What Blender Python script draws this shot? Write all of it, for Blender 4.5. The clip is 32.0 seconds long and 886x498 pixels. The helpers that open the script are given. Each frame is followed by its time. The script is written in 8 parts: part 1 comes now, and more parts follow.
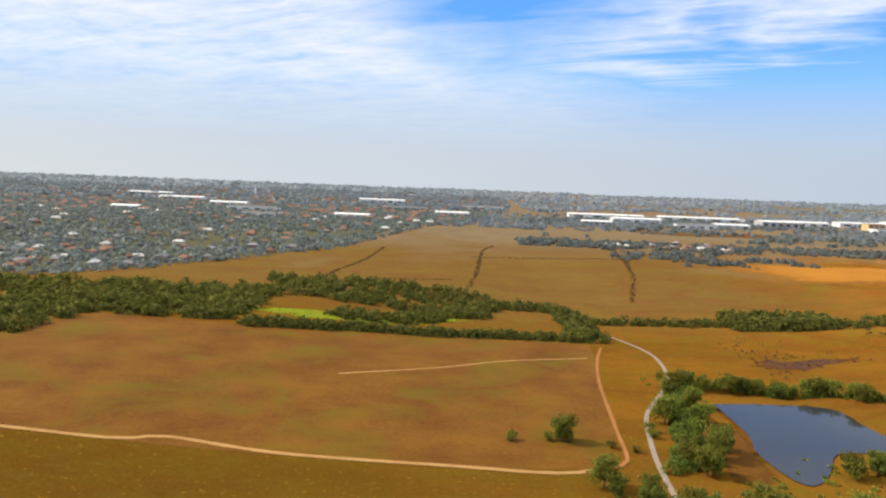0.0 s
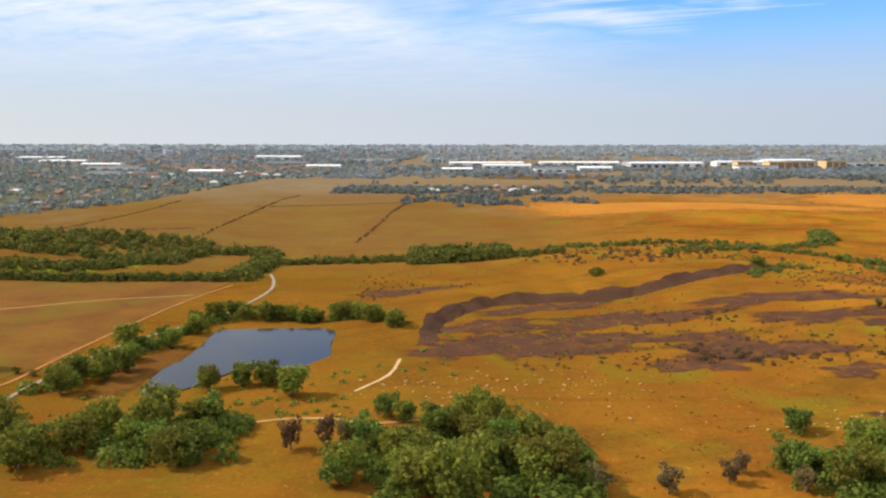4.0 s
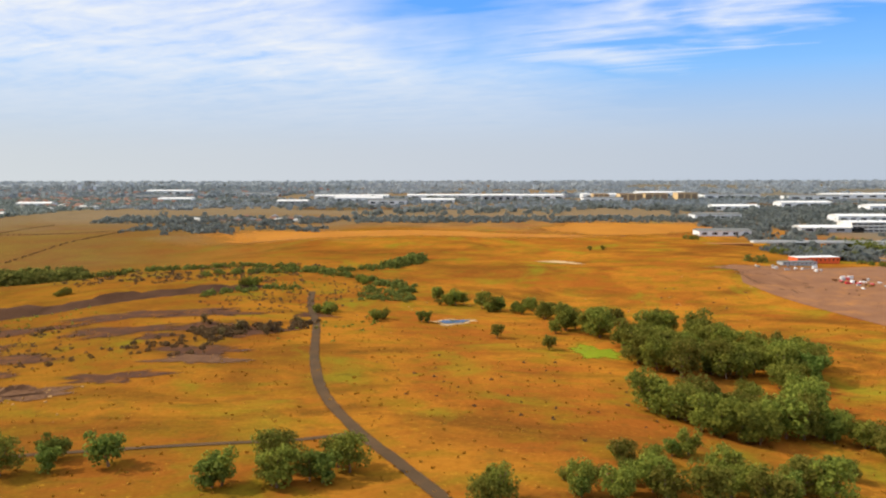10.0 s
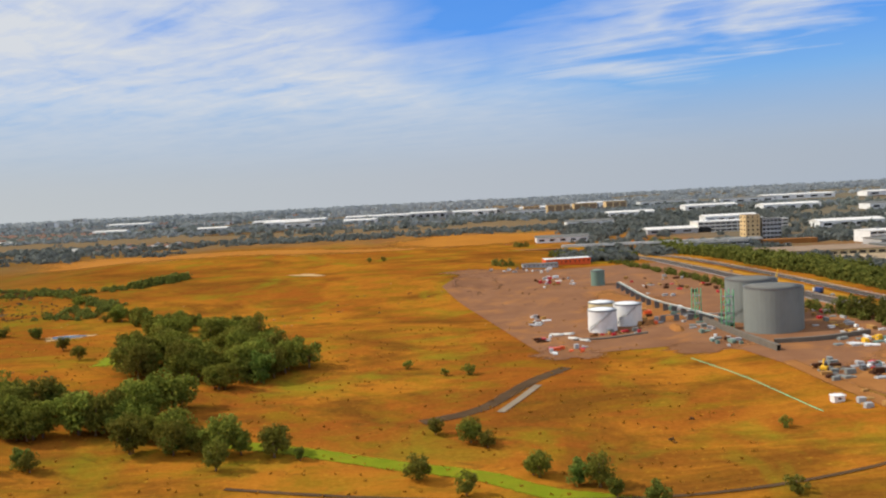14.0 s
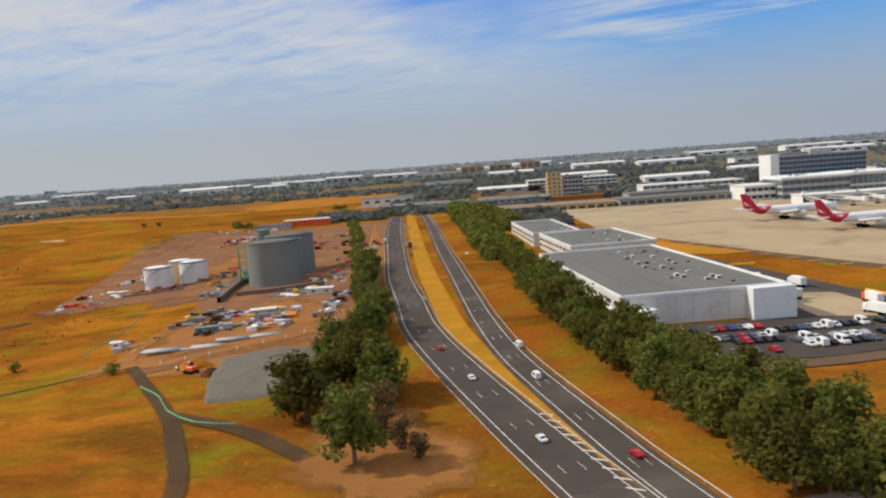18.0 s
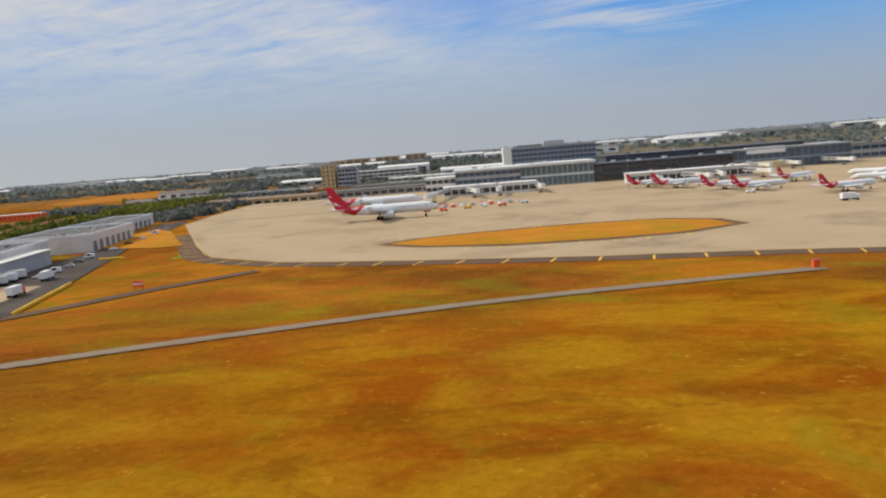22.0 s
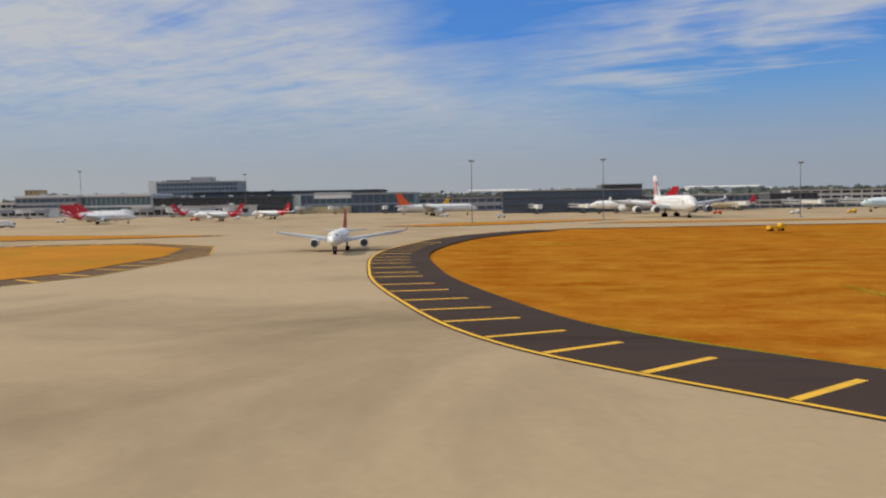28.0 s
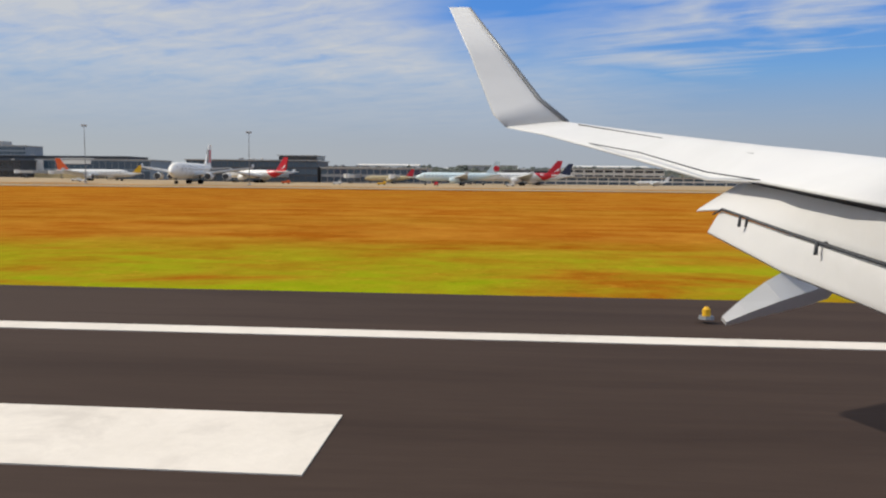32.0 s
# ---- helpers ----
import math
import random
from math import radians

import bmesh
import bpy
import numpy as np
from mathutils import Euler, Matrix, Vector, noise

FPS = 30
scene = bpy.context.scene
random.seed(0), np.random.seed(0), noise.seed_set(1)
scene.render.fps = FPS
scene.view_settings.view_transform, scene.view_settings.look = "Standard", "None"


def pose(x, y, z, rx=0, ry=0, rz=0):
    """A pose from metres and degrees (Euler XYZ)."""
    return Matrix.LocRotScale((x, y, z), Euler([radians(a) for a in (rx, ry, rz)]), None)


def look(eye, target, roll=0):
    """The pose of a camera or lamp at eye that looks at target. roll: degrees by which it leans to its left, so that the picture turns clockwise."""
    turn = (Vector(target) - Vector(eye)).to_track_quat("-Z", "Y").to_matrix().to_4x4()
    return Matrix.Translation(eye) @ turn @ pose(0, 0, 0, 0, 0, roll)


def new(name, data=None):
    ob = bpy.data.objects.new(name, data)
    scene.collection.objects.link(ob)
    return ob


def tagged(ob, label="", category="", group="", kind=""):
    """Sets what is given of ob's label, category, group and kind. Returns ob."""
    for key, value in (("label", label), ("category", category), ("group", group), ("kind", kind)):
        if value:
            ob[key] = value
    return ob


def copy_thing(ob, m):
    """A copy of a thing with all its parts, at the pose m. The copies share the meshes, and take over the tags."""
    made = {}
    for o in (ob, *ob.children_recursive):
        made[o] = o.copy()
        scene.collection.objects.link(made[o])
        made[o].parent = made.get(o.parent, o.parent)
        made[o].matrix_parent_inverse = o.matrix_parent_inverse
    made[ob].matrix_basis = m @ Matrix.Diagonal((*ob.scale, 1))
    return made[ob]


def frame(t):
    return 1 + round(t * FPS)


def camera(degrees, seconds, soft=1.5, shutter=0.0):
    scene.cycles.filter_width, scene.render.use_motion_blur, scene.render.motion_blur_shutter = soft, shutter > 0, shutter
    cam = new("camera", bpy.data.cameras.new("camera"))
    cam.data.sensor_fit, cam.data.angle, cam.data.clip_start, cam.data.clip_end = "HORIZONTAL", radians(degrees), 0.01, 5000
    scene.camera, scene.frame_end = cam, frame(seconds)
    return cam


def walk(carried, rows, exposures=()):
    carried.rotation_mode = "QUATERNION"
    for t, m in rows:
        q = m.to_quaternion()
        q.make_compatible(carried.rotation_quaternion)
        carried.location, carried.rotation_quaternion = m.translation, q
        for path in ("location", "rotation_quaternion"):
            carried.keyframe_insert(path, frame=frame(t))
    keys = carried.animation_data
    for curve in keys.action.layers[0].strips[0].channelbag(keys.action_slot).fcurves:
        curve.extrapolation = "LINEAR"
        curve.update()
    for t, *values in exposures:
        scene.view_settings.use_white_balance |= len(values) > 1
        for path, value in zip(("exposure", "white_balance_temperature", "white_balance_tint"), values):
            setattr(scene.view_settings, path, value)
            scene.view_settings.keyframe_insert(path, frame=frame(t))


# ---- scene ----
cam = camera(60.4, 32.0, 2.2)
PATH = [
    (0, (0.00, 0.28, 60.92), (-0.825, 20.180, 59.153), 2.16),
    (0.5, (18.30, 0.13, 60.06), (17.658, 20.052, 58.374), 1.58),
    (1, (36.60, -0.01, 59.19), (35.901, 19.865, 57.043), 0.48),
    (1.5, (54.85, -0.13, 58.37), (54.090, 19.727, 56.119), 0.16),
    (2, (73.10, -0.23, 57.63), (72.372, 19.625, 55.315), 0.50),
    (2.5, (91.33, -0.30, 56.97), (90.506, 19.531, 54.517), 0.60),
    (4.5, (165.08, -0.17, 55.33), (165.311, 19.617, 52.414), 0.54),
    (5, (183.60, -0.27, 54.91), (184.019, 19.551, 52.305), 1.56),
    (5.5, (202.09, -0.39, 54.46), (202.499, 19.485, 52.254), 1.92),
    (6, (220.54, -0.52, 53.93), (221.015, 19.408, 52.262), 1.48),
    (6.5, (238.93, -0.64, 53.38), (239.579, 19.290, 51.809), -1.08),
    (7, (257.31, -0.74, 52.87), (258.104, 19.180, 51.266), -0.46),
    (7.5, (275.64, -0.79, 52.44), (275.921, 19.159, 51.045), 0.67),
    (8, (293.89, -0.75, 52.00), (293.862, 19.198, 50.615), 0.90),
    (8.5, (312.03, -0.69, 51.47), (311.812, 19.254, 49.934), 0.30),
    (9, (330.09, -0.60, 50.78), (329.806, 19.313, 48.955), 0.08),
    (9.5, (348.05, -0.52, 49.94), (347.782, 19.391, 48.102), -0.38),
    (10, (366.01, -0.42, 48.99), (365.895, 19.492, 47.073), -0.09),
    (10.5, (384.00, -0.29, 48.00), (383.788, 19.605, 45.930), -1.13),
    (11, (402.09, -0.17, 47.04), (401.867, 19.744, 45.205), -1.58),
    (11.5, (420.30, -0.09, 46.14), (420.009, 19.840, 44.444), -2.31),
    (12, (438.64, -0.06, 45.31), (438.332, 19.874, 43.771), -3.26),
    (12.5, (457.06, -0.09, 44.45), (456.489, 19.838, 42.895), -3.33),
    (13, (475.54, -0.20, 43.42), (474.831, 19.727, 41.855), -2.80),
    (13.5, (493.98, -0.34, 42.29), (493.190, 19.601, 41.009), -2.73),
    (15.5, (566.71, -1.84, 36.55), (565.803, 18.071, 34.859), -4.08),
    (16, (584.57, -1.90, 35.29), (583.661, 18.005, 33.583), -4.56),
    (16.5, (602.39, -1.88, 34.07), (601.477, 18.006, 32.173), -4.82),
    (17, (620.23, -1.77, 32.92), (619.306, 18.123, 31.057), -4.99),
    (17.5, (638.10, -1.58, 31.78), (637.102, 18.318, 30.045), -4.20),
    (18, (656.04, -1.34, 30.60), (654.826, 18.496, 28.358), -4.23),
    (18.5, (674.03, -1.04, 29.36), (672.689, 18.811, 27.332), -4.00),
    (19, (692.14, -0.73, 28.02), (690.813, 19.118, 25.925), -3.59),
    (19.5, (710.27, -0.38, 26.62), (709.437, 19.458, 24.195), -5.34),
    (20, (728.43, -0.05, 25.35), (727.898, 19.783, 22.854), -4.28),
    (20.5, (746.56, 0.22, 24.25), (745.739, 20.045, 21.718), -2.84),
    (21, (764.73, 0.49, 23.10), (764.126, 20.330, 20.690), -4.16),
    (21.5, (782.92, 0.72, 21.90), (782.261, 20.552, 19.395), -4.95),
    (22, (801.19, 0.95, 20.63), (800.379, 20.778, 18.139), -4.56),
    (22.5, (819.57, 1.17, 19.27), (818.533, 21.004, 16.923), -3.09),
    (23, (838.05, 1.36, 17.86), (837.050, 21.235, 15.853), -1.84),
    (23.5, (856.58, 1.51, 16.42), (855.643, 21.405, 14.564), -3.59),
    (24, (875.09, 1.61, 15.02), (874.277, 21.524, 13.337), -3.13),
    (24.5, (893.58, 1.64, 13.71), (892.673, 21.565, 12.260), -2.10),
    (25, (912.05, 1.60, 12.56), (911.165, 21.528, 11.112), -2.86),
    (25.5, (930.52, 1.50, 11.47), (929.603, 21.387, 9.573), -5.07),
    (26, (948.99, 1.34, 10.36), (947.822, 21.254, 8.904), -1.59),
    (26.5, (967.47, 1.17, 9.15), (966.555, 21.125, 8.256), -1.18),
    (28.5, (1041.69, 0.49, 5.00), (1040.607, 20.416, 3.683), -0.70),
    (29, (1060.32, 0.42, 4.50), (1058.747, 20.329, 3.394), -0.13),
    (29.5, (1078.95, 0.36, 4.04), (1077.093, 20.232, 2.706), -0.79),
    (30, (1097.64, 0.28, 3.61), (1095.597, 20.138, 2.342), -0.45),
    (30.5, (1116.33, 0.16, 3.14), (1114.517, 20.036, 1.878), -1.49),
    (31, (1135.07, 0.00, 2.68), (1133.304, 19.893, 1.603), -0.78),
    (31.5, (1153.81, -0.11, 2.50), (1152.314, 19.785, 1.169), -5.72),
    (32, (1172.55, -0.21, 2.45), (1171.030, 19.647, 0.603), 0.56),
]
EXPOSURES = [(0, 0.62), (5, 0.65), (9, 0.58), (12, 0.42), (16, 0.06), (24, -0.04), (28, -0.24), (30, -0.1), (32, -0.06)]
walk(cam, [(t, look(eye, target, roll)) for t, eye, target, roll in PATH], EXPOSURES)

# ---- light ----
world = bpy.data.worlds.new("world")
scene.world = world
world.use_nodes = True
SUN_ELEV, SUN_AZ = radians(40), radians(-81)   # azimuth of the sun from +y, clockwise


class Tree:
    """Short hand for building node trees."""

    def __init__(self, tree):
        self.t = tree
        for n in list(tree.nodes):
            tree.nodes.remove(n)

    def add(self, kind, props=None, **ins):
        n = self.t.nodes.new("ShaderNode" + kind)
        props = props or {}
        if "operation" in props:
            n.operation = props["operation"]
            n.use_clamp = props["use_clamp"]
        if "data_type" in props:
            n.data_type = props["data_type"]
        for k, v in ins.items():
            key = int(k[1:]) if k[0] == "i" and k[1:].isdigit() else k.replace("_", " ")
            sock = n.inputs[key]
            if isinstance(v, bpy.types.NodeSocket):
                self.t.links.new(v, sock)
            else:
                sock.default_value = (*v, 1) if isinstance(v, tuple) and len(v) == 3 and sock.type == "RGBA" else v
        return n

    def math(self, op, a, b=0.0, clamp=False):
        n = self.add("Math", {"operation": op, "use_clamp": clamp}, i0=a, i1=b)
        return n.outputs[0]

    def mix(self, fac, a, b):
        n = self.add("Mix", {"data_type": "RGBA"}, i0=fac, i6=a, i7=b)
        return n.outputs[2]

    def ramp(self, fac, stops):
        n = self.add("ValToRGB", Fac=fac)
        e = n.color_ramp.elements
        while len(e) < len(stops):
            e.new(0.5)
        for el, (p, c) in zip(e, stops):
            el.position = p
            el.color = (*c, 1) if isinstance(c, tuple) else (c, c, c, 1)
        return n.outputs[0]

    def noise(self, vec, scale, detail=4.0, rough=0.55, dist=0.0):
        n = self.add("TexNoise", Vector=vec, Scale=scale, Detail=detail, Roughness=rough, Distortion=dist)
        return n.outputs[0]


def sky():
    t = Tree(world.node_tree)
    st = t.add("TexSky")
    st.sky_type = "NISHITA"
    st.sun_disc = False
    st.sun_elevation, st.sun_rotation = SUN_ELEV, SUN_AZ
    st.air_density, st.dust_density, st.ozone_density = 1.0, 0.6, 2.5
    co = t.add("TexCoord").outputs["Generated"]
    sep = t.add("SeparateXYZ", i0=co)
    x, y, z = sep.outputs
    up = t.math("ADD", t.math("MAXIMUM", z, 0.02), 0.08)
    # a flat layer of broken high cloud seen in perspective
    lay = t.add("CombineXYZ", i0=t.math("DIVIDE", x, up), i1=t.math("DIVIDE", y, up)).outputs[0]
    turned = t.add("Mapping", i0=lay, Rotation=(0, 0, radians(24))).outputs[0]
    big = t.noise(turned, 0.9, 3.0, 0.55, 0.5)
    curds = t.noise(t.add("Mapping", i0=turned, Scale=(1.0, 1.5, 1.0)).outputs[0], 3.6, 6.0, 0.62, 0.5)
    wisps = t.noise(t.add("Mapping", i0=turned, Scale=(0.5, 2.0, 1.0)).outputs[0], 1.6, 7.0, 0.62, 0.9)
    ragged = t.math("MULTIPLY", t.math("SUBTRACT", t.math("ADD", t.math("MULTIPLY", big, 0.6), t.math("MULTIPLY", wisps, 0.4)), 0.5), 0.42)
    # a bank towards -x that slopes down to a blue lane, and a thinner one rising towards +x
    slope = t.math("ADD", t.math("ADD", z, t.math("MULTIPLY", x, 0.55)), ragged)
    left = t.ramp(t.math("ADD", t.math("MULTIPLY", slope, 2.0), 0.5), [(0.70, 1.0), (0.84, 0.5), (0.98, 0.03)])
    off = t.math("ABSOLUTE", t.math("SUBTRACT", t.math("ADD", z, ragged), t.math("ADD", t.math("MULTIPLY", x, 0.16), 0.17)))
    right = t.math("MULTIPLY", t.ramp(t.math("MULTIPLY", off, 4.0), [(0.02, 1.0), (0.28, 0.0)]), t.ramp(t.math("ADD", x, 0.5), [(0.45, 0.05), (0.72, 0.9)]))
    over = t.ramp(z, [(0.25, 0.0), (0.36, 1.0)])
    bank = t.math("MAXIMUM", t.math("MAXIMUM", left, right), over)
    d = t.math("ADD", t.math("ADD", t.math("MULTIPLY", curds, 0.55), t.math("MULTIPLY", wisps, 0.55)), t.math("MULTIPLY", t.math("SUBTRACT", big, 0.5), 0.5))
    cloud = t.math("MULTIPLY", bank, t.ramp(d, [(0.32, 0.30), (0.50, 0.70), (0.68, 1.0)]))
    low = t.ramp(z, [(0.0, 0.0), (0.05, 0.2), (0.14, 1.0)])
    cloud = t.math("MULTIPLY", cloud, low)
    blue = t.ramp(z, [(0.0, (2.9, 3.1, 3.4)), (0.06, (2.6, 3.5, 4.9)), (0.13, (1.3, 3.2, 6.2)), (0.20, (0.5, 2.3, 6.6)), (0.30, (0.5, 2.0, 6.0)), (0.60, (1.2, 2.2, 4.6)), (1.0, (1.0, 1.8, 3.8))])
    base = t.mix(0.92, st.outputs[0], blue)
    col = t.mix(cloud, base, t.ramp(z, [(0.0, (5.0, 5.25, 5.6)), (0.3, (5.1, 5.35, 5.75)), (0.7, (7.6, 7.8, 8.2))]))
    # the dull haze that lies on the horizon
    haze = t.ramp(z, [(0.0, 0.94), (0.03, 0.80), (0.07, 0.42), (0.14, 0.04), (0.3, 0.0)])
    tint = t.ramp(t.math("ADD", t.math("MULTIPLY", x, 0.9), 0.5), [(0.0, (4.0, 4.25, 4.4)), (0.45, (3.6, 3.9, 4.3)), (1.0, (2.95, 3.4, 4.05))])
    col = t.mix(haze, col, tint)
    bg = t.add("Background", Color=col, Strength=0.115)
    t.add("OutputWorld", Surface=bg.outputs[0])


sky()
sun_data = bpy.data.lights.new("sun", "SUN")
sun_data.energy, sun_data.angle, sun_data.color = 3.5, radians(0.6), (1.0, 0.91, 0.77)
sun = new("sun", sun_data)
sun_dir = Vector((math.sin(SUN_AZ) * math.cos(SUN_ELEV), math.cos(SUN_AZ) * math.cos(SUN_ELEV), math.sin(SUN_ELEV)))
sun.matrix_world = look(sun_dir * 500, (0, 0, 0))

# ---- materials ----
def rgb(n):
    """A linear colour from 0xRRGGBB."""
    return tuple((((n >> s) & 255) / 255) ** 2.2 for s in (16, 8, 0))


SURFACES = {}


def soft(m):
    """The same surface with ragged edges that thin out over what lies below."""
    args, kw = SURFACES[m.name]
    key = m.name + "_thinning"
    if key not in SURFACES:
        SURFACES[key] = surface(key, *args, **kw, fade=True)
    return SURFACES[key]


def surface(name, a, b, scale=1.0, fine=12.0, rough=0.8, metal=0.0, bump=0.15, spread=0.25, dirt=None, dirt_scale=0.3, dirt_amount=0.5, stretch=None, vary=0.0, fade=False):
    """A worn surface: two base colours mixed by coarse and fine noise, with stains and relief."""
    if not fade:
        SURFACES[name] = ((a, b, scale, fine, rough, metal, bump, spread, dirt, dirt_scale, dirt_amount, stretch, vary), {})
    m = bpy.data.materials.new(name)
    m.use_nodes = True
    t = Tree(m.node_tree)
    co = t.add("TexCoord").outputs["Object"]
    if stretch:
        co = t.add("Mapping", i0=co, Scale=stretch).outputs[0]
    n1, n2 = t.noise(co, scale, 5.0, 0.6), t.noise(co, fine, 4.0, 0.6)
    f = t.math("ADD", t.math("MULTIPLY", n1, 0.65), t.math("MULTIPLY", n2, 0.35))
    f = t.ramp(f, [(0.5 - spread, 0.0), (0.5 + spread, 1.0)])
    col = t.mix(f, a, b)
    if dirt:
        k = t.ramp(t.noise(co, dirt_scale, 6.0, 0.65, 0.6), [(0.5, 0.0), (0.72, dirt_amount)])
        col = t.mix(k, col, dirt)
    if vary:
        rnd = t.add("ObjectInfo").outputs["Random"]
        hsv = t.add("HueSaturation", Color=col, Value=t.math("ADD", t.math("MULTIPLY", rnd, vary), 1.0 - vary / 2))
        col = hsv.outputs[0]
    bs = t.add("BsdfPrincipled", Base_Color=col, Roughness=t.math("ADD", t.math("MULTIPLY", n2, 0.2), rough - 0.1, True), Metallic=metal)
    bs.inputs["Specular IOR Level"].default_value = 0.5 if rough < 0.72 else 0.06
    if bump:
        bp = t.add("Bump", Strength=bump, Distance=0.05, Height=n2)
        t.t.links.new(bp.outputs[0], bs.inputs["Normal"])
    out = bs.outputs[0]
    if fade:
        at = t.add("Attribute")
        at.attribute_name = "edge"
        rag = t.math("ADD", at.outputs["Fac"], t.math("MULTIPLY", t.math("SUBTRACT", t.noise(co, 0.16, 12.0, 0.78, 0.8), 0.5), 1.5))
        k = t.ramp(rag, [(0.05, 0.0), (0.42, 0.88)])
        out = t.add("MixShader", i0=k, i1=t.add("BsdfTransparent").outputs[0], i2=out).outputs[0]
    t.add("OutputMaterial", Surface=out)
    return m


def ground_material():
    m = bpy.data.materials.new("dry_grassland")
    m.use_nodes = True
    t = Tree(m.node_tree)
    co = t.add("TexCoord").outputs["Object"]
    sep = t.add("SeparateXYZ", i0=co)
    x, y, z = sep.outputs
    huge = t.noise(co, 0.006, 4.0, 0.55, 0.8)
    big = t.noise(co, 0.022, 5.0, 0.6, 0.6)
    lay = t.add("Mapping", i0=co, Scale=(0.55, 1.0, 1.0), Rotation=(0, 0, 0.25)).outputs[0]
    mid = t.noise(lay, 0.11, 6.0, 0.65, 0.5)
    fine = t.noise(co, 1.1, 5.0, 0.7)
    gold = t.mix(fine, rgb(0x8A5418), rgb(0xBE7C30))
    rust = t.mix(fine, rgb(0x6A3C18), rgb(0xA6602A))
    olive = t.mix(fine, rgb(0x5C4A16), rgb(0x8E7424))
    brown = t.mix(fine, rgb(0x4C2E18), rgb(0x7C5024))
    green = t.mix(fine, rgb(0x59601A), rgb(0x8B8B2A))
    c = t.mix(t.ramp(big, [(0.42, 0.0), (0.58, 1.0)]), gold, rust)
    c = t.mix(t.ramp(mid, [(0.47, 0.0), (0.64, 0.7)]), c, olive)
    c = t.mix(t.ramp(t.noise(lay, 0.03, 8.0, 0.7, 1.2), [(0.48, 0.0), (0.62, 0.85)]), c, brown)
    c = t.mix(t.ramp(t.noise(co, 0.035, 5.0, 0.6, 0.8), [(0.54, 0.0), (0.70, 0.7)]), c, green)
    # the grazed paddocks at the start of the flight are browner than the airfield
    west = t.math("ADD", t.math("MULTIPLY", x, 0.0016), t.math("ADD", t.math("MULTIPLY", huge, 0.5), t.math("MULTIPLY", big, 0.15)))
    c = t.mix(t.ramp(west, [(0.30, 0.85), (0.55, 0.7), (1.0, 0.15)]), c, t.mix(mid, t.mix(fine, rgb(0x4A2E16), rgb(0x6C441E)), t.mix(fine, rgb(0x52421A), rgb(0x705C22))))
    # poor brown grazing between the suburb and the settlement
    poor = t.math("MULTIPLY", t.ramp(t.math("ADD", t.math("MULTIPLY", x, 0.002), t.math("MULTIPLY", t.math("SUBTRACT", big, 0.5), 0.5)), [(0.25, 0.8), (0.6, 0.0)]), t.ramp(t.math("MULTIPLY", y, 0.001), [(0.34, 0.0), (0.44, 1.0)]))
    c = t.mix(poor, c, t.mix(t.ramp(t.noise(lay, 0.04, 7.0, 0.68, 0.8), [(0.4, 0.0), (0.62, 1.0)]), t.mix(fine, rgb(0x5A4026), rgb(0x745434)), t.mix(fine, rgb(0x5C4C28), rgb(0x786234))))
    # window vignette painted into the ground: darker towards the south-west corner
    corner_vignette = t.math("MULTIPLY", t.ramp(t.math("ADD", t.math("MULTIPLY", x, 0.005), t.math("ADD", t.math("SUBTRACT", big, 0.5), 0.5)), [(0.3, 0.75), (0.9, 0.0)]), t.ramp(t.math("MULTIPLY", y, 0.002), [(0.32, 1.0), (0.42, 0.0)]))
    c = t.mix(corner_vignette, c, t.mix(mid, t.mix(fine, rgb(0x3E2812), rgb(0x5C3A18)), t.mix(fine, rgb(0x483C16), rgb(0x64521E))))
    # the distant plain mixes towards grey-brown as y grows
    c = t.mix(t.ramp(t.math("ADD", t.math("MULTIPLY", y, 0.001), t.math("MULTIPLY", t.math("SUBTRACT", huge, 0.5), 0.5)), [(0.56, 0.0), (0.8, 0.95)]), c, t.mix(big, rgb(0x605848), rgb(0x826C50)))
    # built-up land behind the terminals
    built = t.math("MULTIPLY", t.ramp(t.math("MULTIPLY", y, 0.001), [(0.45, 0.0), (0.52, 0.9)]), t.ramp(t.math("MULTIPLY", x, 0.001), [(0.63, 0.0), (0.70, 1.0)]))
    c = t.mix(built, c, t.mix(big, rgb(0x565246), rgb(0x787060)))
    # gardens and verges of the suburb
    rim = t.ramp(t.math("MULTIPLY", y, 0.0005), [(0.2, 0.25), (0.225, 0.285), (0.307, 0.388), (0.43, 0.455), (0.5, 0.5), (0.7, 0.56), (1.0, 0.59)])
    inside = t.math("SUBTRACT", t.math("SUBTRACT", t.math("MULTIPLY", rim, 1000.0), 500.0), x)
    town = t.math("MULTIPLY", t.ramp(t.math("MULTIPLY", inside, 0.03), [(0.0, 0.0), (0.6, 0.9)]), t.ramp(t.math("MULTIPLY", t.math("SUBTRACT", y, 405.0), 0.02), [(0.0, 0.0), (0.8, 1.0)]))
    c = t.mix(town, c, t.mix(t.noise(co, 0.12, 5.0, 0.7), rgb(0x3C4230), rgb(0x666450)))
    # dry scrub and bare soil in ragged blotches
    blot = t.noise(lay, 0.28, 9.0, 0.72, 0.8)
    c = t.mix(t.math("MULTIPLY", t.ramp(blot, [(0.54, 0.0), (0.66, 0.6)]), t.ramp(t.math("MULTIPLY", x, 0.001), [(0.50, 1.0), (0.72, 0.25)])), c, t.mix(fine, rgb(0x4A3A1C), rgb(0x6A5224)))
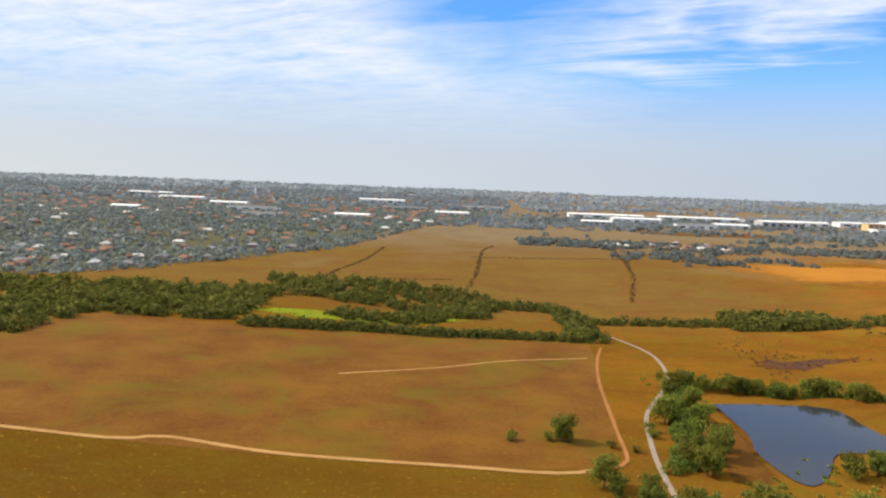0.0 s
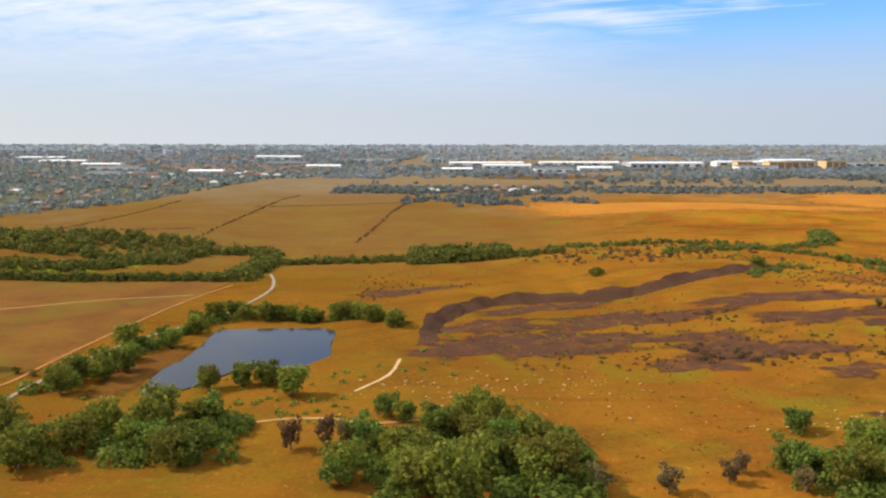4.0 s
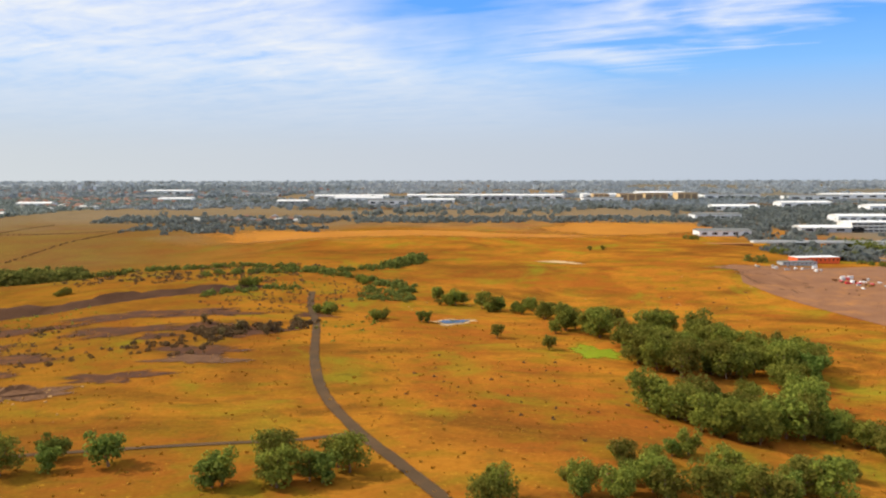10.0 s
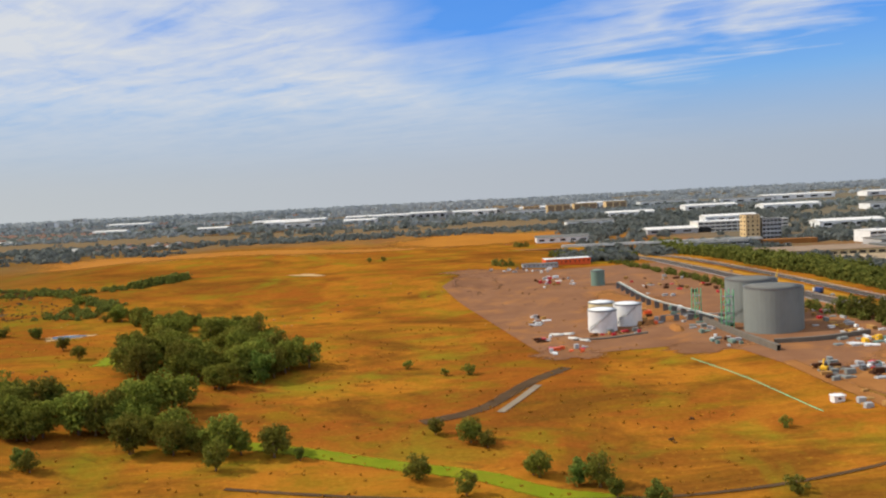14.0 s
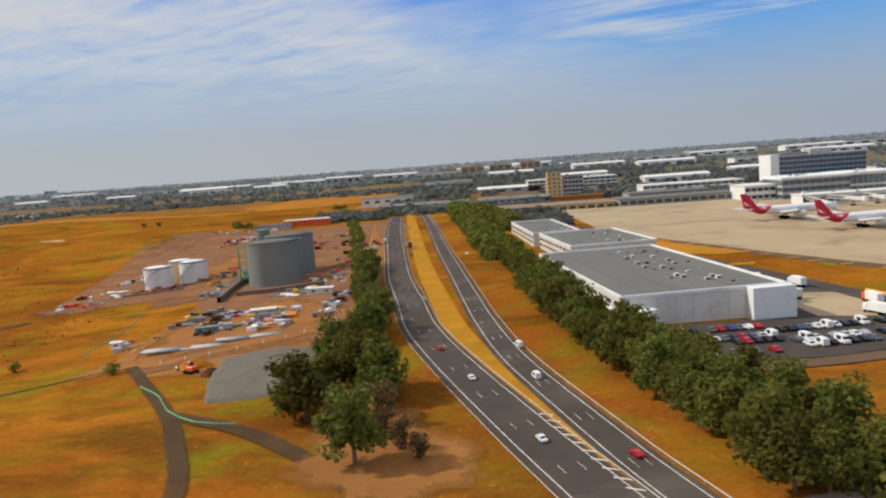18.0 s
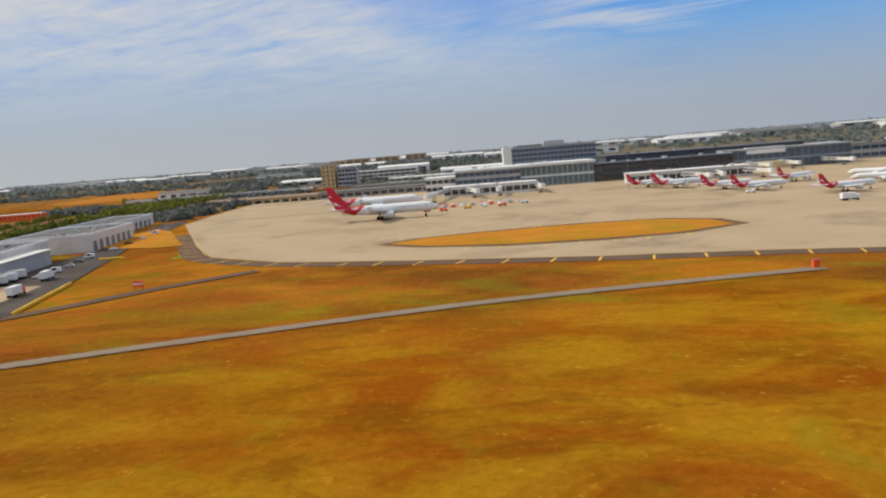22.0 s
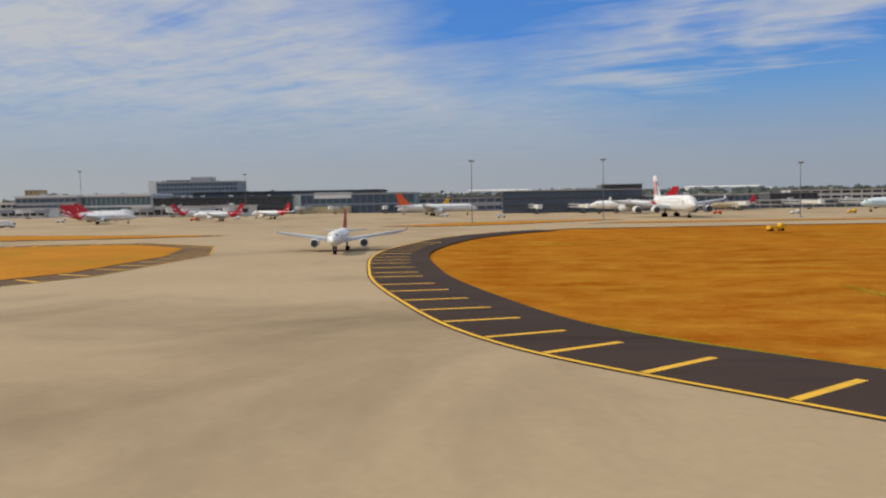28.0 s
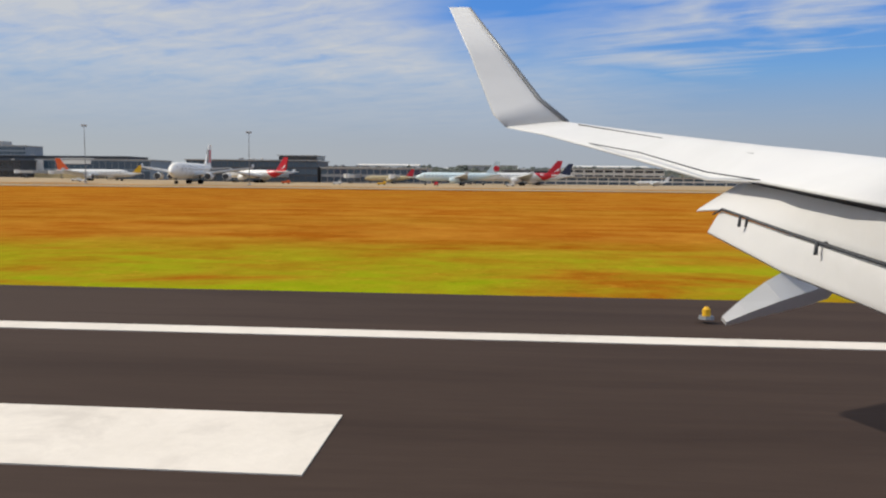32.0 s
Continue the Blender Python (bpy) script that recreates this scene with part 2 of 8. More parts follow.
    # worn red-brown grass in the middle of the airfield
    worn = t.math("MULTIPLY", t.ramp(t.math("MULTIPLY", t.math("SUBTRACT", x, 660.0), 0.005), [(0.3, 0.0), (0.6, 0.75)]), t.ramp(t.math("ADD", t.math("MULTIPLY", y, 0.008), t.math("SUBTRACT", big, 0.5)), [(0.55, 1.0), (0.9, 0.0)]))
    worn = t.math("MULTIPLY", worn, t.ramp(t.math("MULTIPLY", t.math("SUBTRACT", x, 800.0), 0.004), [(0.3, 1.0), (0.6, 0.45)]))
    rusty, mustard = t.mix(fine, rgb(0x643408), rgb(0x965014)), t.mix(fine, rgb(0x7C5810), rgb(0xAC801E))
    w = t.mix(t.ramp(t.noise(lay, 0.06, 6.0, 0.62, 1.0), [(0.40, 0.0), (0.60, 1.0)]), rusty, mustard)
    w = t.mix(t.ramp(t.noise(lay, 0.15, 6.0, 0.68, 0.8), [(0.50, 0.0), (0.66, 0.75)]), w, t.mix(fine, rgb(0x50300C), rgb(0x744612)))
    w = t.mix(t.ramp(t.noise(co, 0.09, 5.0, 0.6, 0.6), [(0.58, 0.0), (0.70, 0.6)]), w, rgb(0x7A701A))
    c = t.mix(worn, c, w)
    # brighter cut grass beside the runway, greener at its edge
    blades = t.noise(t.add("Mapping", i0=co, Scale=(0.6, 1.0, 1.0)).outputs[0], 0.3, 6.0, 0.62, 0.25)
    cut = t.math("MULTIPLY", t.ramp(t.math("MULTIPLY", t.math("SUBTRACT", x, 880.0), 0.005), [(0.0, 0.0), (0.4, 0.5), (0.7, 0.72)]), t.ramp(t.math("MULTIPLY", y, 0.001), [(0.40, 1.0), (0.46, 0.0)]))
    c = t.mix(cut, c, t.mix(t.ramp(blades, [(0.33, 0.0), (0.67, 1.0)]), t.mix(fine, rgb(0x7C3E10), rgb(0xA45A1C)), t.mix(fine, rgb(0xA06A22), rgb(0xC8903A))))
    strip = t.math("MULTIPLY", t.ramp(t.math("MULTIPLY", t.math("SUBTRACT", y, 15.0), 0.05), [(0.0, 1.0), (0.08, 0.8), (0.22, 0.15), (0.4, 0.0)]), t.ramp(t.math("MULTIPLY", t.math("SUBTRACT", x, 1040.0), 0.1), [(0.0, 0.0), (1.0, 1.0)]))
    lush = t.math("MULTIPLY", t.ramp(t.math("MULTIPLY", t.math("SUBTRACT", y, 15.0), 0.05), [(0.0, 1.0), (0.35, 0.8), (0.8, 0.0)]), t.ramp(t.math("MULTIPLY", t.math("SUBTRACT", x, 1090.0), 0.01), [(0.0, 0.0), (0.65, 1.0)]))
    strip = t.math("MULTIPLY", t.math("MAXIMUM", strip, lush), t.ramp(t.math("MULTIPLY", y, 0.02), [(0.1, 0.0), (0.2, 1.0)]))
    c = t.mix(t.math("MULTIPLY", strip, t.ramp(t.math("ADD", blades, t.math("MULTIPLY", t.math("SUBTRACT", big, 0.5), 0.8)), [(0.34, 0.1), (0.6, 1.0)])), c, t.mix(fine, rgb(0x6C7C12), rgb(0x98A020)))
    # scattered pale tussocks and dark tufts
    tuft = t.noise(co, 0.75, 3.0, 0.8)
    c = t.mix(t.ramp(tuft, [(0.62, 0.0), (0.70, 0.35)]), c, rgb(0xC09030))
    c = t.mix(t.ramp(tuft, [(0.30, 0.2), (0.38, 0.0)]), c, rgb(0x4F3814))
    bs = t.add("BsdfPrincipled", Base_Color=c, Roughness=0.95)
    bs.inputs["Specular IOR Level"].default_value = 0.0
    bp = t.add("Bump", Strength=0.28, Distance=0.3, Height=t.math("ADD", fine, t.math("MULTIPLY", mid, 2.0)))
    t.t.links.new(bp.outputs[0], bs.inputs["Normal"])
    t.add("OutputMaterial", Surface=bs.outputs[0])
    return m


def leaf_material(name, a, b, c):
    m = bpy.data.materials.new(name)
    m.use_nodes = True
    t = Tree(m.node_tree)
    isl = t.add("NewGeometry").outputs["Random Per Island"]
    rnd = t.add("ObjectInfo").outputs["Random"]
    col = t.ramp(isl, [(0.0, a), (0.5, b), (1.0, c)])
    col = t.add("HueSaturation", Color=col, Hue=t.math("ADD", t.math("MULTIPLY", rnd, 0.05), 0.475), Value=t.math("ADD", t.math("MULTIPLY", rnd, 0.5), 0.75)).outputs[0]
    d = t.add("BsdfDiffuse", Color=col, Roughness=0.8)
    tr = t.add("BsdfTranslucent", Color=col)
    mx = t.add("MixShader", i0=0.48, i1=d.outputs[0], i2=tr.outputs[0])
    t.add("OutputMaterial", Surface=mx.outputs[0])
    return m


def glass_material(name, tint, rough=0.12):
    m = bpy.data.materials.new(name)
    m.use_nodes = True
    t = Tree(m.node_tree)
    co = t.add("TexCoord").outputs["Object"]
    n = t.noise(co, 0.35, 3.0, 0.6)
    col = t.mix(n, tint, tuple(v * 1.7 for v in tint))
    bs = t.add("BsdfPrincipled", Base_Color=col, Roughness=rough)
    bs.inputs["Specular IOR Level"].default_value = 0.9
    t.add("OutputMaterial", Surface=bs.outputs[0])
    return m


def water_material():
    m = bpy.data.materials.new("pond_water")
    m.use_nodes = True
    t = Tree(m.node_tree)
    co = t.add("TexCoord").outputs["Object"]
    bs = t.add("BsdfPrincipled", Base_Color=t.mix(t.noise(co, 0.05), (0.022, 0.026, 0.03), (0.034, 0.034, 0.032)), Roughness=0.05)
    bs.inputs["IOR"].default_value = 1.33
    bs.inputs["Specular IOR Level"].default_value = 0.24
    bp = t.add("Bump", Strength=0.05, Distance=0.1, Height=t.noise(co, 1.2, 3.0))
    t.t.links.new(bp.outputs[0], bs.inputs["Normal"])
    t.add("OutputMaterial", Surface=bs.outputs[0])
    return m


M_GROUND = ground_material()
M_ASPHALT = surface("worn_asphalt", rgb(0x423C37), rgb(0x564E48), 0.15, 6, 0.85, dirt=rgb(0x6E655C), dirt_scale=0.06)
M_RUNWAY = surface("runway_asphalt", rgb(0x3B312C), rgb(0x4C413B), 0.12, 9, 0.9, dirt=rgb(0x2C2524), dirt_scale=0.5, dirt_amount=0.45, stretch=(0.12, 1, 1))
M_SHOULDER = surface("shoulder_asphalt", rgb(0x5C4A3C), rgb(0x6E5A48), 0.15, 6, 0.9, dirt=rgb(0x4C433C), dirt_scale=0.08)
M_ROADGREY = surface("grey_road", rgb(0x7E7160), rgb(0x938470), 0.2, 5, 0.9, dirt=rgb(0x6C5D48), dirt_scale=0.1)
M_CONCRETE = surface("apron_concrete", rgb(0x9C886C), rgb(0xB09C7E), 0.05, 2.5, 0.9, dirt=rgb(0x786854), dirt_scale=0.04, dirt_amount=0.8)
M_DIRT = surface("bare_dirt", rgb(0x84562F), rgb(0xA67444), 0.12, 2.2, 0.95, bump=0.4, dirt=rgb(0x6F4A2C), dirt_scale=0.06)
M_TRACK = surface("pale_dirt_track", rgb(0x9B7444), rgb(0xB58D58), 0.2, 3, 0.95, bump=0.3, dirt=rgb(0x7A5A2E), dirt_scale=0.1)
M_SITE = surface("compacted_fill", rgb(0x6A4A36), rgb(0x8A6448), 0.1, 2.5, 0.95, bump=0.3, dirt=rgb(0x9C6A3C), dirt_scale=0.09, dirt_amount=0.8)
M_BURNT = surface("burnt_ground", rgb(0x402C22), rgb(0x5C4030), 0.2, 1.4, 0.97, bump=0.8, dirt=rgb(0x845420), dirt_scale=0.22, dirt_amount=0.8)
M_ROCK = surface("quarry_rock", rgb(0x4A3428), rgb(0x7A5A40), 0.3, 1.5, 0.95, bump=1.0, dirt=rgb(0x2C2019), dirt_scale=0.2)
M_SAND = surface("pale_sand", rgb(0xB08E60), rgb(0xC8A678), 0.2, 3, 0.95)
M_GREENGRASS = surface("green_grass", rgb(0x5E7016), rgb(0x868A20), 0.3, 3, 0.95, bump=0.4, dirt=rgb(0x8C7226), dirt_scale=0.12)
M_VERGE = surface("golden_verge", rgb(0x946418), rgb(0xB8842A), 0.2, 2.5, 0.95, bump=0.4, dirt=rgb(0x6E5A1E), dirt_scale=0.1, dirt_amount=0.8)
M_BROWNFIELD = surface("brown_paddock", rgb(0x553418), rgb(0x76521F), 0.05, 0.8, 0.95, bump=0.4, spread=0.2, dirt=rgb(0x5E5418), dirt_scale=0.03, dirt_amount=0.9)
M_GOLDFIELD = surface("golden_paddock", rgb(0x945C1E), rgb(0xB67A2C), 0.03, 0.9, 0.95, bump=0.4, dirt=rgb(0x96652A), dirt_scale=0.025, dirt_amount=0.7)
M_YELLOW = surface("yellow_paint", rgb(0xD9A313), rgb(0xEAB52A), 0.8, 8, 0.7, dirt=rgb(0xA37F2C), dirt_scale=0.9, dirt_amount=0.4)
M_WHITELINE = surface("white_line_paint", rgb(0xD0C8BC), rgb(0xE4DCD0), 0.7, 8, 0.75, dirt=rgb(0x9A928A), dirt_scale=0.9, dirt_amount=0.35)
M_WHITE = surface("white_paint", rgb(0xD8D8D6), rgb(0xE8E8E4), 0.3, 6, 0.5, bump=0.03, dirt=rgb(0xB8B4AC), dirt_scale=0.3)
M_OFFWHITE = surface("off_white_cladding", rgb(0xC6C2B8), rgb(0xD8D4CA), 0.2, 5, 0.6, bump=0.05, dirt=rgb(0xA29C90), dirt_scale=0.2)
M_GREYWALL = surface("grey_cladding", rgb(0x9C9C9C), rgb(0xAEAEAC), 0.2, 5, 0.65, bump=0.05, dirt=rgb(0x808080), dirt_scale=0.2)
M_ROOF = surface("grey_metal_roof", rgb(0x62625E), rgb(0x74736E), 0.12, 4, 0.8, bump=0.1, dirt=rgb(0x666562), dirt_scale=0.08, stretch=(1, 0.25, 1))
M_PALEROOF = surface("pale_metal_roof", rgb(0xCFCBC2), rgb(0xE2DED6), 0.1, 3, 0.55, bump=0.05, dirt=rgb(0xB4AEA2), dirt_scale=0.1)
M_DARKROOF = surface("dark_metal_roof", rgb(0x3E4146), rgb(0x52555A), 0.12, 4, 0.55, bump=0.05)
M_TANWALL = surface("tan_render", rgb(0xC4A678), rgb(0xD4B88C), 0.2, 5, 0.8, dirt=rgb(0xA88A5C), dirt_scale=0.2)
M_CREAM = surface("cream_wall", rgb(0xC8B68C), rgb(0xD8C8A0), 0.2, 5, 0.8, dirt=rgb(0xA8966C), dirt_scale=0.2)
M_BROWNROOF = surface("brown_roof", rgb(0x7E6A56), rgb(0x94806A), 0.15, 4, 0.8, dirt=rgb(0x66543F), dirt_scale=0.1)
M_BLUECLAD = surface("blue_grey_cladding", rgb(0x76828E), rgb(0x8A96A2), 0.2, 5, 0.5, bump=0.03, dirt=rgb(0x66707A), dirt_scale=0.2)
M_GLASS = glass_material("blue_grey_glazing", (0.03, 0.055, 0.085))
M_DARKGLASS = glass_material("dark_window", (0.012, 0.015, 0.02))
M_TEAL = glass_material("teal_glazing", (0.06, 0.10, 0.11))
M_RED = surface("red_paint", rgb(0xB01224), rgb(0xC81C2E), 0.4, 6, 0.35, bump=0.0)
M_ORANGE = surface("orange_paint", rgb(0xD4501C), rgb(0xE8662A), 0.4, 6, 0.5, bump=0.0)
M_SILVER = surface("silver_skin", rgb(0xB4B8BC), rgb(0xC8CCD0), 0.3, 6, 0.35, bump=0.0)
M_PALEBLUE = surface("pale_blue_white_paint", rgb(0xC4D8DC), rgb(0xD6E6E8), 0.3, 6, 0.35, bump=0.0)
M_RUBBER = surface("black_rubber", rgb(0x161616), rgb(0x222222), 1, 8, 0.8)
M_STEEL = surface("grey_steel", rgb(0x6C6E70), rgb(0x828486), 0.5, 8, 0.45, metal=0.6, bump=0.02)
M_TANKGREY = surface("grey_tank_steel", rgb(0x6E726E), rgb(0x828680), 0.15, 3, 0.6, bump=0.05, dirt=rgb(0x5C5C54), dirt_scale=0.2, stretch=(1, 1, 0.2))
M_GREENTANK = surface("green_grey_tank", rgb(0x5E7468), rgb(0x728A7C), 0.2, 4, 0.6)
M_GRAVEL = surface("grey_gravel", rgb(0x5E5850), rgb(0x766E64), 0.4, 5, 0.95, bump=0.6, dirt=rgb(0x746A5E), dirt_scale=0.15)
M_RAIL = surface("galvanised_rail", rgb(0xA8A49C), rgb(0xC0BCB4), 0.5, 6, 0.5, metal=0.3, bump=0.02)
M_BARK = surface("pale_bark", rgb(0x6A5340), rgb(0x9A8268), 0.8, 5, 0.95, bump=0.4)
M_GREENMESH = surface("green_silt_mesh", rgb(0x58A074), rgb(0x86C89C), 0.5, 6, 0.8)
M_BANK = surface("dry_bank", rgb(0x3E2C22), rgb(0x5C4230), 0.12, 1.5, 0.97, bump=0.8, dirt=rgb(0x38281A), dirt_scale=0.1, dirt_amount=0.8)
M_DARKTRACK = surface("dark_track", rgb(0x463828), rgb(0x5C4A38), 0.2, 3, 0.95, bump=0.3, dirt=rgb(0x6E5030), dirt_scale=0.1)
M_WATER = water_material()
M_WING = surface("grey_white_wing_paint", rgb(0xCACACA), rgb(0xD4D4D2), 0.35, 7, 0.6, bump=0.02, dirt=rgb(0xBEBEBC), dirt_scale=0.6, dirt_amount=0.5, stretch=(0.5, 1, 1))
M_WINGDARK = surface("dark_sealant", rgb(0x33363A), rgb(0x484B50), 0.5, 6, 0.7)
M_LEAF = leaf_material("gum_leaves", (0.125, 0.135, 0.022), (0.195, 0.2, 0.033), (0.32, 0.3, 0.053))
M_LEAF2 = leaf_material("bright_leaves", (0.09, 0.12, 0.022), (0.15, 0.185, 0.032), (0.25, 0.27, 0.055))
M_LEAFBROWN = leaf_material("dry_leaves", (0.11, 0.075, 0.035), (0.17, 0.115, 0.05), (0.26, 0.17, 0.075))
M_LEAFDARK = leaf_material("dark_gum_leaves", (0.09, 0.10, 0.022), (0.15, 0.155, 0.034), (0.25, 0.24, 0.055))
# leaves of the far trees: distance haze is mixed into both base colours
M_HAZYLEAF = leaf_material("haze_greyed_foliage", (0.16, 0.18, 0.155), (0.205, 0.225, 0.20), (0.265, 0.28, 0.25))
M_HAZYWOODS = leaf_material("haze_blued_woods", (0.27, 0.30, 0.305), (0.31, 0.34, 0.345), (0.36, 0.385, 0.39))
CAR_PAINTS = [surface("car_paint_" + n, rgb(c), rgb(c), 1, 4, 0.3, bump=0.0) for n, c in
              (("white", 0xDADADA), ("silver", 0xA6A8AA), ("black", 0x1C1D20), ("red", 0xA81820), ("blue", 0x2A3C66), ("grey", 0x5A5D60), ("orange", 0xD8541C))]

# ---- tools ----
class Geo:
    """Vertices and faces of one mesh."""

    def __init__(self):
        self.v, self.f = [], []

    def face(self, pts):
        n = len(self.v)
        self.v += [tuple(p) for p in pts]
        self.f.append(tuple(range(n, n + len(pts))))
        return self

    def box(self, x0, x1, y0, y1, z0, z1, bevel=0.0):
        n, b = len(self.v), bevel
        if b:
            ring = lambda z, k: [(x0 + k, y0, z), (x1 - k, y0, z), (x1, y0 + k, z), (x1, y1 - k, z), (x1 - k, y1, z), (x0 + k, y1, z), (x0, y1 - k, z), (x0, y0 + k, z)]
            inner = [(x0 + b, y0 + b), (x1 - b, y0 + b), (x1 - b, y0 + b), (x1 - b, y1 - b), (x1 - b, y1 - b), (x0 + b, y1 - b), (x0 + b, y1 - b), (x0 + b, y0 + b)]
            rings = [ring(z0, b), ring(z1 - b, b), [(*p, z1) for p in inner]]
            for r in rings:
                self.v += r
            for a in range(2):
                for i in range(8):
                    j = (i + 1) % 8
                    self.f.append((n + a * 8 + i, n + a * 8 + j, n + a * 8 + 8 + j, n + a * 8 + 8 + i))
            self.f.append(tuple(n + 16 + i for i in (0, 2, 4, 6)))
            self.f.append(tuple(n + i for i in range(7, -1, -1)))
            return self
        self.v += [(x, y, z) for z in (z0, z1) for x, y in ((x0, y0), (x1, y0), (x1, y1), (x0, y1))]
        self.f += [tuple(n + i for i in q) for q in ((3, 2, 1, 0), (4, 5, 6, 7), (0, 1, 5, 4), (1, 2, 6, 5), (2, 3, 7, 6), (3, 0, 4, 7))]
        return self

    def tube(self, path, radii, n=8, caps=True):
        """A round tube along a path of points."""
        base = len(self.v)
        for k, p in enumerate(path):
            p = Vector(p)
            d = Vector(path[min(k + 1, len(path) - 1)]) - Vector(path[max(k - 1, 0)])
            q = d.to_track_quat("Z", "Y")
            r = radii[k]
            rx, ry = r if isinstance(r, tuple) else (r, r)
            for i in range(n):
                a = 2 * math.pi * i / n
                self.v.append(tuple(p + q @ Vector((rx * math.cos(a), ry * math.sin(a), 0))))
        for k in range(len(path) - 1):
            for i in range(n):
                a, b = base + k * n + i, base + k * n + (i + 1) % n
                self.f.append((a, b, b + n, a + n))
        if caps:
            self.f.append(tuple(base + i for i in range(n - 1, -1, -1)))
            self.f.append(tuple(base + (len(path) - 1) * n + i for i in range(n)))
        return self

    def move(self, start, m):
        for i in range(start, len(self.v)):
            self.v[i] = tuple(m @ Vector(self.v[i]))
        return self

    def prism(self, poly, z0, z1):
        n, k = len(self.v), len(poly)
        self.v += [(x, y, z0) for x, y in poly] + [(x, y, z1) for x, y in poly]
        self.f += [tuple(range(n + k, n + 2 * k)), tuple(range(n + k - 1, n - 1, -1))]
        self.f += [(n + i, n + (i + 1) % k, n + k + (i + 1) % k, n + k + i) for i in range(k)]
        return self

    def mesh(self, name, m, smooth=False):
        me = bpy.data.meshes.new(name)
        me.from_pydata(self.v, [], self.f)
        me.materials.append(m)
        if smooth:
            me.polygons.foreach_set("use_smooth", [True] * len(me.polygons))
        me.update()
        return me


def part(name, geo, material, parent=None, label="", smooth=False):
    me = geo if isinstance(geo, bpy.types.Mesh) else geo.mesh(name, material, smooth)
    ob = new(name, me)
    if parent:
        ob.parent = parent
    if label:
        ob["label"] = label
    return ob


def thing(name, label, category, at=(0, 0, 0), turn=0.0, group=""):
    ob = new(name)
    ob.empty_display_size = 0.5
    ob.matrix_basis = pose(*at, 0, 0, turn)
    return tagged(ob, label, category, group)


def smooth01(a, b, v):
    k = min(max((v - a) / (b - a), 0.0), 1.0)
    return k * k * (3 - 2 * k)


# ---- ground ----
KNOLLS = [(76, 232, -6.0), (73, 278, -6.5), (52, 305, -4.4), (58, 359, -10.9), (25, 200, -2.9), (21, 170, -4.4), (192, 204, -6.0),
          (146, 213, -1.3), (260, 173, -0.5), (145, 410, -4.5), (172, 534, 4.4), (247, 377, 2.0), (332, 416, 2.3), (313, 228, 2.4)]
KNOLLS += [(317, 274, 2.3), (349, 134, 2.6), (367, 284, -4.9), (393, 250, -2.4), (396, 218, 0.6), (458, 218, -3.0), (502, 192, -3.5),
           (524, 176, -6.8), (523, 129, -5.6), (511, 146, -4.1), (420, 405, 4.1), (460, 443, 6.0), (333, 481, 9.4), (524, 193, -1.3)]
KNOLLS += [(590, 191, 0.2), (610, 110, 1.1), (702, 75, 1.6), (730, 115, 0.8), (746, 185, 1.4), (795, 363, 2.0), (860, 370, 0.9),
           (814, 245, 1.0), (655, 110, 3.0), (640, 200, 3.0), (625, 330, 3.0), (690, 140, 2.0)]
KN = np.array(KNOLLS)


def lie(x, y):
    """The height of the land."""
    k = np.exp(-((KN[:, 0] - x) ** 2 + (KN[:, 1] - y) ** 2) / 3600.0)
    far = smooth01(450, 900, y)
    return float((k * KN[:, 2]).sum() / (k.sum() + 0.05)) + 11 * far


def steps(lo, hi, fine, grow, end_lo, end_hi):
    mid = list(np.arange(lo, hi + 0.1, fine))
    a, s = [], fine
    while (a[-1] if a else lo) > end_lo:
        s *= grow
        a.append(max((a[-1] if a else lo) - s, end_lo))
    b, s = [], fine
    while (b[-1] if b else hi) < end_hi:
        s *= grow
        b.append(min((b[-1] if b else hi) + s, end_hi))
    return np.array(a[::-1] + mid + b)


GX = steps(-180, 1260, 7, 1.35, -4700, 5900)
GY = steps(-30, 520, 7, 1.25, -4600, 4900)
GZ = np.array([[lie(x, y) for y in GY] for x in GX])


def gh(x, y):
    """The height of the ground sheet."""
    i = int(np.clip(np.searchsorted(GX, x) - 1, 0, len(GX) - 2))
    j = int(np.clip(np.searchsorted(GY, y) - 1, 0, len(GY) - 2))
    u, v = (x - GX[i]) / (GX[i + 1] - GX[i]), (y - GY[j]) / (GY[j + 1] - GY[j])
    return float((GZ[i, j] * (1 - u) + GZ[i + 1, j] * u) * (1 - v) + (GZ[i, j + 1] * (1 - u) + GZ[i + 1, j + 1] * u) * v)


def build_ground():
    nx, ny = len(GX), len(GY)
    g = Geo()
    g.v = [(float(GX[i]), float(GY[j]), float(GZ[i, j])) for i in range(nx) for j in range(ny)]
    g.f = [(i * ny + j, (i + 1) * ny + j, (i + 1) * ny + j + 1, i * ny + j + 1) for i in range(nx - 1) for j in range(ny - 1)]
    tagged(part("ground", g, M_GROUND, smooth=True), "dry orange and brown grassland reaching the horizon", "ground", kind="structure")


build_ground()


def curve(points, step=4.0):
    """A smooth line through points, in even steps."""
    p = [Vector((*q[:2], 0)) for q in points]
    p = [2 * p[0] - p[1]] + p + [2 * p[-1] - p[-2]]
    out = []
    for k in range(1, len(p) - 2):
        n = max(2, int((p[k + 1] - p[k]).length / step))
        for s in range(n):
            t = s / n
            a, b, c, d = p[k - 1], p[k], p[k + 1], p[k + 2]
            out.append(0.5 * (2 * b + (c - a) * t + (2 * a - 5 * b + 4 * c - d) * t * t + (3 * b - a - 3 * c + d) * t ** 3))
    out.append(p[-2])
    return out


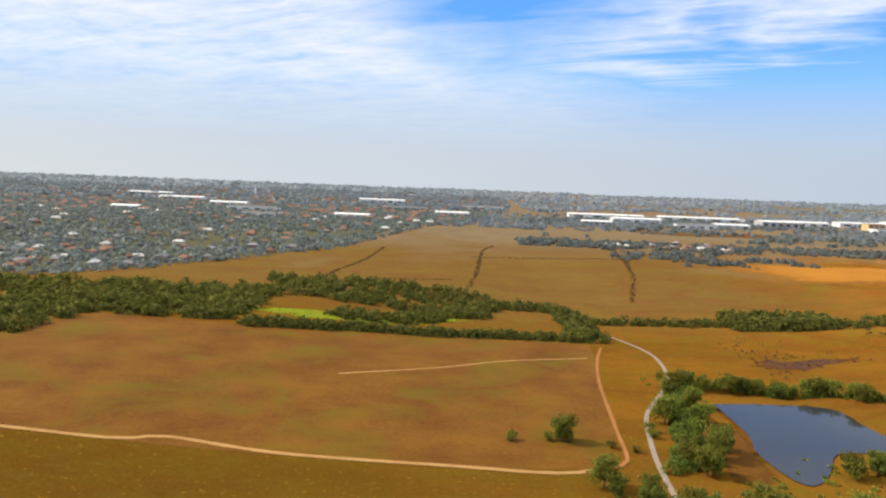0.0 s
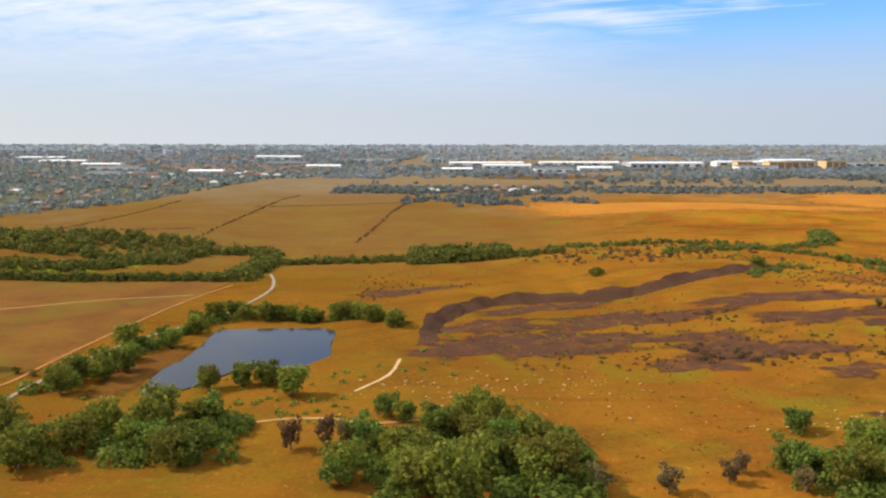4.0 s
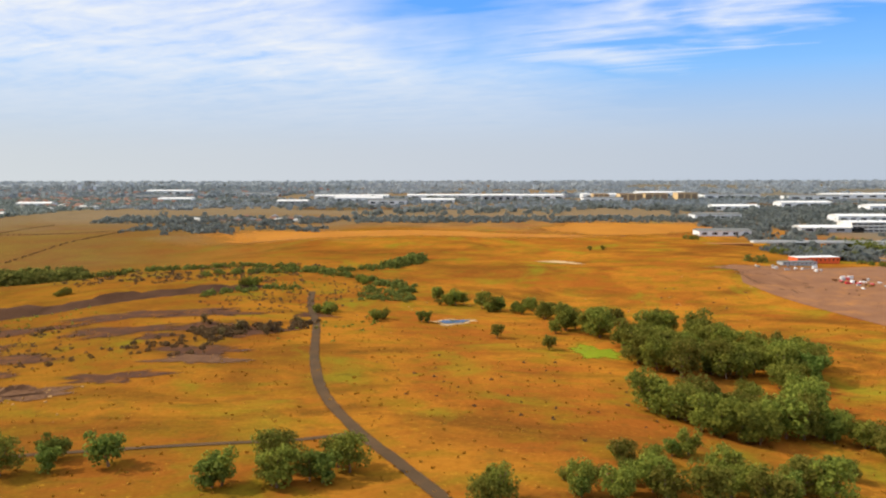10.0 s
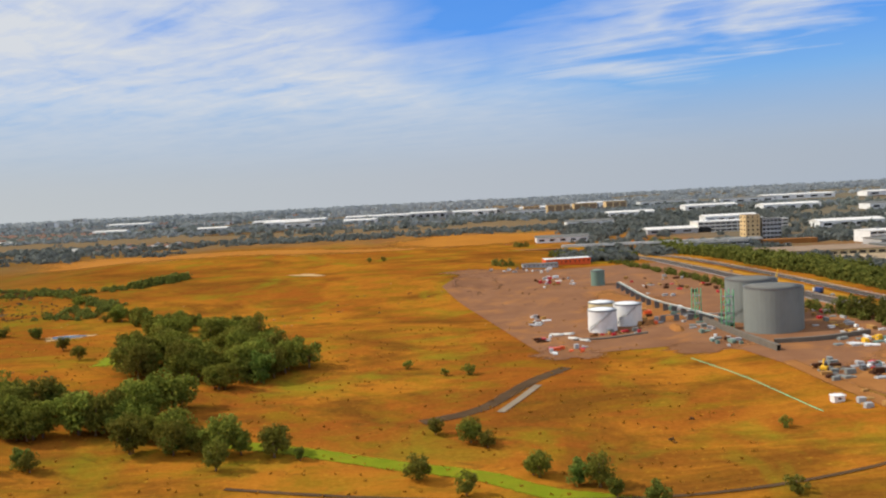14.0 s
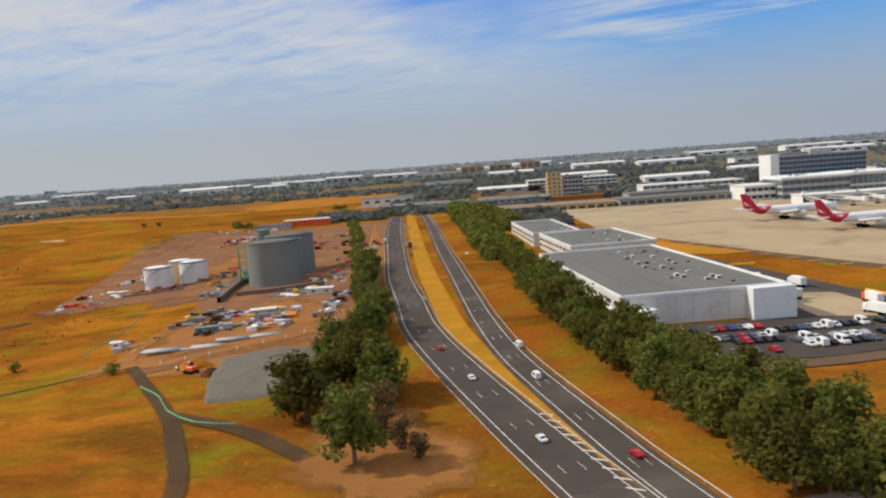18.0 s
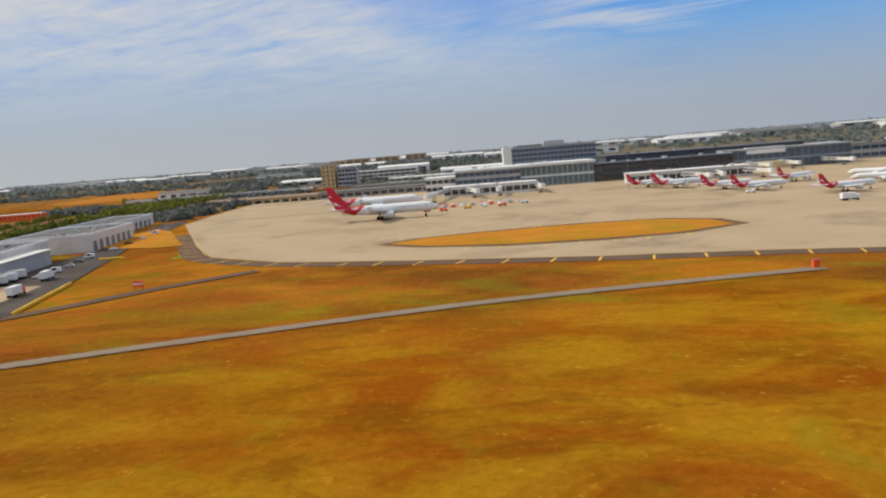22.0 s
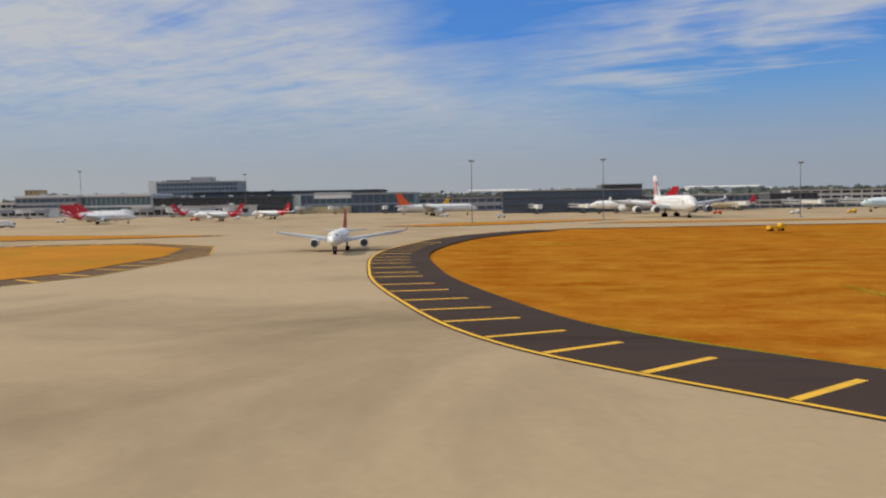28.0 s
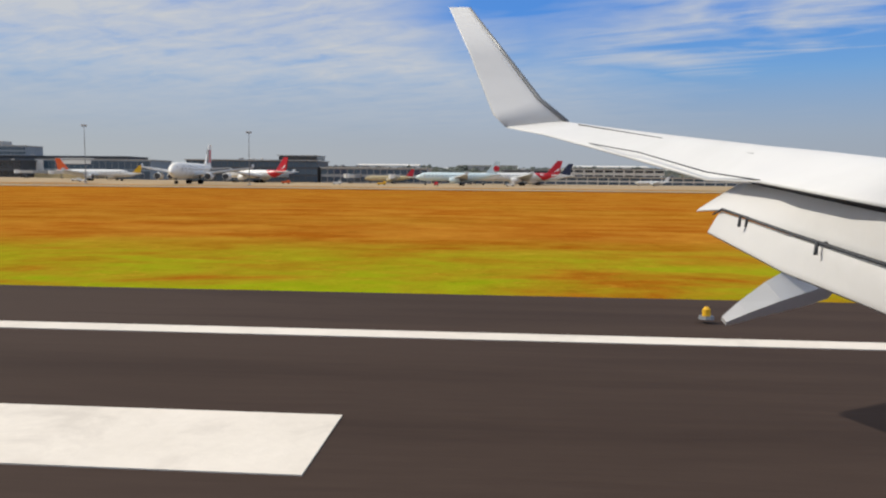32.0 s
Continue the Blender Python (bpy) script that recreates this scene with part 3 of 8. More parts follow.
def strip_geo(line, left, right, lift, g=None, rows=0):
    """A band along a line, draped on the ground, from left to right of it."""
    g = g or Geo()
    n0, n, rows = len(g.v), len(line), rows or max(1, int(abs(right - left) / 5) + 1)
    for k, p in enumerate(line):
        d = (line[min(k + 1, n - 1)] - line[max(k - 1, 0)]).normalized()
        side = Vector((d.y, -d.x, 0))
        for r in range(rows + 1):
            q = p + side * (left + (right - left) * r / rows)
            g.v.append((q.x, q.y, gh(q.x, q.y) + lift))
    for k in range(n - 1):
        for r in range(rows):
            a = n0 + k * (rows + 1) + r
            g.f.append((a, a + 1, a + rows + 2, a + rows + 1))
    return g


def road(name, points, width, material, label, lift=0.12, category="road"):
    line = curve(points)
    ragged = name not in ("highway", "perimeter_road", "service_road", "median", "taxi_line", "country_road", "concrete_drain")
    ob = part(name, strip_geo(line, -width / 2, width / 2, lift, rows=4 if ragged else 0), soft(material) if ragged else material)
    if ragged:
        edge = ob.data.attributes.new("edge", "FLOAT", "POINT")
        edge.data.foreach_set("value", [(0.0, 0.75, 1.1, 0.75, 0.0)[i % 5] * {"mown_strip": 0.3, "green_fringe": 0.42}.get(name, 1.0) for i in range(len(ob.data.vertices))])
    return tagged(ob, label, category, kind="structure"), line


def patch(name, cx, cy, rx, ry, turn, material, label, lift=0.08, rough=0.22, seed=1, category="ground"):
    """An irregular flat area draped on the ground."""
    rnd = random.Random(seed)
    ph = [rnd.uniform(0, 6.28) for _ in range(5)]
    g, n, rings = Geo(), 44, max(3, int(max(rx, ry) / 6))
    ca, sa = math.cos(radians(turn)), math.sin(radians(turn))
    g.v.append((cx, cy, gh(cx, cy) + lift))
    for r in range(1, rings + 1):
        for i in range(n):
            a = 2 * math.pi * i / n
            w = 1 + rough * (math.sin(2 * a + ph[0]) * 0.5 + math.sin(3 * a + ph[1]) * 0.5 + math.sin(5 * a + ph[2]) * 0.45 + math.sin(9 * a + ph[3]) * 0.3 + math.sin(14 * a + ph[4]) * 0.2)
            u, v = rx * w * math.cos(a) * r / rings, ry * w * math.sin(a) * r / rings
            x, y = cx + u * ca - v * sa, cy + u * sa + v * ca
            g.v.append((x, y, gh(x, y) + lift))
    g.f += [(0, 1 + i, 1 + (i + 1) % n) for i in range(n)]
    for r in range(rings - 1):
        for i in range(n):
            a, b = 1 + r * n + i, 1 + r * n + (i + 1) % n
            g.f.append((a, a + n, b + n, b))
    thin = name != "waterhole"
    ob = part(name, g, soft(material) if thin else material)
    edge = ob.data.attributes.new("edge", "FLOAT", "POINT")
    edge.data.foreach_set("value", [1.0] + [(1 - r / rings) * 1.6 for r in range(1, rings + 1) for i in range(n)])
    return tagged(ob, label, category, kind="structure")


def area(name, poly, material, label, lift=0.06, cell=9.0, category="ground"):
    """A polygon laid on the ground, cut into a grid so that it follows the land."""
    bm = bmesh.new()
    vs = [bm.verts.new((x, y, 0)) for x, y in poly]
    bm.faces.new(vs)
    xs, ys = [p[0] for p in poly], [p[1] for p in poly]
    for x in np.arange(min(xs) + cell, max(xs), cell):
        bmesh.ops.bisect_plane(bm, geom=bm.verts[:] + bm.edges[:] + bm.faces[:], plane_co=(x, 0, 0), plane_no=(1, 0, 0))
    for y in np.arange(min(ys) + cell, max(ys), cell):
        bmesh.ops.bisect_plane(bm, geom=bm.verts[:] + bm.edges[:] + bm.faces[:], plane_co=(0, y, 0), plane_no=(0, 1, 0))
    for v in bm.verts:
        v.co.z = gh(v.co.x, v.co.y) + lift
    bm.normal_update()
    for f in bm.faces:
        if f.normal.z < 0:
            f.normal_flip()
    me = bpy.data.meshes.new(name)
    bm.to_mesh(me)
    bm.free()
    me.materials.append(material)
    return tagged(new(name, me), label, category, kind="structure")

# ---- plants ----
def tree_kind(name, label, seed, h, spread, leaf, sprays, clumps, trunk_share, leaf_size, category="tree"):
    """One tree with trunk, limbs and a loose crown, standing at the origin; returns it for copying."""
    rnd = random.Random(seed)
    root = thing(name, label, category)
    tr, cr = Geo(), Geo()
    lean = (rnd.uniform(-0.06, 0.06) * h, rnd.uniform(-0.06, 0.06) * h)
    top = (lean[0], lean[1], h * trunk_share)
    r0 = 0.035 * h
    tr.tube([(0, 0, -0.25), (lean[0] * 0.4, lean[1] * 0.4, h * trunk_share * 0.5), top, (lean[0] * 1.3, lean[1] * 1.3, h * 0.75)], [r0 * 1.3, r0 * 0.85, r0 * 0.65, r0 * 0.2], 6)
    centres = []
    for k in range(clumps):
        a = 2 * math.pi * (k / clumps * 2.618) + rnd.uniform(-0.4, 0.4)
        u = rnd.random() ** 0.6
        zz = h * (trunk_share + (0.93 - trunk_share) * rnd.random())
        lid = math.sqrt(max(0.12, 1 - ((zz / h - 0.62) / 0.5) ** 2))
        centres.append((lean[0] + spread * u * lid * math.cos(a) * 0.8, lean[1] + spread * u * lid * math.sin(a) * 0.8, zz, spread * rnd.uniform(0.26, 0.46)))
    for c in centres[: max(3, clumps // 3)]:
        tr.tube([(lean[0] * 0.7, lean[1] * 0.7, h * trunk_share * rnd.uniform(0.6, 1.0)), (c[0] * 0.6, c[1] * 0.6, c[2] * 0.8), c[:3]], [r0 * 0.5, r0 * 0.3, r0 * 0.1], 4)
    for cx, cy, cz, cs in centres:
        for _ in range(sprays):
            d = Vector((rnd.gauss(0, 1), rnd.gauss(0, 1), rnd.gauss(0, 0.8))).normalized()
            p = Vector((cx, cy, cz)) + d * cs * rnd.uniform(0.55, 1.05)
            n = (d + Vector((rnd.gauss(0, 0.5), rnd.gauss(0, 0.5), rnd.gauss(0.35, 0.5)))).normalized()
            u = n.orthogonal().normalized()
            u.rotate(Matrix.Rotation(rnd.uniform(0, 6.28), 3, n))
            w = n.cross(u)
            s = leaf_size * rnd.uniform(0.6, 1.4)
            cr.face([p - u * s - w * s * 0.5, p + u * s * 0.3 - w * s * 0.8, p + u * s * 1.1 + w * s * 0.1, p + u * s * 0.1 + w * s * 0.8])
    part("trunk", tr, M_BARK, root, smooth=True)
    part("crown", cr, leaf, root)
    return root


class Grove:
    """Plants copies of a kind; the first planting takes the kind itself."""

    def __init__(self, kinds, group):
        self.kinds, self.group, self.used = kinds, group, set()

    def plant(self, rnd, x, y, scale=1.0):
        k = self.kinds[rnd.randrange(len(self.kinds))]
        s = scale * rnd.uniform(0.72, 1.24)
        m = pose(x, y, gh(x, y), 0, 0, rnd.uniform(0, 360)) @ Matrix.Diagonal((s, s, s * rnd.uniform(0.88, 1.12), 1))
        if k in self.used:
            ob = copy_thing(k, m)
            ob.scale = m.to_scale()
        else:
            self.used.add(k)
            ob = k
            ob.matrix_basis = m
        tagged(ob, group=self.group)
        return ob


GUM = [tree_kind("gum_tree", "green gum tree with a loose crown in dry grass", 3 + i, 6.8, 3.8, M_LEAF, 66, 24, 0.28, 0.27) for i in range(4)]
BRIGHT = [tree_kind("leafy_tree", "bright green leafy tree in dry grass", 23 + i, 5.6, 3.0, M_LEAF2, 66, 20, 0.22, 0.26) for i in range(2)]
DRY = [tree_kind("dry_tree", "brown half bare tree in dry grass", 33 + i, 4.2, 2.0, M_LEAFBROWN, 40, 16, 0.22, 0.19) for i in range(2)]
BUSH = [tree_kind("bush", "dark green bush in dry grass", 43 + i, 2.4, 1.7, M_LEAF, 46, 12, 0.12, 0.16, "bush") for i in range(2)]
creek = Grove(GUM + BRIGHT[:1], "gum trees along the creek")
ROADSIDE = [tree_kind("gum_tree", "dark olive gum tree with a loose crown beside the highway", 63 + i, 7.0, 3.3, M_LEAFDARK, 66, 24, 0.3, 0.27) for i in range(3)]
belt = Grove(ROADSIDE, "gum trees beside the highway")
near_woods = Grove(BRIGHT + GUM[:2], "leafy trees under the flight path")
dry_woods = Grove(DRY, "dry trees under the flight path")
scrub = Grove(BUSH, "bushes in the grassland")


def grow(grove, seed, spots, scale=1.0, jitter=2.0, each=1):
    rnd = random.Random(seed)
    for x, y in spots:
        for _ in range(each):
            grove.plant(rnd, x + rnd.uniform(-jitter, jitter), y + rnd.uniform(-jitter, jitter), scale)


def row(grove, seed, points, width, gap, scale=1.0):
    rnd = random.Random(seed)
    for p in curve(points, gap):
        grove.plant(rnd, p.x + rnd.uniform(-width, width), p.y + rnd.uniform(-width, width) * 0.6, scale)


# creek woods
grow(creek, 1, [(361, 308), (370, 299), (378, 292), (384, 285), (393, 279), (401, 270), (409, 264), (417, 264), (405, 278), (396, 286), (424, 258)], 0.8, 3, 3)
grow(creek, 2, [(430, 235), (433, 211), (417, 197), (425, 190), (434, 192), (443, 190), (448, 184), (457, 188), (452, 192), (424, 212), (440, 222), (428, 203), (447, 205), (455, 198), (419, 222), (437, 187), (446, 226), (436, 240), (452, 210), (460, 196), (441, 212), (421, 206), (412, 236), (407, 246), (462, 204)], 1.12, 4, 3)
grow(creek, 3, [(410, 157), (413, 150), (417, 142), (421, 139), (425, 140), (421, 156), (426, 154), (431, 147), (437, 146), (441, 145), (440, 155), (433, 164), (443, 162)], 0.98, 2.6, 3)
grow(creek, 4, [(447, 143), (448, 136), (452, 140), (455, 135), (458, 137), (462, 134), (467, 134), (473, 134)], 0.85, 1.6, 2)
grow(creek, 42, [(400, 123), (404, 127), (408, 130), (395, 121)], 0.6, 1.5, 1)
grow(creek, 41, [(466, 127), (480, 131)], 0.55, 1, 1)
grow(creek, 5, [(385, 106), (393, 107), (400, 108), (406, 109), (412, 109), (418, 110), (423, 114), (397, 114), (409, 116), (421, 117)], 0.8, 3, 2)
grow(creek, 51, [(428, 123), (432, 125), (434, 124)], 0.5, 1, 1)
grow(creek, 6, [(339, 109), (346, 111), (350, 117), (338, 116), (331, 112)], 0.85, 2, 2)
grow(creek, 61, [(371, 104), (374, 106)], 0.85, 1, 1)
grow(creek, 7, [(382, 233), (397, 215), (357, 259), (399, 240), (361, 256)], 0.85, 2, 1)
grow(creek, 8, [(504, 141), (509, 137), (513, 135), (502, 120), (519, 120), (528, 114), (531, 112), (511, 138), (522, 118), (531, 109), (536, 105), (508, 113)], 0.62, 1.5, 1)
grow(scrub, 9, [(384, 114), (390, 116), (395, 124), (401, 125), (407, 128), (593, 119), (557, 106), (565, 133), (504, 189), (493, 197), (510, 188), (450, 445), (459, 447)], 1.0, 1, 1)
grow(Grove(DRY, "dry bushes beside the old quarry"), 141, [(300, 223), (311, 225), (289, 241), (301, 233), (312, 234), (318, 244)], 0.75, 3, 2)
grow(scrub, 14, [(322, 267), (280, 325), (325, 273), (341, 260), (209, 308), (328, 343), (365, 299), (384, 285)], 1.5, 3, 4)
# woods under the flight path
grow(near_woods, 15, [(151, 127), (159, 130), (165, 136), (145, 128), (168, 128), (150, 122), (163, 124), (138, 127), (156, 134), (142, 121), (146, 140), (155, 142), (162, 120), (148, 116), (134, 135), (129, 124)], 1.15, 3, 2)
grow(near_woods, 151, [(217, 145), (225, 140), (222, 130), (231, 126), (212, 122), (218, 119), (226, 117), (236, 120), (206, 127), (210, 125), (220, 123)], 0.95, 2.5, 2)
grow(near_woods, 152, [(298, 124), (303, 120), (309, 121), (296, 118), (287, 121)], 1.0, 2, 1)
grow(dry_woods, 16, [(178, 124), (188, 129), (200, 126), (174, 121), (193, 122), (184, 119), (204, 121), (128, 139), (117, 136), (125, 139)], 1.3, 2, 1)
grow(near_woods, 17, [(30, 159), (36, 153), (54, 137), (61, 140), (81, 149), (92, 139), (97, 146), (46, 146), (72, 140), (88, 152), (94, 133), (138, 152), (150, 154), (66, 134), (86, 142), (102, 136), (158, 147), (54, 143)], 1.1, 4, 2)
grow(near_woods, 18, [(91, 175), (103, 177), (110, 169), (98, 178), (129, 232), (54, 180), (59, 200), (63, 190), (68, 233), (73, 257), (57, 212), (62, 222), (24, 191), (56, 172), (60, 183), (66, 214), (65, 243), (70, 250)], 0.95, 2, 2)
row(near_woods, 19, [(77, 253), (90, 250), (101, 246), (112, 249), (122, 241), (131, 233)], 3, 2.2, 0.8)
grow(scrub, 20, [(8, 188), (24, 191), (40, 187), (48, 200), (70, 270), (80, 262)], 1.1, 4, 2)

# ---- open country ----
area("paddock", [(-200, 171), (-85, 171), (-3, 168), (33, 172), (40, 203), (44, 255), (49, 291), (51, 331), (-8, 336), (-56, 317), (-100, 304), (-168, 315), (-240, 300)], M_BROWNFIELD, "brown grazed paddock with thin dry grass", 0.05, 12)
road("dirt_track", [(-130, 172), (-85, 171.6), (-72, 176), (-43, 170.6), (-3, 169), (20.6, 168.2), (33.5, 173)], 2.2, M_TRACK, "pale orange dirt track across the paddock", 0.14)
road("dirt_track", [(33.5, 173), (38.6, 179), (40.3, 203), (44, 254), (49, 291), (55, 320)], 1.5, M_DIRT, "brown dirt track along the paddock's end", 0.15)
road("dirt_track", [(-43, 244), (-12, 262), (14.5, 282), (46, 295)], 1.4, M_TRACK, "faint pale dirt track across the paddock", 0.13)
road("country_road", [(44, 140), (44.7, 160), (46.2, 184), (51.5, 217), (60.2, 240), (69.9, 266), (73.9, 303), (70.2, 330), (63.3, 354)], 1.4, M_ROADGREY, "narrow grey winding country road", 0.16)
road("dirt_track", [(100, 150), (112, 154), (124, 153.8), (130, 151), (150, 156)], 1.3, M_TRACK, "pale dirt path near the pond", 0.13)
road("dirt_track", [(125, 172), (132, 184.6), (134, 199)], 1.1, M_SAND, "pale sandy path near the pond", 0.13)
POND = [(74.9, 231.6), (92.3, 233.8), (110.6, 232), (112.7, 215.8), (114.6, 193.6), (102.8, 192.7), (93.2, 190.7), (85.6, 177.4), (80.2, 170.3), (76.3, 168.9), (73.7, 176), (72.8, 190.3), (75.4, 203.6)]
pond_rim = curve(POND + POND[:1], 3.0)[:-1]
tagged(part("pond", Geo().face([(q.x, q.y, -3.72) for q in reversed(pond_rim)]), M_WATER), "dark blue still farm pond", "pond", kind="structure")
patch("bank_of_pond", 67, 192, 8, 26, -8, M_BROWNFIELD, "bare brown bank round the pond", 0.08, 0.16, 5)
patch("green_meadow", -50, 355, 48, 14, 24, M_GREENGRASS, "strip of green grass between tree belts", 0.06, 0.3, 8)
patch("golden_field", 330, 560, 165, 70, 8, M_GOLDFIELD, "bright golden grass field on a low hill", 0.10, 0.14, 9)
for k, (x, y, a, b, w) in enumerate([(226, 212, 17, 13, -40), (249, 184, 9, 6, 10), (278, 226, 6, 5, 0), (170, 213, 26, 14, 20), (290, 238, 16, 8, 10), (236, 320, 40, 8, 20), (185, 300, 40, 7, 14), (130, 270, 16, 7, 30), (320, 262, 9, 4, 0), (205, 245, 30, 12, 10), (160, 236, 20, 10, 30), (258, 262, 26, 9, 15), (298, 205, 14, 8, 0), (215, 196, 14, 9, 0), (235, 205, 22, 10, 10), (180, 262, 24, 7, 20), (150, 210, 16, 9, 10), (195, 222, 28, 9, 5), (262, 236, 20, 8, 12), (285, 262, 16, 7, 0), (215, 300, 40, 9, 18), (250, 330, 34, 7, 18), (305, 230, 12, 7, 0), (250, 150, 16, 6, 0), (130, 300, 24, 8, 10), (285, 180, 12, 6, 0), (120, 240, 12, 12, 0)]):
    patch("burnt_patch", x, y, a, b, w, M_BURNT, "dark burnt patch of ground", 0.11, 0.4, 30 + k)
patch("bare_sand", 424, 392, 12, 4.5, -24, M_SAND, "pale patch of bare sand in the grass", 0.14, 0.4, 61)
patch("sandy_bank", 368, 259, 9, 6, 20, M_SAND, "sandy bank round a small waterhole", 0.09, 0.3, 62)
patch("waterhole", 368, 259, 5.5, 3.2, 20, M_WATER, "small grey waterhole", 0.26, 0.2, 62, "pond")
patch("green_grass_patch", 408, 213, 7, 10, 0, M_GREENGRASS, "bright green grass beside the creek", 0.1, 0.3, 63)
road("green_ditch", [(462, 140), (474, 137), (496, 127), (512, 120), (522, 112), (540, 104)], 5, M_GREENGRASS, "green grass along a shallow ditch", 0.1, "ground")
road("dark_track", [(309, 317), (315, 280), (323, 245), (331, 196), (339, 162), (349, 137), (358, 120), (366, 105)], 3.0, M_DARKTRACK, "dark grey winding farm track", 0.14)
road("dark_track", [(250, 122), (303, 127.5), (322, 129.5), (340, 131.5), (349, 135)], 1.8, M_DARKTRACK, "dark grey straight farm track", 0.13)
road("concrete_drain", [(516, 155), (520, 163), (525.6, 175)], 1.7, M_ROADGREY, "grey concrete drain slab in the grass", 0.16)
road("drain_road", [(500, 150), (512, 158), (524, 178), (534, 190)], 4.0, M_DARKTRACK, "grey worn track beside a drain", 0.12)


def quarry_bank():
    """The dark face of an old cutting, steep towards the flight path."""
    g, line = Geo(), curve([(136, 214), (140, 243), (155, 268), (178, 277), (205, 280), (228, 291), (262, 313), (288, 331)], 3.0)
    prof = [(8.5, -0.3), (6.4, 0.5), (4.5, 1.6), (2.7, 2.7), (1.4, 3.3), (-2.5, 3.4), (-12, 2.2), (-24, 0.9), (-40, -0.3)]
    n, rnd = len(line), random.Random(4)
    for k, p in enumerate(line):
        d = (line[min(k + 1, n - 1)] - line[max(k - 1, 0)]).normalized()
        side = Vector((d.y, -d.x, 0))
        fade = min(1.0, k / 6, 0.45 + (n - 1 - k) / 40, (n - 1 - k) / 10)
        fade *= 0.5 + 0.5 * min(1.0, abs(math.sin(k * 0.31) + 0.6 * math.sin(k * 0.83 + 1)))
        for o, h in prof:
            q = p + side * (o + rnd.uniform(-0.7, 0.7))
            g.v.append((q.x, q.y, gh(q.x, q.y) + h * fade + (rnd.uniform(-0.28, 0.28) * fade if h > 0 else -0.1)))
    m = len(prof)
    back = Geo()
    back.v = g.v
    g.f = [(k * m + i, (k + 1) * m + i, (k + 1) * m + i + 1, k * m + i + 1) for k in range(n - 1) for i in range(4)]
    back.f = [(k * m + i, (k + 1) * m + i, (k + 1) * m + i + 1, k * m + i + 1) for k in range(n - 1) for i in range(4, m - 1)]
    tagged(part("quarry_bank", g, M_BANK, smooth=True), "dark rocky face of an old quarry cutting", "bank", kind="structure")
    tagged(part("bank_top", back, M_GROUND, smooth=True), "dry grass sloping back from the quarry edge", "ground", kind="structure")


quarry_bank()


def rock_pit(x, y, rx, ry, seed):
    g, rnd, n = Geo(), random.Random(seed), 26
    for r, h in ((1.0, -0.15), (0.86, 1.1), (0.7, 1.3), (0.55, 0.5), (0.2, 0.2)):
        for i in range(n):
            a = 2 * math.pi * i / n
            w = r * (1 + 0.12 * math.sin(3 * a + seed) + rnd.uniform(-0.06, 0.06))
            u, v = x + rx * w * math.cos(a), y + ry * w * math.sin(a)
            hh = h * (0.45 + 0.75 * max(0, math.sin(a)) + rnd.uniform(-0.1, 0.2)) if h > 0 else h
            g.v.append((u, v, gh(u, v) + hh))
    g.f = [(r * n + i, r * n + (i + 1) % n, (r + 1) * n + (i + 1) % n, (r + 1) * n + i) for r in range(4) for i in range(n)]
    g.f.append(tuple(4 * n + i for i in range(n)))
    tagged(part("rock_pit", g, M_ROCK), "small reddish brown rocky pit in the grass", "pit", kind="structure")


patch("rubble_hollow", 266, 166, 13, 9, 0, M_ROCK, "reddish brown rubble hollow in the grass", 0.12, 0.4, 91)
patch("rubble_hollow", 300, 196, 12, 6, 0, M_ROCK, "reddish brown rubble hollow in the grass", 0.12, 0.4, 92)
rock_pit(268, 168, 6, 3, 2)


def scatter_stones():
    g, rnd = Geo(), random.Random(8)
    for cx, cy, sx, sy, n in ((266, 166, 7, 4, 40), (165, 178, 22, 8, 90), (232, 150, 22, 4, 60), (150, 168, 14, 8, 60), (400, 300, 60, 30, 40)):
        for _ in range(n):
            x, y, s = cx + rnd.gauss(0, sx), cy + rnd.gauss(0, sy), rnd.uniform(0.08, 0.36)
            z, b = gh(x, y), len(g.v)
            g.box(-s, s * rnd.uniform(0.6, 1.5), -s, s, -0.2, s * rnd.uniform(0.5, 1.1), 0.1 * s)
            g.move(b, pose(x, y, z, rnd.uniform(-15, 15), rnd.uniform(-15, 15), rnd.uniform(0, 360)))
    tagged(part("scattered_stones", g, M_TRACK), "pale stones scattered over the grass", "stones", kind="stuff")


scatter_stones()


def grass_tufts():
    """Tussocks over the grassland nearest to the flight path."""
    g, rnd = Geo(), random.Random(12)
    spans = [(150, 660, 75, 260, 4200)]
    for x0, x1, y0, y1, n in spans:
        for _ in range(n):
            x, y = rnd.uniform(x0, x1), y0 + (y1 - y0) * rnd.random() ** 1.5
            if 560 < x < 735 or (890 < x < 1050 and y > 24):
                continue
            z, h = gh(x, y), rnd.uniform(0.12, 0.34) * (1.6 if x < 560 else 0.55)
            for _ in range(3):
                a, w = rnd.uniform(0, 6.28), h * rnd.uniform(0.5, 0.9)
                c, s = math.cos(a) * w, math.sin(a) * w
                g.face([(x - c, y - s, z - 0.02), (x + c, y + s, z - 0.02), (x + c * 1.3 + rnd.uniform(-0.1, 0.1), y + s * 1.3, z + h)])
    tagged(part("grass_tufts", g, M_TUFT), "dry yellow grass tussocks", "grass", kind="stuff")


M_TUFT = leaf_material("dry_tussock", rgb(0x7A5A1C), rgb(0xA87A28), rgb(0xC89A40))
grass_tufts()

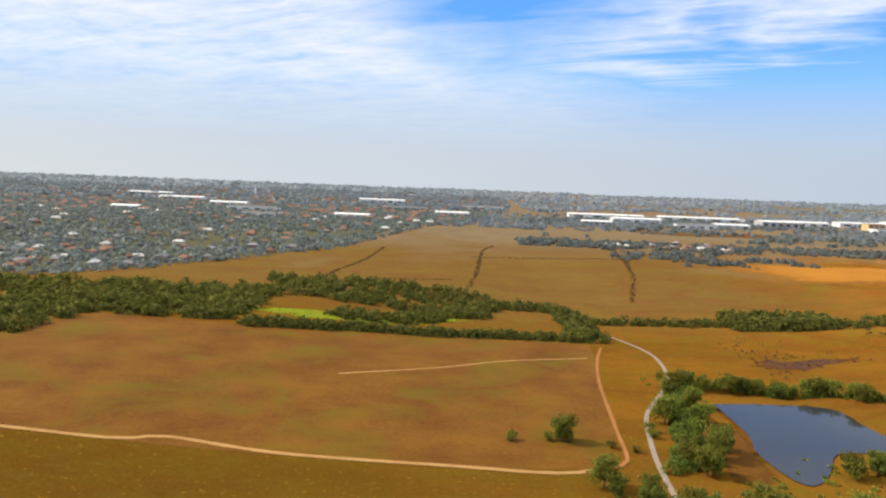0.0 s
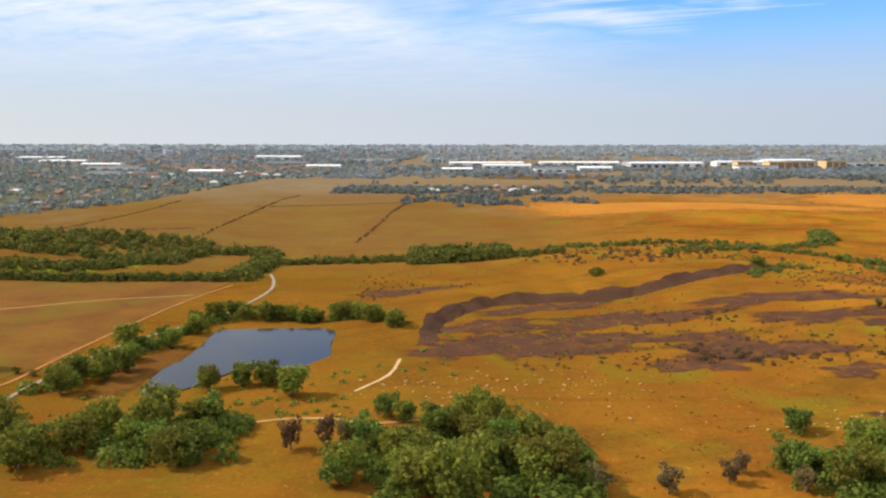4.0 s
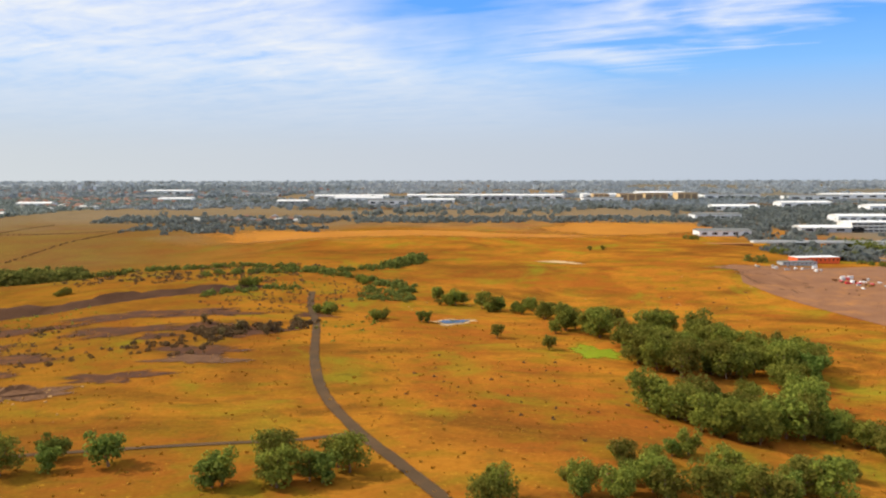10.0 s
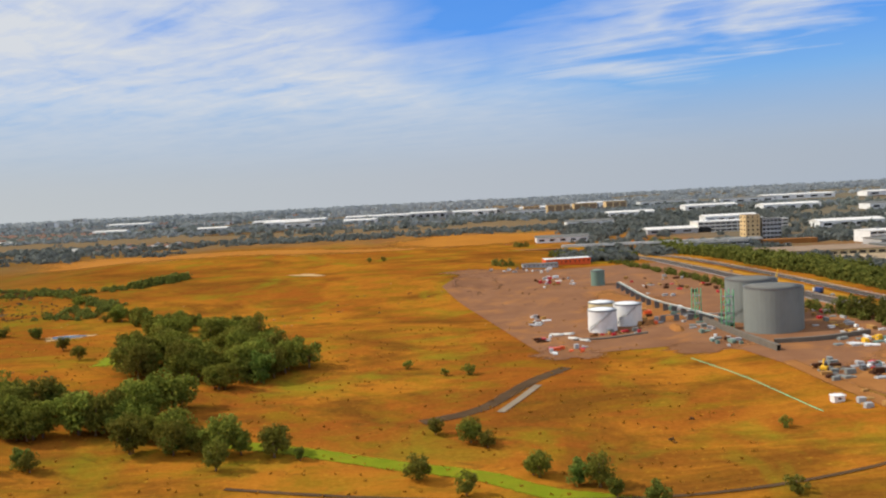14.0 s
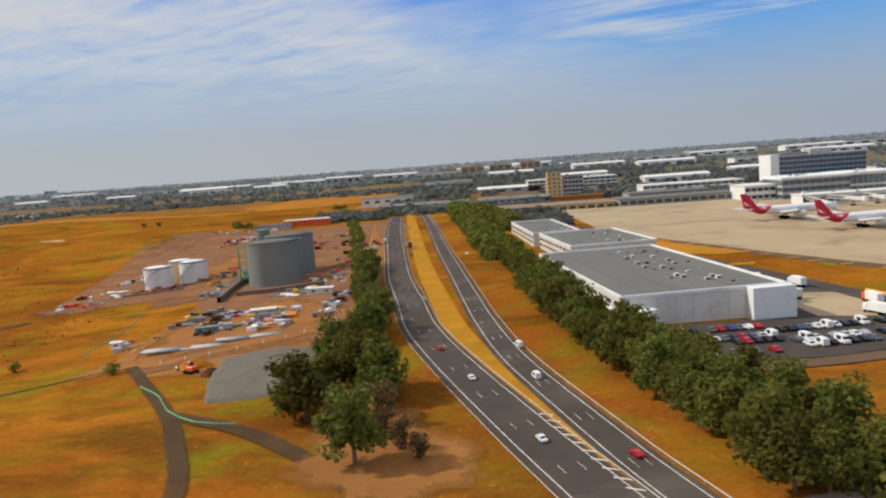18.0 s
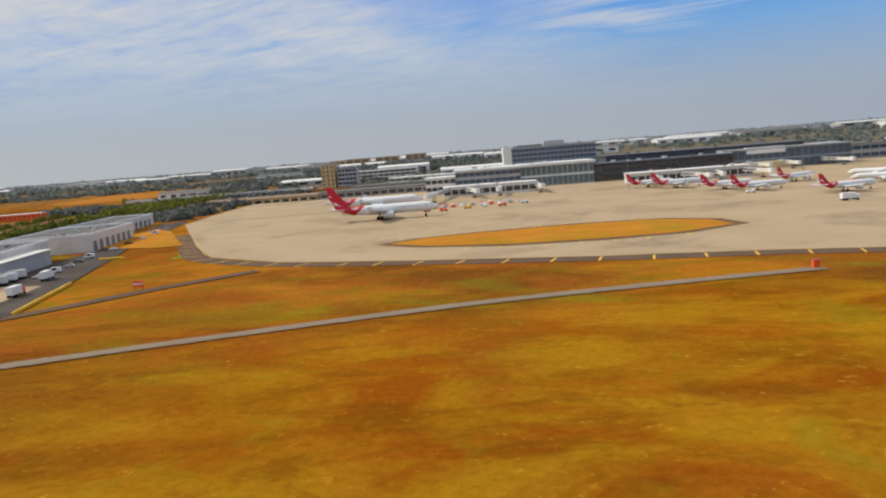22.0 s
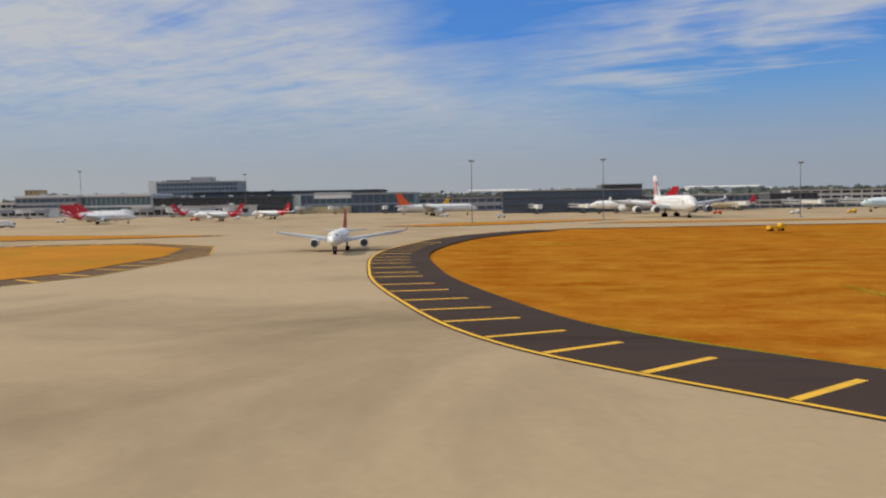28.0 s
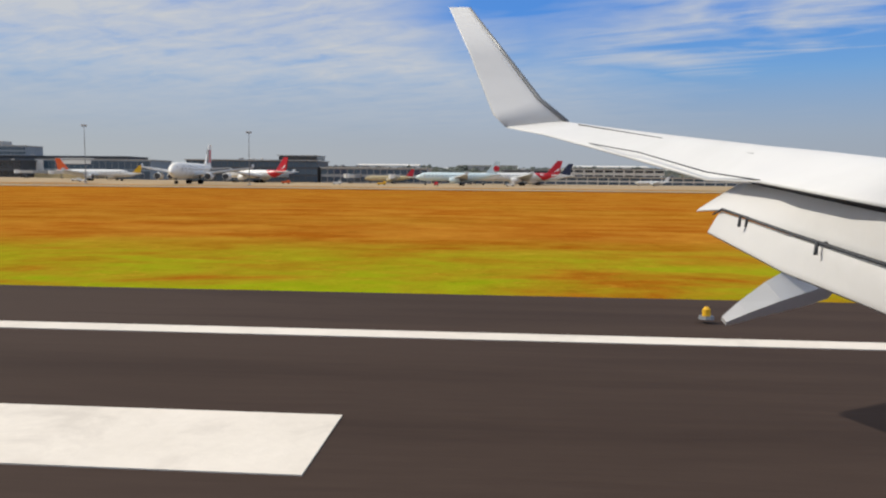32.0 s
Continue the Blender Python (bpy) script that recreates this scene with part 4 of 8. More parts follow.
# ---- the far country ----
def woods(name, label, clumps, material, leaves=10, seed=1, tall=1.15, leaf=1.0):
    """Far woods: many loose clumps of leaves on the ground, one mesh."""
    rng = np.random.default_rng(seed)
    c = np.array(clumps)
    k = len(c)
    base = np.array([gh(x, y) for x, y, s in clumps])
    d = rng.normal(size=(k, leaves, 3))
    d[:, :, 2] = np.abs(d[:, :, 2]) * 0.9
    d /= np.linalg.norm(d, axis=2, keepdims=True)
    s = c[:, None, 2:3]
    p = np.concatenate([np.broadcast_to(c[:, None, :2], (k, leaves, 2)), np.broadcast_to(base[:, None, None], (k, leaves, 1))], axis=2) + d * s * np.array([1.0, 1.0, tall]) * rng.uniform(0.6, 1.0, (k, leaves, 1))
    n = d + rng.normal(scale=0.35, size=d.shape)
    n /= np.linalg.norm(n, axis=2, keepdims=True)
    u = np.cross(n, rng.normal(size=d.shape))
    u /= np.linalg.norm(u, axis=2, keepdims=True)
    w = np.cross(n, u)
    r = s * rng.uniform(0.35, 0.62, (k, leaves, 1)) * leaf
    quad = np.stack([p - u * r - w * r * 0.5, p + u * r * 0.3 - w * r * 0.9, p + u * r * 1.1 + w * r * 0.1, p + u * r * 0.1 + w * r * 0.9], axis=2).reshape(-1, 3)
    me = bpy.data.meshes.new(name)
    me.from_pydata(quad.tolist(), [], np.arange(len(quad)).reshape(-1, 4).tolist())
    me.materials.append(material)
    return tagged(new(name, me), label, "woods", kind="stuff")


def strew(seed, count, x0, x1, y0, y1, size, keep=None, cell=0.012, cover=0.5):
    """Clumps over a stretch of land, gathered in patches."""
    rnd = random.Random(seed)
    ph = [rnd.uniform(0, 6.28) for _ in range(6)]
    out = []
    while len(out) < count:
        x, y = rnd.uniform(x0, x1), rnd.uniform(y0, y1)
        v = math.sin(x * cell + ph[0] + 2 * math.sin(y * cell * 0.7 + ph[1])) + math.sin(y * cell * 1.4 + ph[2] + 1.5 * math.sin(x * cell * 1.3 + ph[3])) + rnd.uniform(-1.2, 1.2)
        if v < (0.5 - cover) * 4 or (keep and not keep(x, y)):
            continue
        out.append((x, y, size * rnd.uniform(0.55, 1.35)))
    return out


def suburb(x, y):
    """The edge of the suburb against the open paddocks."""
    return x < np.interp(y, [400, 450, 614, 859, 1000, 1400, 2600], [-250, -215, -112, -45, 0, 60, 90])


woods("suburb_trees", "dark green trees between suburban houses", strew(1, 15000, -900, 60, 415, 1300, 2.8, suburb, 0.02, 0.85), M_HAZYLEAF, 9, 2)
woods("distant_woods", "woods far across the plain, leaves tinted blue-grey with haze", strew(2, 4200, -1700, 400, 1250, 2700, 8, suburb, 0.008, 0.75), M_HAZYWOODS, 9, 3, 0.7)
woods("distant_woods", "woods far across the plain, leaves tinted blue-grey with haze", strew(3, 5200, -4200, 5400, 2300, 4700, 17, None, 0.004, 0.7), M_HAZYWOODS, 8, 4, 0.3)
woods("distant_woods", "thin woods on the far plain", strew(4, 1500, 100, 2300, 1330, 2300, 9, None, 0.008, 0.5), M_HAZYWOODS, 9, 5, 0.6)
woods("paddock_trees", "dark trees in a belt beyond the paddocks", strew(5, 900, 40, 640, 690, 745, 2.7, None, 0.02, 0.5), M_HAZYLEAF, 11, 6)
woods("settlement_trees", "trees round a small settlement", strew(6, 330, 110, 265, 560, 740, 3.0, None, 0.05, 0.5), M_HAZYLEAF, 11, 7)
woods("field_trees", "scattered trees between the far fields", strew(7, 520, 60, 900, 780, 1280, 4.5, None, 0.014, 0.3), M_HAZYLEAF, 10, 8)
woods("distant_woods", "mixed trees between far sheds and fields", strew(31, 2600, -60, 960, 860, 1330, 4.2, lambda x, y: not suburb(x, y), 0.012, 0.62), M_HAZYWOODS, 9, 31, 0.7)
woods("airport_trees", "dark green trees beside the tan tower block", strew(32, 260, 640, 698, 440, 528, 2.8, None, 0.05, 0.8) + strew(34, 150, 664, 690, 292, 388, 2.4, None, 0.05, 0.8) + strew(35, 130, 560, 600, 410, 470, 3.0, None, 0.05, 0.7) + strew(33, 60, 724, 742, 500, 528, 2.8, None, 0.05, 0.8), M_HAZYLEAF, 12, 33)
woods("airport_trees", "dark green trees behind the airport buildings", strew(8, 1700, 585, 900, 445, 900, 3.6, lambda x, y: not (690 < x < 745 and y < 560), 0.02, 0.6), M_HAZYLEAF, 12, 9)
woods("airport_trees", "dark green trees behind the airport buildings", strew(9, 1500, 880, 1900, 520, 1000, 4.2, None, 0.016, 0.55), M_HAZYLEAF, 11, 10)



def along(seed, points, width, gap, size):
    """Clumps along a line."""
    rnd = random.Random(seed)
    return [(p.x + rnd.uniform(-width, width), p.y + rnd.uniform(-width, width), size * rnd.uniform(0.7, 1.3)) for p in curve(points, gap)]


# tree belts and woods round the paddocks
belts = along(51, [(-93, 305), (-70, 312), (-52, 322), (-20, 328), (14, 333), (51, 334)], 3.0, 0.55, 2.9) + along(52, [(-63, 352), (-30, 362), (-4, 405), (20, 425), (50, 410), (52, 360), (54, 338)], 7.0, 0.6, 3.0)
belts += strew(53, 900, -330, -100, 305, 395, 3.6, lambda x, y: y > 312 + max(0, (-170 - x)) * -0.55, 0.02, 0.85) + strew(54, 420, -320, -165, 250, 330, 3.6, lambda x, y: y > 268 + (x + 170) * -0.05, 0.03, 0.85)
belts += strew(55, 360, -120, 10, 385, 450, 3.0, None, 0.03, 0.6) + along(56, [(50, 392), (80, 388), (110, 384), (140, 380), (170, 374), (200, 374)], 5, 1.0, 2.6) + strew(57, 200, 128, 178, 368, 398, 3.8, None, 0.05, 0.9)
woods("shelter_belt", "dense dark green trees in belts round the paddocks", belts, M_LEAFDARK, 48, 11, 1.25, 0.46)
hedges = []
for k, line in enumerate([[(-119, 398), (-87, 388), (-75, 453), (-14, 478)], [(-9, 433), (1, 493), (6, 623), (16, 674)], [(-3, 592), (40, 598), (115, 595)], [(93, 443), (109, 533), (129, 750)], [(-90, 403), (-91, 479), (-80, 560), (-76, 635)]]):
    hedges += along(90 + k, line, 1.4, 1.3, 0.65)
woods("field_hedges", "thin dark hedge lines between dry paddocks", hedges, M_LEAFBROWN, 14, 16, 1.0, 0.8)
under = strew(58, 170, 130, 172, 114, 144, 2.2, None, 0.06, 0.9) + strew(59, 90, 206, 238, 114, 130, 1.8, None, 0.06, 0.9) + strew(60, 170, 26, 106, 131, 154, 2.2, None, 0.06, 0.6) + along(72, [(50, 172), (56, 190), (60, 212), (66, 240), (74, 256), (100, 250), (122, 243), (134, 233)], 3, 1.0, 2.0)
woods("undergrowth", "bright green undergrowth and low trees under the flight path", under, M_LEAF2, 90, 17, 1.4, 0.33)
mid = along(61, [(200, 392), (230, 388), (256, 394), (285, 385), (308, 373), (334, 385), (347, 400)], 5, 1.4, 2.0) + along(62, [(336, 385), (344, 398), (351, 413)], 4, 0.4, 3.0) + along(63, [(251, 360), (272, 370), (300, 368), (325, 355), (347, 333), (345, 318)], 4, 1.6, 2.0)
brown = along(64, [(290, 227), (300, 232), (312, 238), (318, 246)], 6, 0.5, 1.5) + strew(641, 120, 215, 300, 195, 250, 1.0, None, 0.05, 0.3)
woods("dry_scrub", "dark brown dry scrub beside the old quarry", brown, M_LEAFBROWN, 60, 121, 1.0, 0.42)
mid += along(65, [(270, 300), (284, 318), (300, 325)], 4, 1.2, 1.6) + strew(66, 60, 330, 352, 300, 345, 1.8)
woods("creek_scrub", "olive green trees and scrub along a dry creek", mid, M_LEAFDARK, 70, 12, 1.15, 0.4)
low = strew(67, 700, 110, 345, 190, 345, 0.6, None, 0.03, 0.15) + strew(68, 300, 180, 300, 330, 400, 1.1, None, 0.03, 0.4) + strew(69, 90, 345, 560, 120, 330, 0.45, None, 0.03, 0.2)
woods("low_scrub", "low dry brown and olive scrub in the grass", low, M_LEAFBROWN, 12, 13, 0.8, 0.8)
tall = strew(70, 300, 120, 345, 200, 360, 0.6, None, 0.035, 0.1) + strew(71, 160, 60, 150, 150, 280, 0.9, None, 0.04, 0.3)
woods("low_scrub", "low green scrub in the dry grass", tall, M_LEAF, 12, 14, 0.8, 0.8)

M_FALLOW = surface("dark_fallow_field", rgb(0x543C24), rgb(0x6E5030), 0.02, 0.5, 0.95, bump=0.3, dirt=rgb(0x566024), dirt_scale=0.02, dirt_amount=0.6)
for k, (cx, cy, rx, ry, turn, mat, label) in enumerate([
        (520, 640, 90, 60, 0, M_GOLDFIELD, "golden paddock beyond the creek"), (300, 900, 130, 50, 0, M_FALLOW, "brown field far across the plain"),
        (560, 960, 120, 45, 0, M_FALLOW, "brown field far across the plain"), (820, 1020, 120, 50, 0, M_FALLOW, "brown field far across the plain"),
        (1300, 1150, 240, 60, 0, M_FALLOW, "brown field far across the plain")]):
    patch("field", cx, cy, rx, ry, turn, mat, label, 0.35, 0.15, 200 + k)

# houses
HOUSE_WALL = [surface("house_render", rgb(0xB9A68C), rgb(0xCDBCA2), 0.4, 4, 0.8, vary=0.3), surface("house_brick", rgb(0x7E5E4C), rgb(0x946F5A), 0.5, 6, 0.85, vary=0.3)]
HOUSE_ROOF = [surface("terracotta_roof", rgb(0x74584A), rgb(0x8C6A58), 0.3, 5, 0.8, vary=0.35), surface("grey_tile_roof", rgb(0x6E6C6A), rgb(0x8A8784), 0.3, 5, 0.8, vary=0.35), surface("pale_sheet_roof", rgb(0xA8A49A), rgb(0xBEBAB0), 0.3, 5, 0.6, vary=0.2)]


def house_kind(label, w, d, h, wall, roof):
    root = thing("house", label, "house")
    part("wall", Geo().box(-w / 2, w / 2, -d / 2, d / 2, -1.0, h), wall, root)
    g, e, r = Geo(), 0.35, h + d * 0.27
    a, b, c, f = (-w / 2 - e, -d / 2 - e, h), (w / 2 + e, -d / 2 - e, h), (w / 2 + e, d / 2 + e, h), (-w / 2 - e, d / 2 + e, h)
    p, q = (-w / 2 + d * 0.3, 0, r), (w / 2 - d * 0.3, 0, r)
    for pts in ((a, b, q, p), (c, f, p, q), (b, c, q), (f, a, p), (f, c, b, a)):
        g.face(pts)
    part("roof", g, roof, root)
    win = Geo().box(-0.45, 0.45, -0.03, 0.03, -0.35, 0.35).mesh("window", M_DARKGLASS)
    for x in (-w * 0.3, w * 0.05, w * 0.33):
        part("window", win, M_DARKGLASS, root).location = (x, -d / 2 - 0.02, h * 0.55)
    part("door", Geo().box(-w * 0.16, -w * 0.16 + 0.5, -d / 2 - 0.04, -d / 2, 0, 1.1), M_BARK, root)
    return root


HOUSES = [house_kind("rendered house with a terracotta roof among trees", 7.5, 5.5, 1.7, HOUSE_WALL[0], HOUSE_ROOF[0]), house_kind("brick house with a grey tiled roof among trees", 8.5, 6, 1.7, HOUSE_WALL[1], HOUSE_ROOF[1]),
          house_kind("rendered house with a pale roof among trees", 9, 6, 1.8, HOUSE_WALL[0], HOUSE_ROOF[2]), house_kind("brick house with a terracotta roof among trees", 7, 6, 2.0, HOUSE_WALL[1], HOUSE_ROOF[0])]
houses_used = set()


def put_house(rnd, x, y, group, turn=None):
    k = rnd.randrange(len(HOUSES))
    m = pose(x, y, gh(x, y), 0, 0, rnd.choice((0, 90, 12, -8, 100)) if turn is None else turn)
    if k in houses_used:
        tagged(copy_thing(HOUSES[k], m), group=group)
    else:
        houses_used.add(k)
        HOUSES[k].matrix_basis = m
        tagged(HOUSES[k], group=group)


def houses():
    rnd = random.Random(77)
    n = 0
    while n < 170:
        y = 440 + 560 * rnd.random() ** 1.3
        x = rnd.uniform(-560, 20)
        if suburb(x + 14, y) and x > -40 - y * 0.75:
            put_house(rnd, x, y, "houses in the suburb")
            n += 1
    for x, y in [(122, 705), (131, 712), (139, 701), (150, 716), (158, 705), (166, 720), (174, 698), (183, 712), (192, 703), (200, 722), (209, 708), (218, 716), (226, 702), (237, 712), (145, 735), (170, 742), (196, 748), (222, 738), (243, 726)]:
        put_house(rnd, x, y, "houses of the settlement")
    # roofs beyond, in one piece
    g = Geo()
    for _ in range(900):
        y = rnd.uniform(900, 2300)
        x = rnd.uniform(-1500, 60)
        if not suburb(x + 10, y):
            continue
        w, d, z = rnd.uniform(4, 7), rnd.uniform(3, 5), gh(x, y)
        a, b, c, f = (x - w, y - d, z + 2), (x + w, y - d, z + 2), (x + w, y + d, z + 2), (x - w, y + d, z + 2)
        p, q = (x - w * 0.5, y, z + 4.2), (x + w * 0.5, y, z + 4.2)
        for pts in ((a, b, q, p), (c, f, p, q), (b, c, q), (f, a, p), ((x - w, y - d, z), (x + w, y - d, z), b, a), ((x - w, y + d, z), (x - w, y - d, z), a, f)):
            g.face(pts)
    tagged(part("far_houses", g, HOUSE_ROOF[0]), "rows of small roofs far across the suburb", "houses", kind="stuff")


houses()


# ---- buildings ----
def building(name, label, category, x, y, w, d, h, wall, roof, turn=0.0, floors=1, bays=8, side_bays=0, pane=M_DARKGLASS, share=(0.8, 0.6), lip=0.35, pitch=0.0, plant=0, seed=1, group="", roof_thick=0.3, z=None, band=(0.0, 1.0)):
    """A building with its corner at x, y: walls, roof, a pane for every bay and floor."""
    z = min(gh(x, y), gh(x + w, y), gh(x + w / 2, y + d)) if z is None else z
    root = thing(name, label, category, (x, y, z), turn, group)
    wob = part("wall", Geo().box(0, w, 0, d, -1.5, h), wall, root)
    g = Geo()
    if pitch:
        e = lip
        for s0, s1 in ((-e, d / 2), (d + e, d / 2)):
            g.face([(-e, s0, h), (w + e, s0, h), (w + e, s1, h + pitch), (-e, s1, h + pitch)])
        for xx in (-e, w + e):
            g.face([(xx, -e, h), (xx, d + e, h), (xx, d / 2, h + pitch)])
        g.face([(-e, -e, h), (w + e, -e, h), (w + e, d + e, h), (-e, d + e, h)])
    else:
        g.box(-lip, w + lip, -lip, d + lip, h, h + roof_thick)
    part("roof", g, roof, root)
    lo, hi = h * band[0], h * band[1]
    fh = (hi - lo) / max(floors, 1)
    for side, n, length in (("front", bays, w), ("side", side_bays, d)):
        if not n:
            continue
        bw, bh = length / n * share[0], fh * share[1]
        if side == "front":
            me = Geo().box(-bw / 2, bw / 2, -0.05, 0.02, -bh / 2, bh / 2).mesh("window", pane)
        else:
            me = Geo().box(-0.05, 0.02, -bw / 2, bw / 2, -bh / 2, bh / 2).mesh("window", pane)
        for f in range(floors):
            for k in range(n):
                u = (k + 0.5) * length / n
                part("window", me, pane, root).location = (u, -0.01, lo + (f + 0.5) * fh) if side == "front" else (-0.01, u, lo + (f + 0.5) * fh)
    rnd = random.Random(seed)
    for _ in range(plant):
        a, b, s = rnd.uniform(0.08, 0.85) * w, rnd.uniform(0.1, 0.8) * d, rnd.uniform(0.5, 1.3)
        part("roof_unit", Geo().box(a, a + s * 1.6, b, b + s * 1.3, h + roof_thick - 0.02, h + roof_thick + s * 0.8, 0.08), rnd.choice((M_OFFWHITE, M_GREYWALL, M_STEEL)), root)
    return root


WAREHOUSES = [(-345, 1040, 70, 26, 5), (-235, 1520, 90, 40, 9), (-420, 1180, 60, 24, 5), (-150, 1250, 70, 28, 5), (-560, 1320, 80, 30, 6), (-60, 1120, 50, 20, 5), (-280, 900, 40, 16, 4), (-180, 960, 44, 18, 4),
              (-700, 1500, 90, 36, 7), (-30, 1420, 80, 30, 6), (-470, 960, 36, 16, 4), (200, 1120, 70, 26, 6), (262, 1000, 50, 22, 6), (418, 1130, 54, 34, 9), (480, 1205, 70, 30, 7), (560, 1085, 56, 26, 6),
              (150, 1235, 120, 30, 6), (300, 1255, 130, 30, 6), (445, 1280, 120, 30, 6), (590, 1260, 120, 30, 7), (690, 1300, 80, 34, 9), (780, 1230, 90, 30, 7), (330, 1060, 46, 22, 5), (140, 1010, 40, 18, 5),
              (880, 1150, 80, 30, 7), (980, 1240, 110, 34, 7), (1110, 1180, 90, 30, 7), (1230, 1260, 120, 36, 7), (1380, 1210, 110, 32, 7), (820, 820, 60, 24, 6), (900, 760, 50, 22, 6), (1010, 850, 70, 26, 6),
              (760, 900, 60, 24, 6), (1120, 900, 70, 24, 6), (1250, 840, 80, 26, 6), (660, 840, 50, 22, 5), (600, 720, 44, 20, 5), (720, 690, 46, 20, 6), (650, 610, 50, 18, 4), (560, 585, 40, 16, 4), (780, 600, 50, 20, 5), (860, 640, 44, 18, 5)]
for k, (x, y, w, d, h) in enumerate(WAREHOUSES):
    white = k % 5 != 3
    building("warehouse", "long white warehouse with a pale metal roof" if white else "grey warehouse with a metal roof", "warehouse", x, y, w, d, h, M_WHITE if white else M_GREYWALL, M_PALEROOF if k % 3 else M_ROOF,
             floors=1, bays=4 + k % 2, share=(0.5, 0.4), lip=0.4, pitch=1.6, group="distant warehouses")
for x, y, w, d, h in [(622, 1130, 34, 26, 11), (664, 1150, 34, 26, 11), (710, 1140, 30, 26, 12), (590, 1170, 24, 22, 10)]:
    building("hangar", "tan aircraft hangar with a flat roof", "hangar", x, y, w, d, h, M_TANWALL, M_BROWNROOF, floors=1, bays=3, share=(0.8, 0.75), pane=M_BROWNROOF, lip=0.5, group="tan hangars")
building("tower", "white tower block far across the suburb", "tower block", -590, 1920, 24, 20, 17, M_WHITE, M_GREYWALL, floors=8, bays=6)
building("tower", "white tower block far across the suburb", "tower block", -550, 1935, 16, 18, 12, M_WHITE, M_GREYWALL, floors=6, bays=4)
building("tower", "pale tower block on the far horizon", "tower block", -800, 2450, 34, 24, 22, M_OFFWHITE, M_GREYWALL, floors=9, bays=6)

# ---- construction site with the storage tanks ----
area("site_ground", [(530, 204), (513, 275), (497, 335), (511, 378), (555, 378), (612, 392), (622, 330), (629, 226), (628, 158), (628, 131), (613, 121), (597, 115), (593, 126), (587, 157), (579, 193), (568, 205)], M_SITE, "brown compacted ground of a building site", 0.09, 8)
patch("bare_earth", 606, 150, 20, 30, 0, M_DIRT, "bare orange earth of a storage yard", 0.13, 0.15, 71)
patch("bare_earth", 566, 262, 16, 34, 12, M_DIRT, "bare orange earth round the tanks", 0.13, 0.2, 72)
road("haul_road", [(584, 178), (588, 134), (597, 121), (611, 129), (623, 137), (627, 152), (626, 187), (621, 244), (616, 275), (606, 330)], 4.2, M_DIRT, "brown graded haul road round the yard", 0.16)
road("site_road", [(594, 122), (604, 106), (614, 90), (620, 78), (625, 66), (628, 50)], 2.4, M_DARKTRACK, "grey asphalt site road", 0.17)
road("site_road", [(614, 90), (626, 82), (636, 72), (642, 64)], 2.8, M_DARKTRACK, "grey asphalt branch road", 0.18)
road("dark_track", [(470, 118), (500, 112), (540, 108), (570, 112), (590, 121), (594, 122)], 1.2, M_DARKTRACK, "dark farm track leading to the site", 0.13)


def storage_tank(name, label, x, y, r, h, material, roof, ladder=True, domed=0.6):
    z = gh(x, y)
    root = thing(name, label, "tank", (x, y, z))
    n = 40
    part("shell", Geo().tube([(0, 0, -0.6), (0, 0, h)], [r, r], n), material, root, smooth=False)
    part("roof", Geo().tube([(0, 0, h - 0.02), (0, 0, h + domed * 0.6), (0, 0, h + domed)], [r * 0.985, r * 0.55, 0.05], n), roof, root, "slightly domed metal roof", True)
    part("rim", Geo().tube([(0, 0, h - 0.25), (0, 0, h + 0.12)], [r + 0.09, r + 0.09], n, False), M_STEEL, root)
    for k in range(1, 5):
        part("ring_seam", Geo().tube([(0, 0, h * k / 5), (0, 0, h * k / 5 + 0.07)], [r + 0.03, r + 0.03], n, False), material, root)
    if ladder:
        g = Geo()
        for k in range(18):
            a = radians(200 + k * 6)
            g.box(-0.35, 0.35, -0.12, 0.12, 0, 0.08)
            g.move(len(g.v) - 8, pose((r + 0.25) * math.cos(a), (r + 0.25) * math.sin(a), h * (k + 1) / 18, 0, 0, math.degrees(a) + 90))
        part("stair", g, M_STEEL, root, "steel stair winding up the shell")
        rail = [((r + 0.4) * math.cos(radians(200 + k * 6)), (r + 0.4) * math.sin(radians(200 + k * 6)), h * (k + 1) / 18 + 0.5) for k in range(18)]
        part("handrail", Geo().tube(rail, [0.05] * 18, 4), M_STEEL, root)
    return root


storage_tank("storage_tank", "large grey steel storage tank", 594.5, 213, 7.8, 12.0, M_TANKGREY, M_ROOF, False)
storage_tank("storage_tank", "large dark grey steel storage tank behind another", 594.5, 230, 7.4, 12.0, M_TANKGREY, M_ROOF)
storage_tank("storage_tank", "white round storage tank on bare earth", 550.5, 233.5, 4.4, 6.6, M_WHITE, M_WHITE)
storage_tank("storage_tank", "white round storage tank on bare earth", 559.5, 240, 4.4, 6.6, M_WHITE, M_WHITE)
storage_tank("storage_tank", "cream round storage tank behind white tanks", 552.5, 247, 4.2, 6.6, M_CREAM, M_WHITE, False)
storage_tank("storage_tank", "small green grey storage tank", 562, 312, 2.8, 6.0, M_GREENTANK, M_GREENTANK, False)


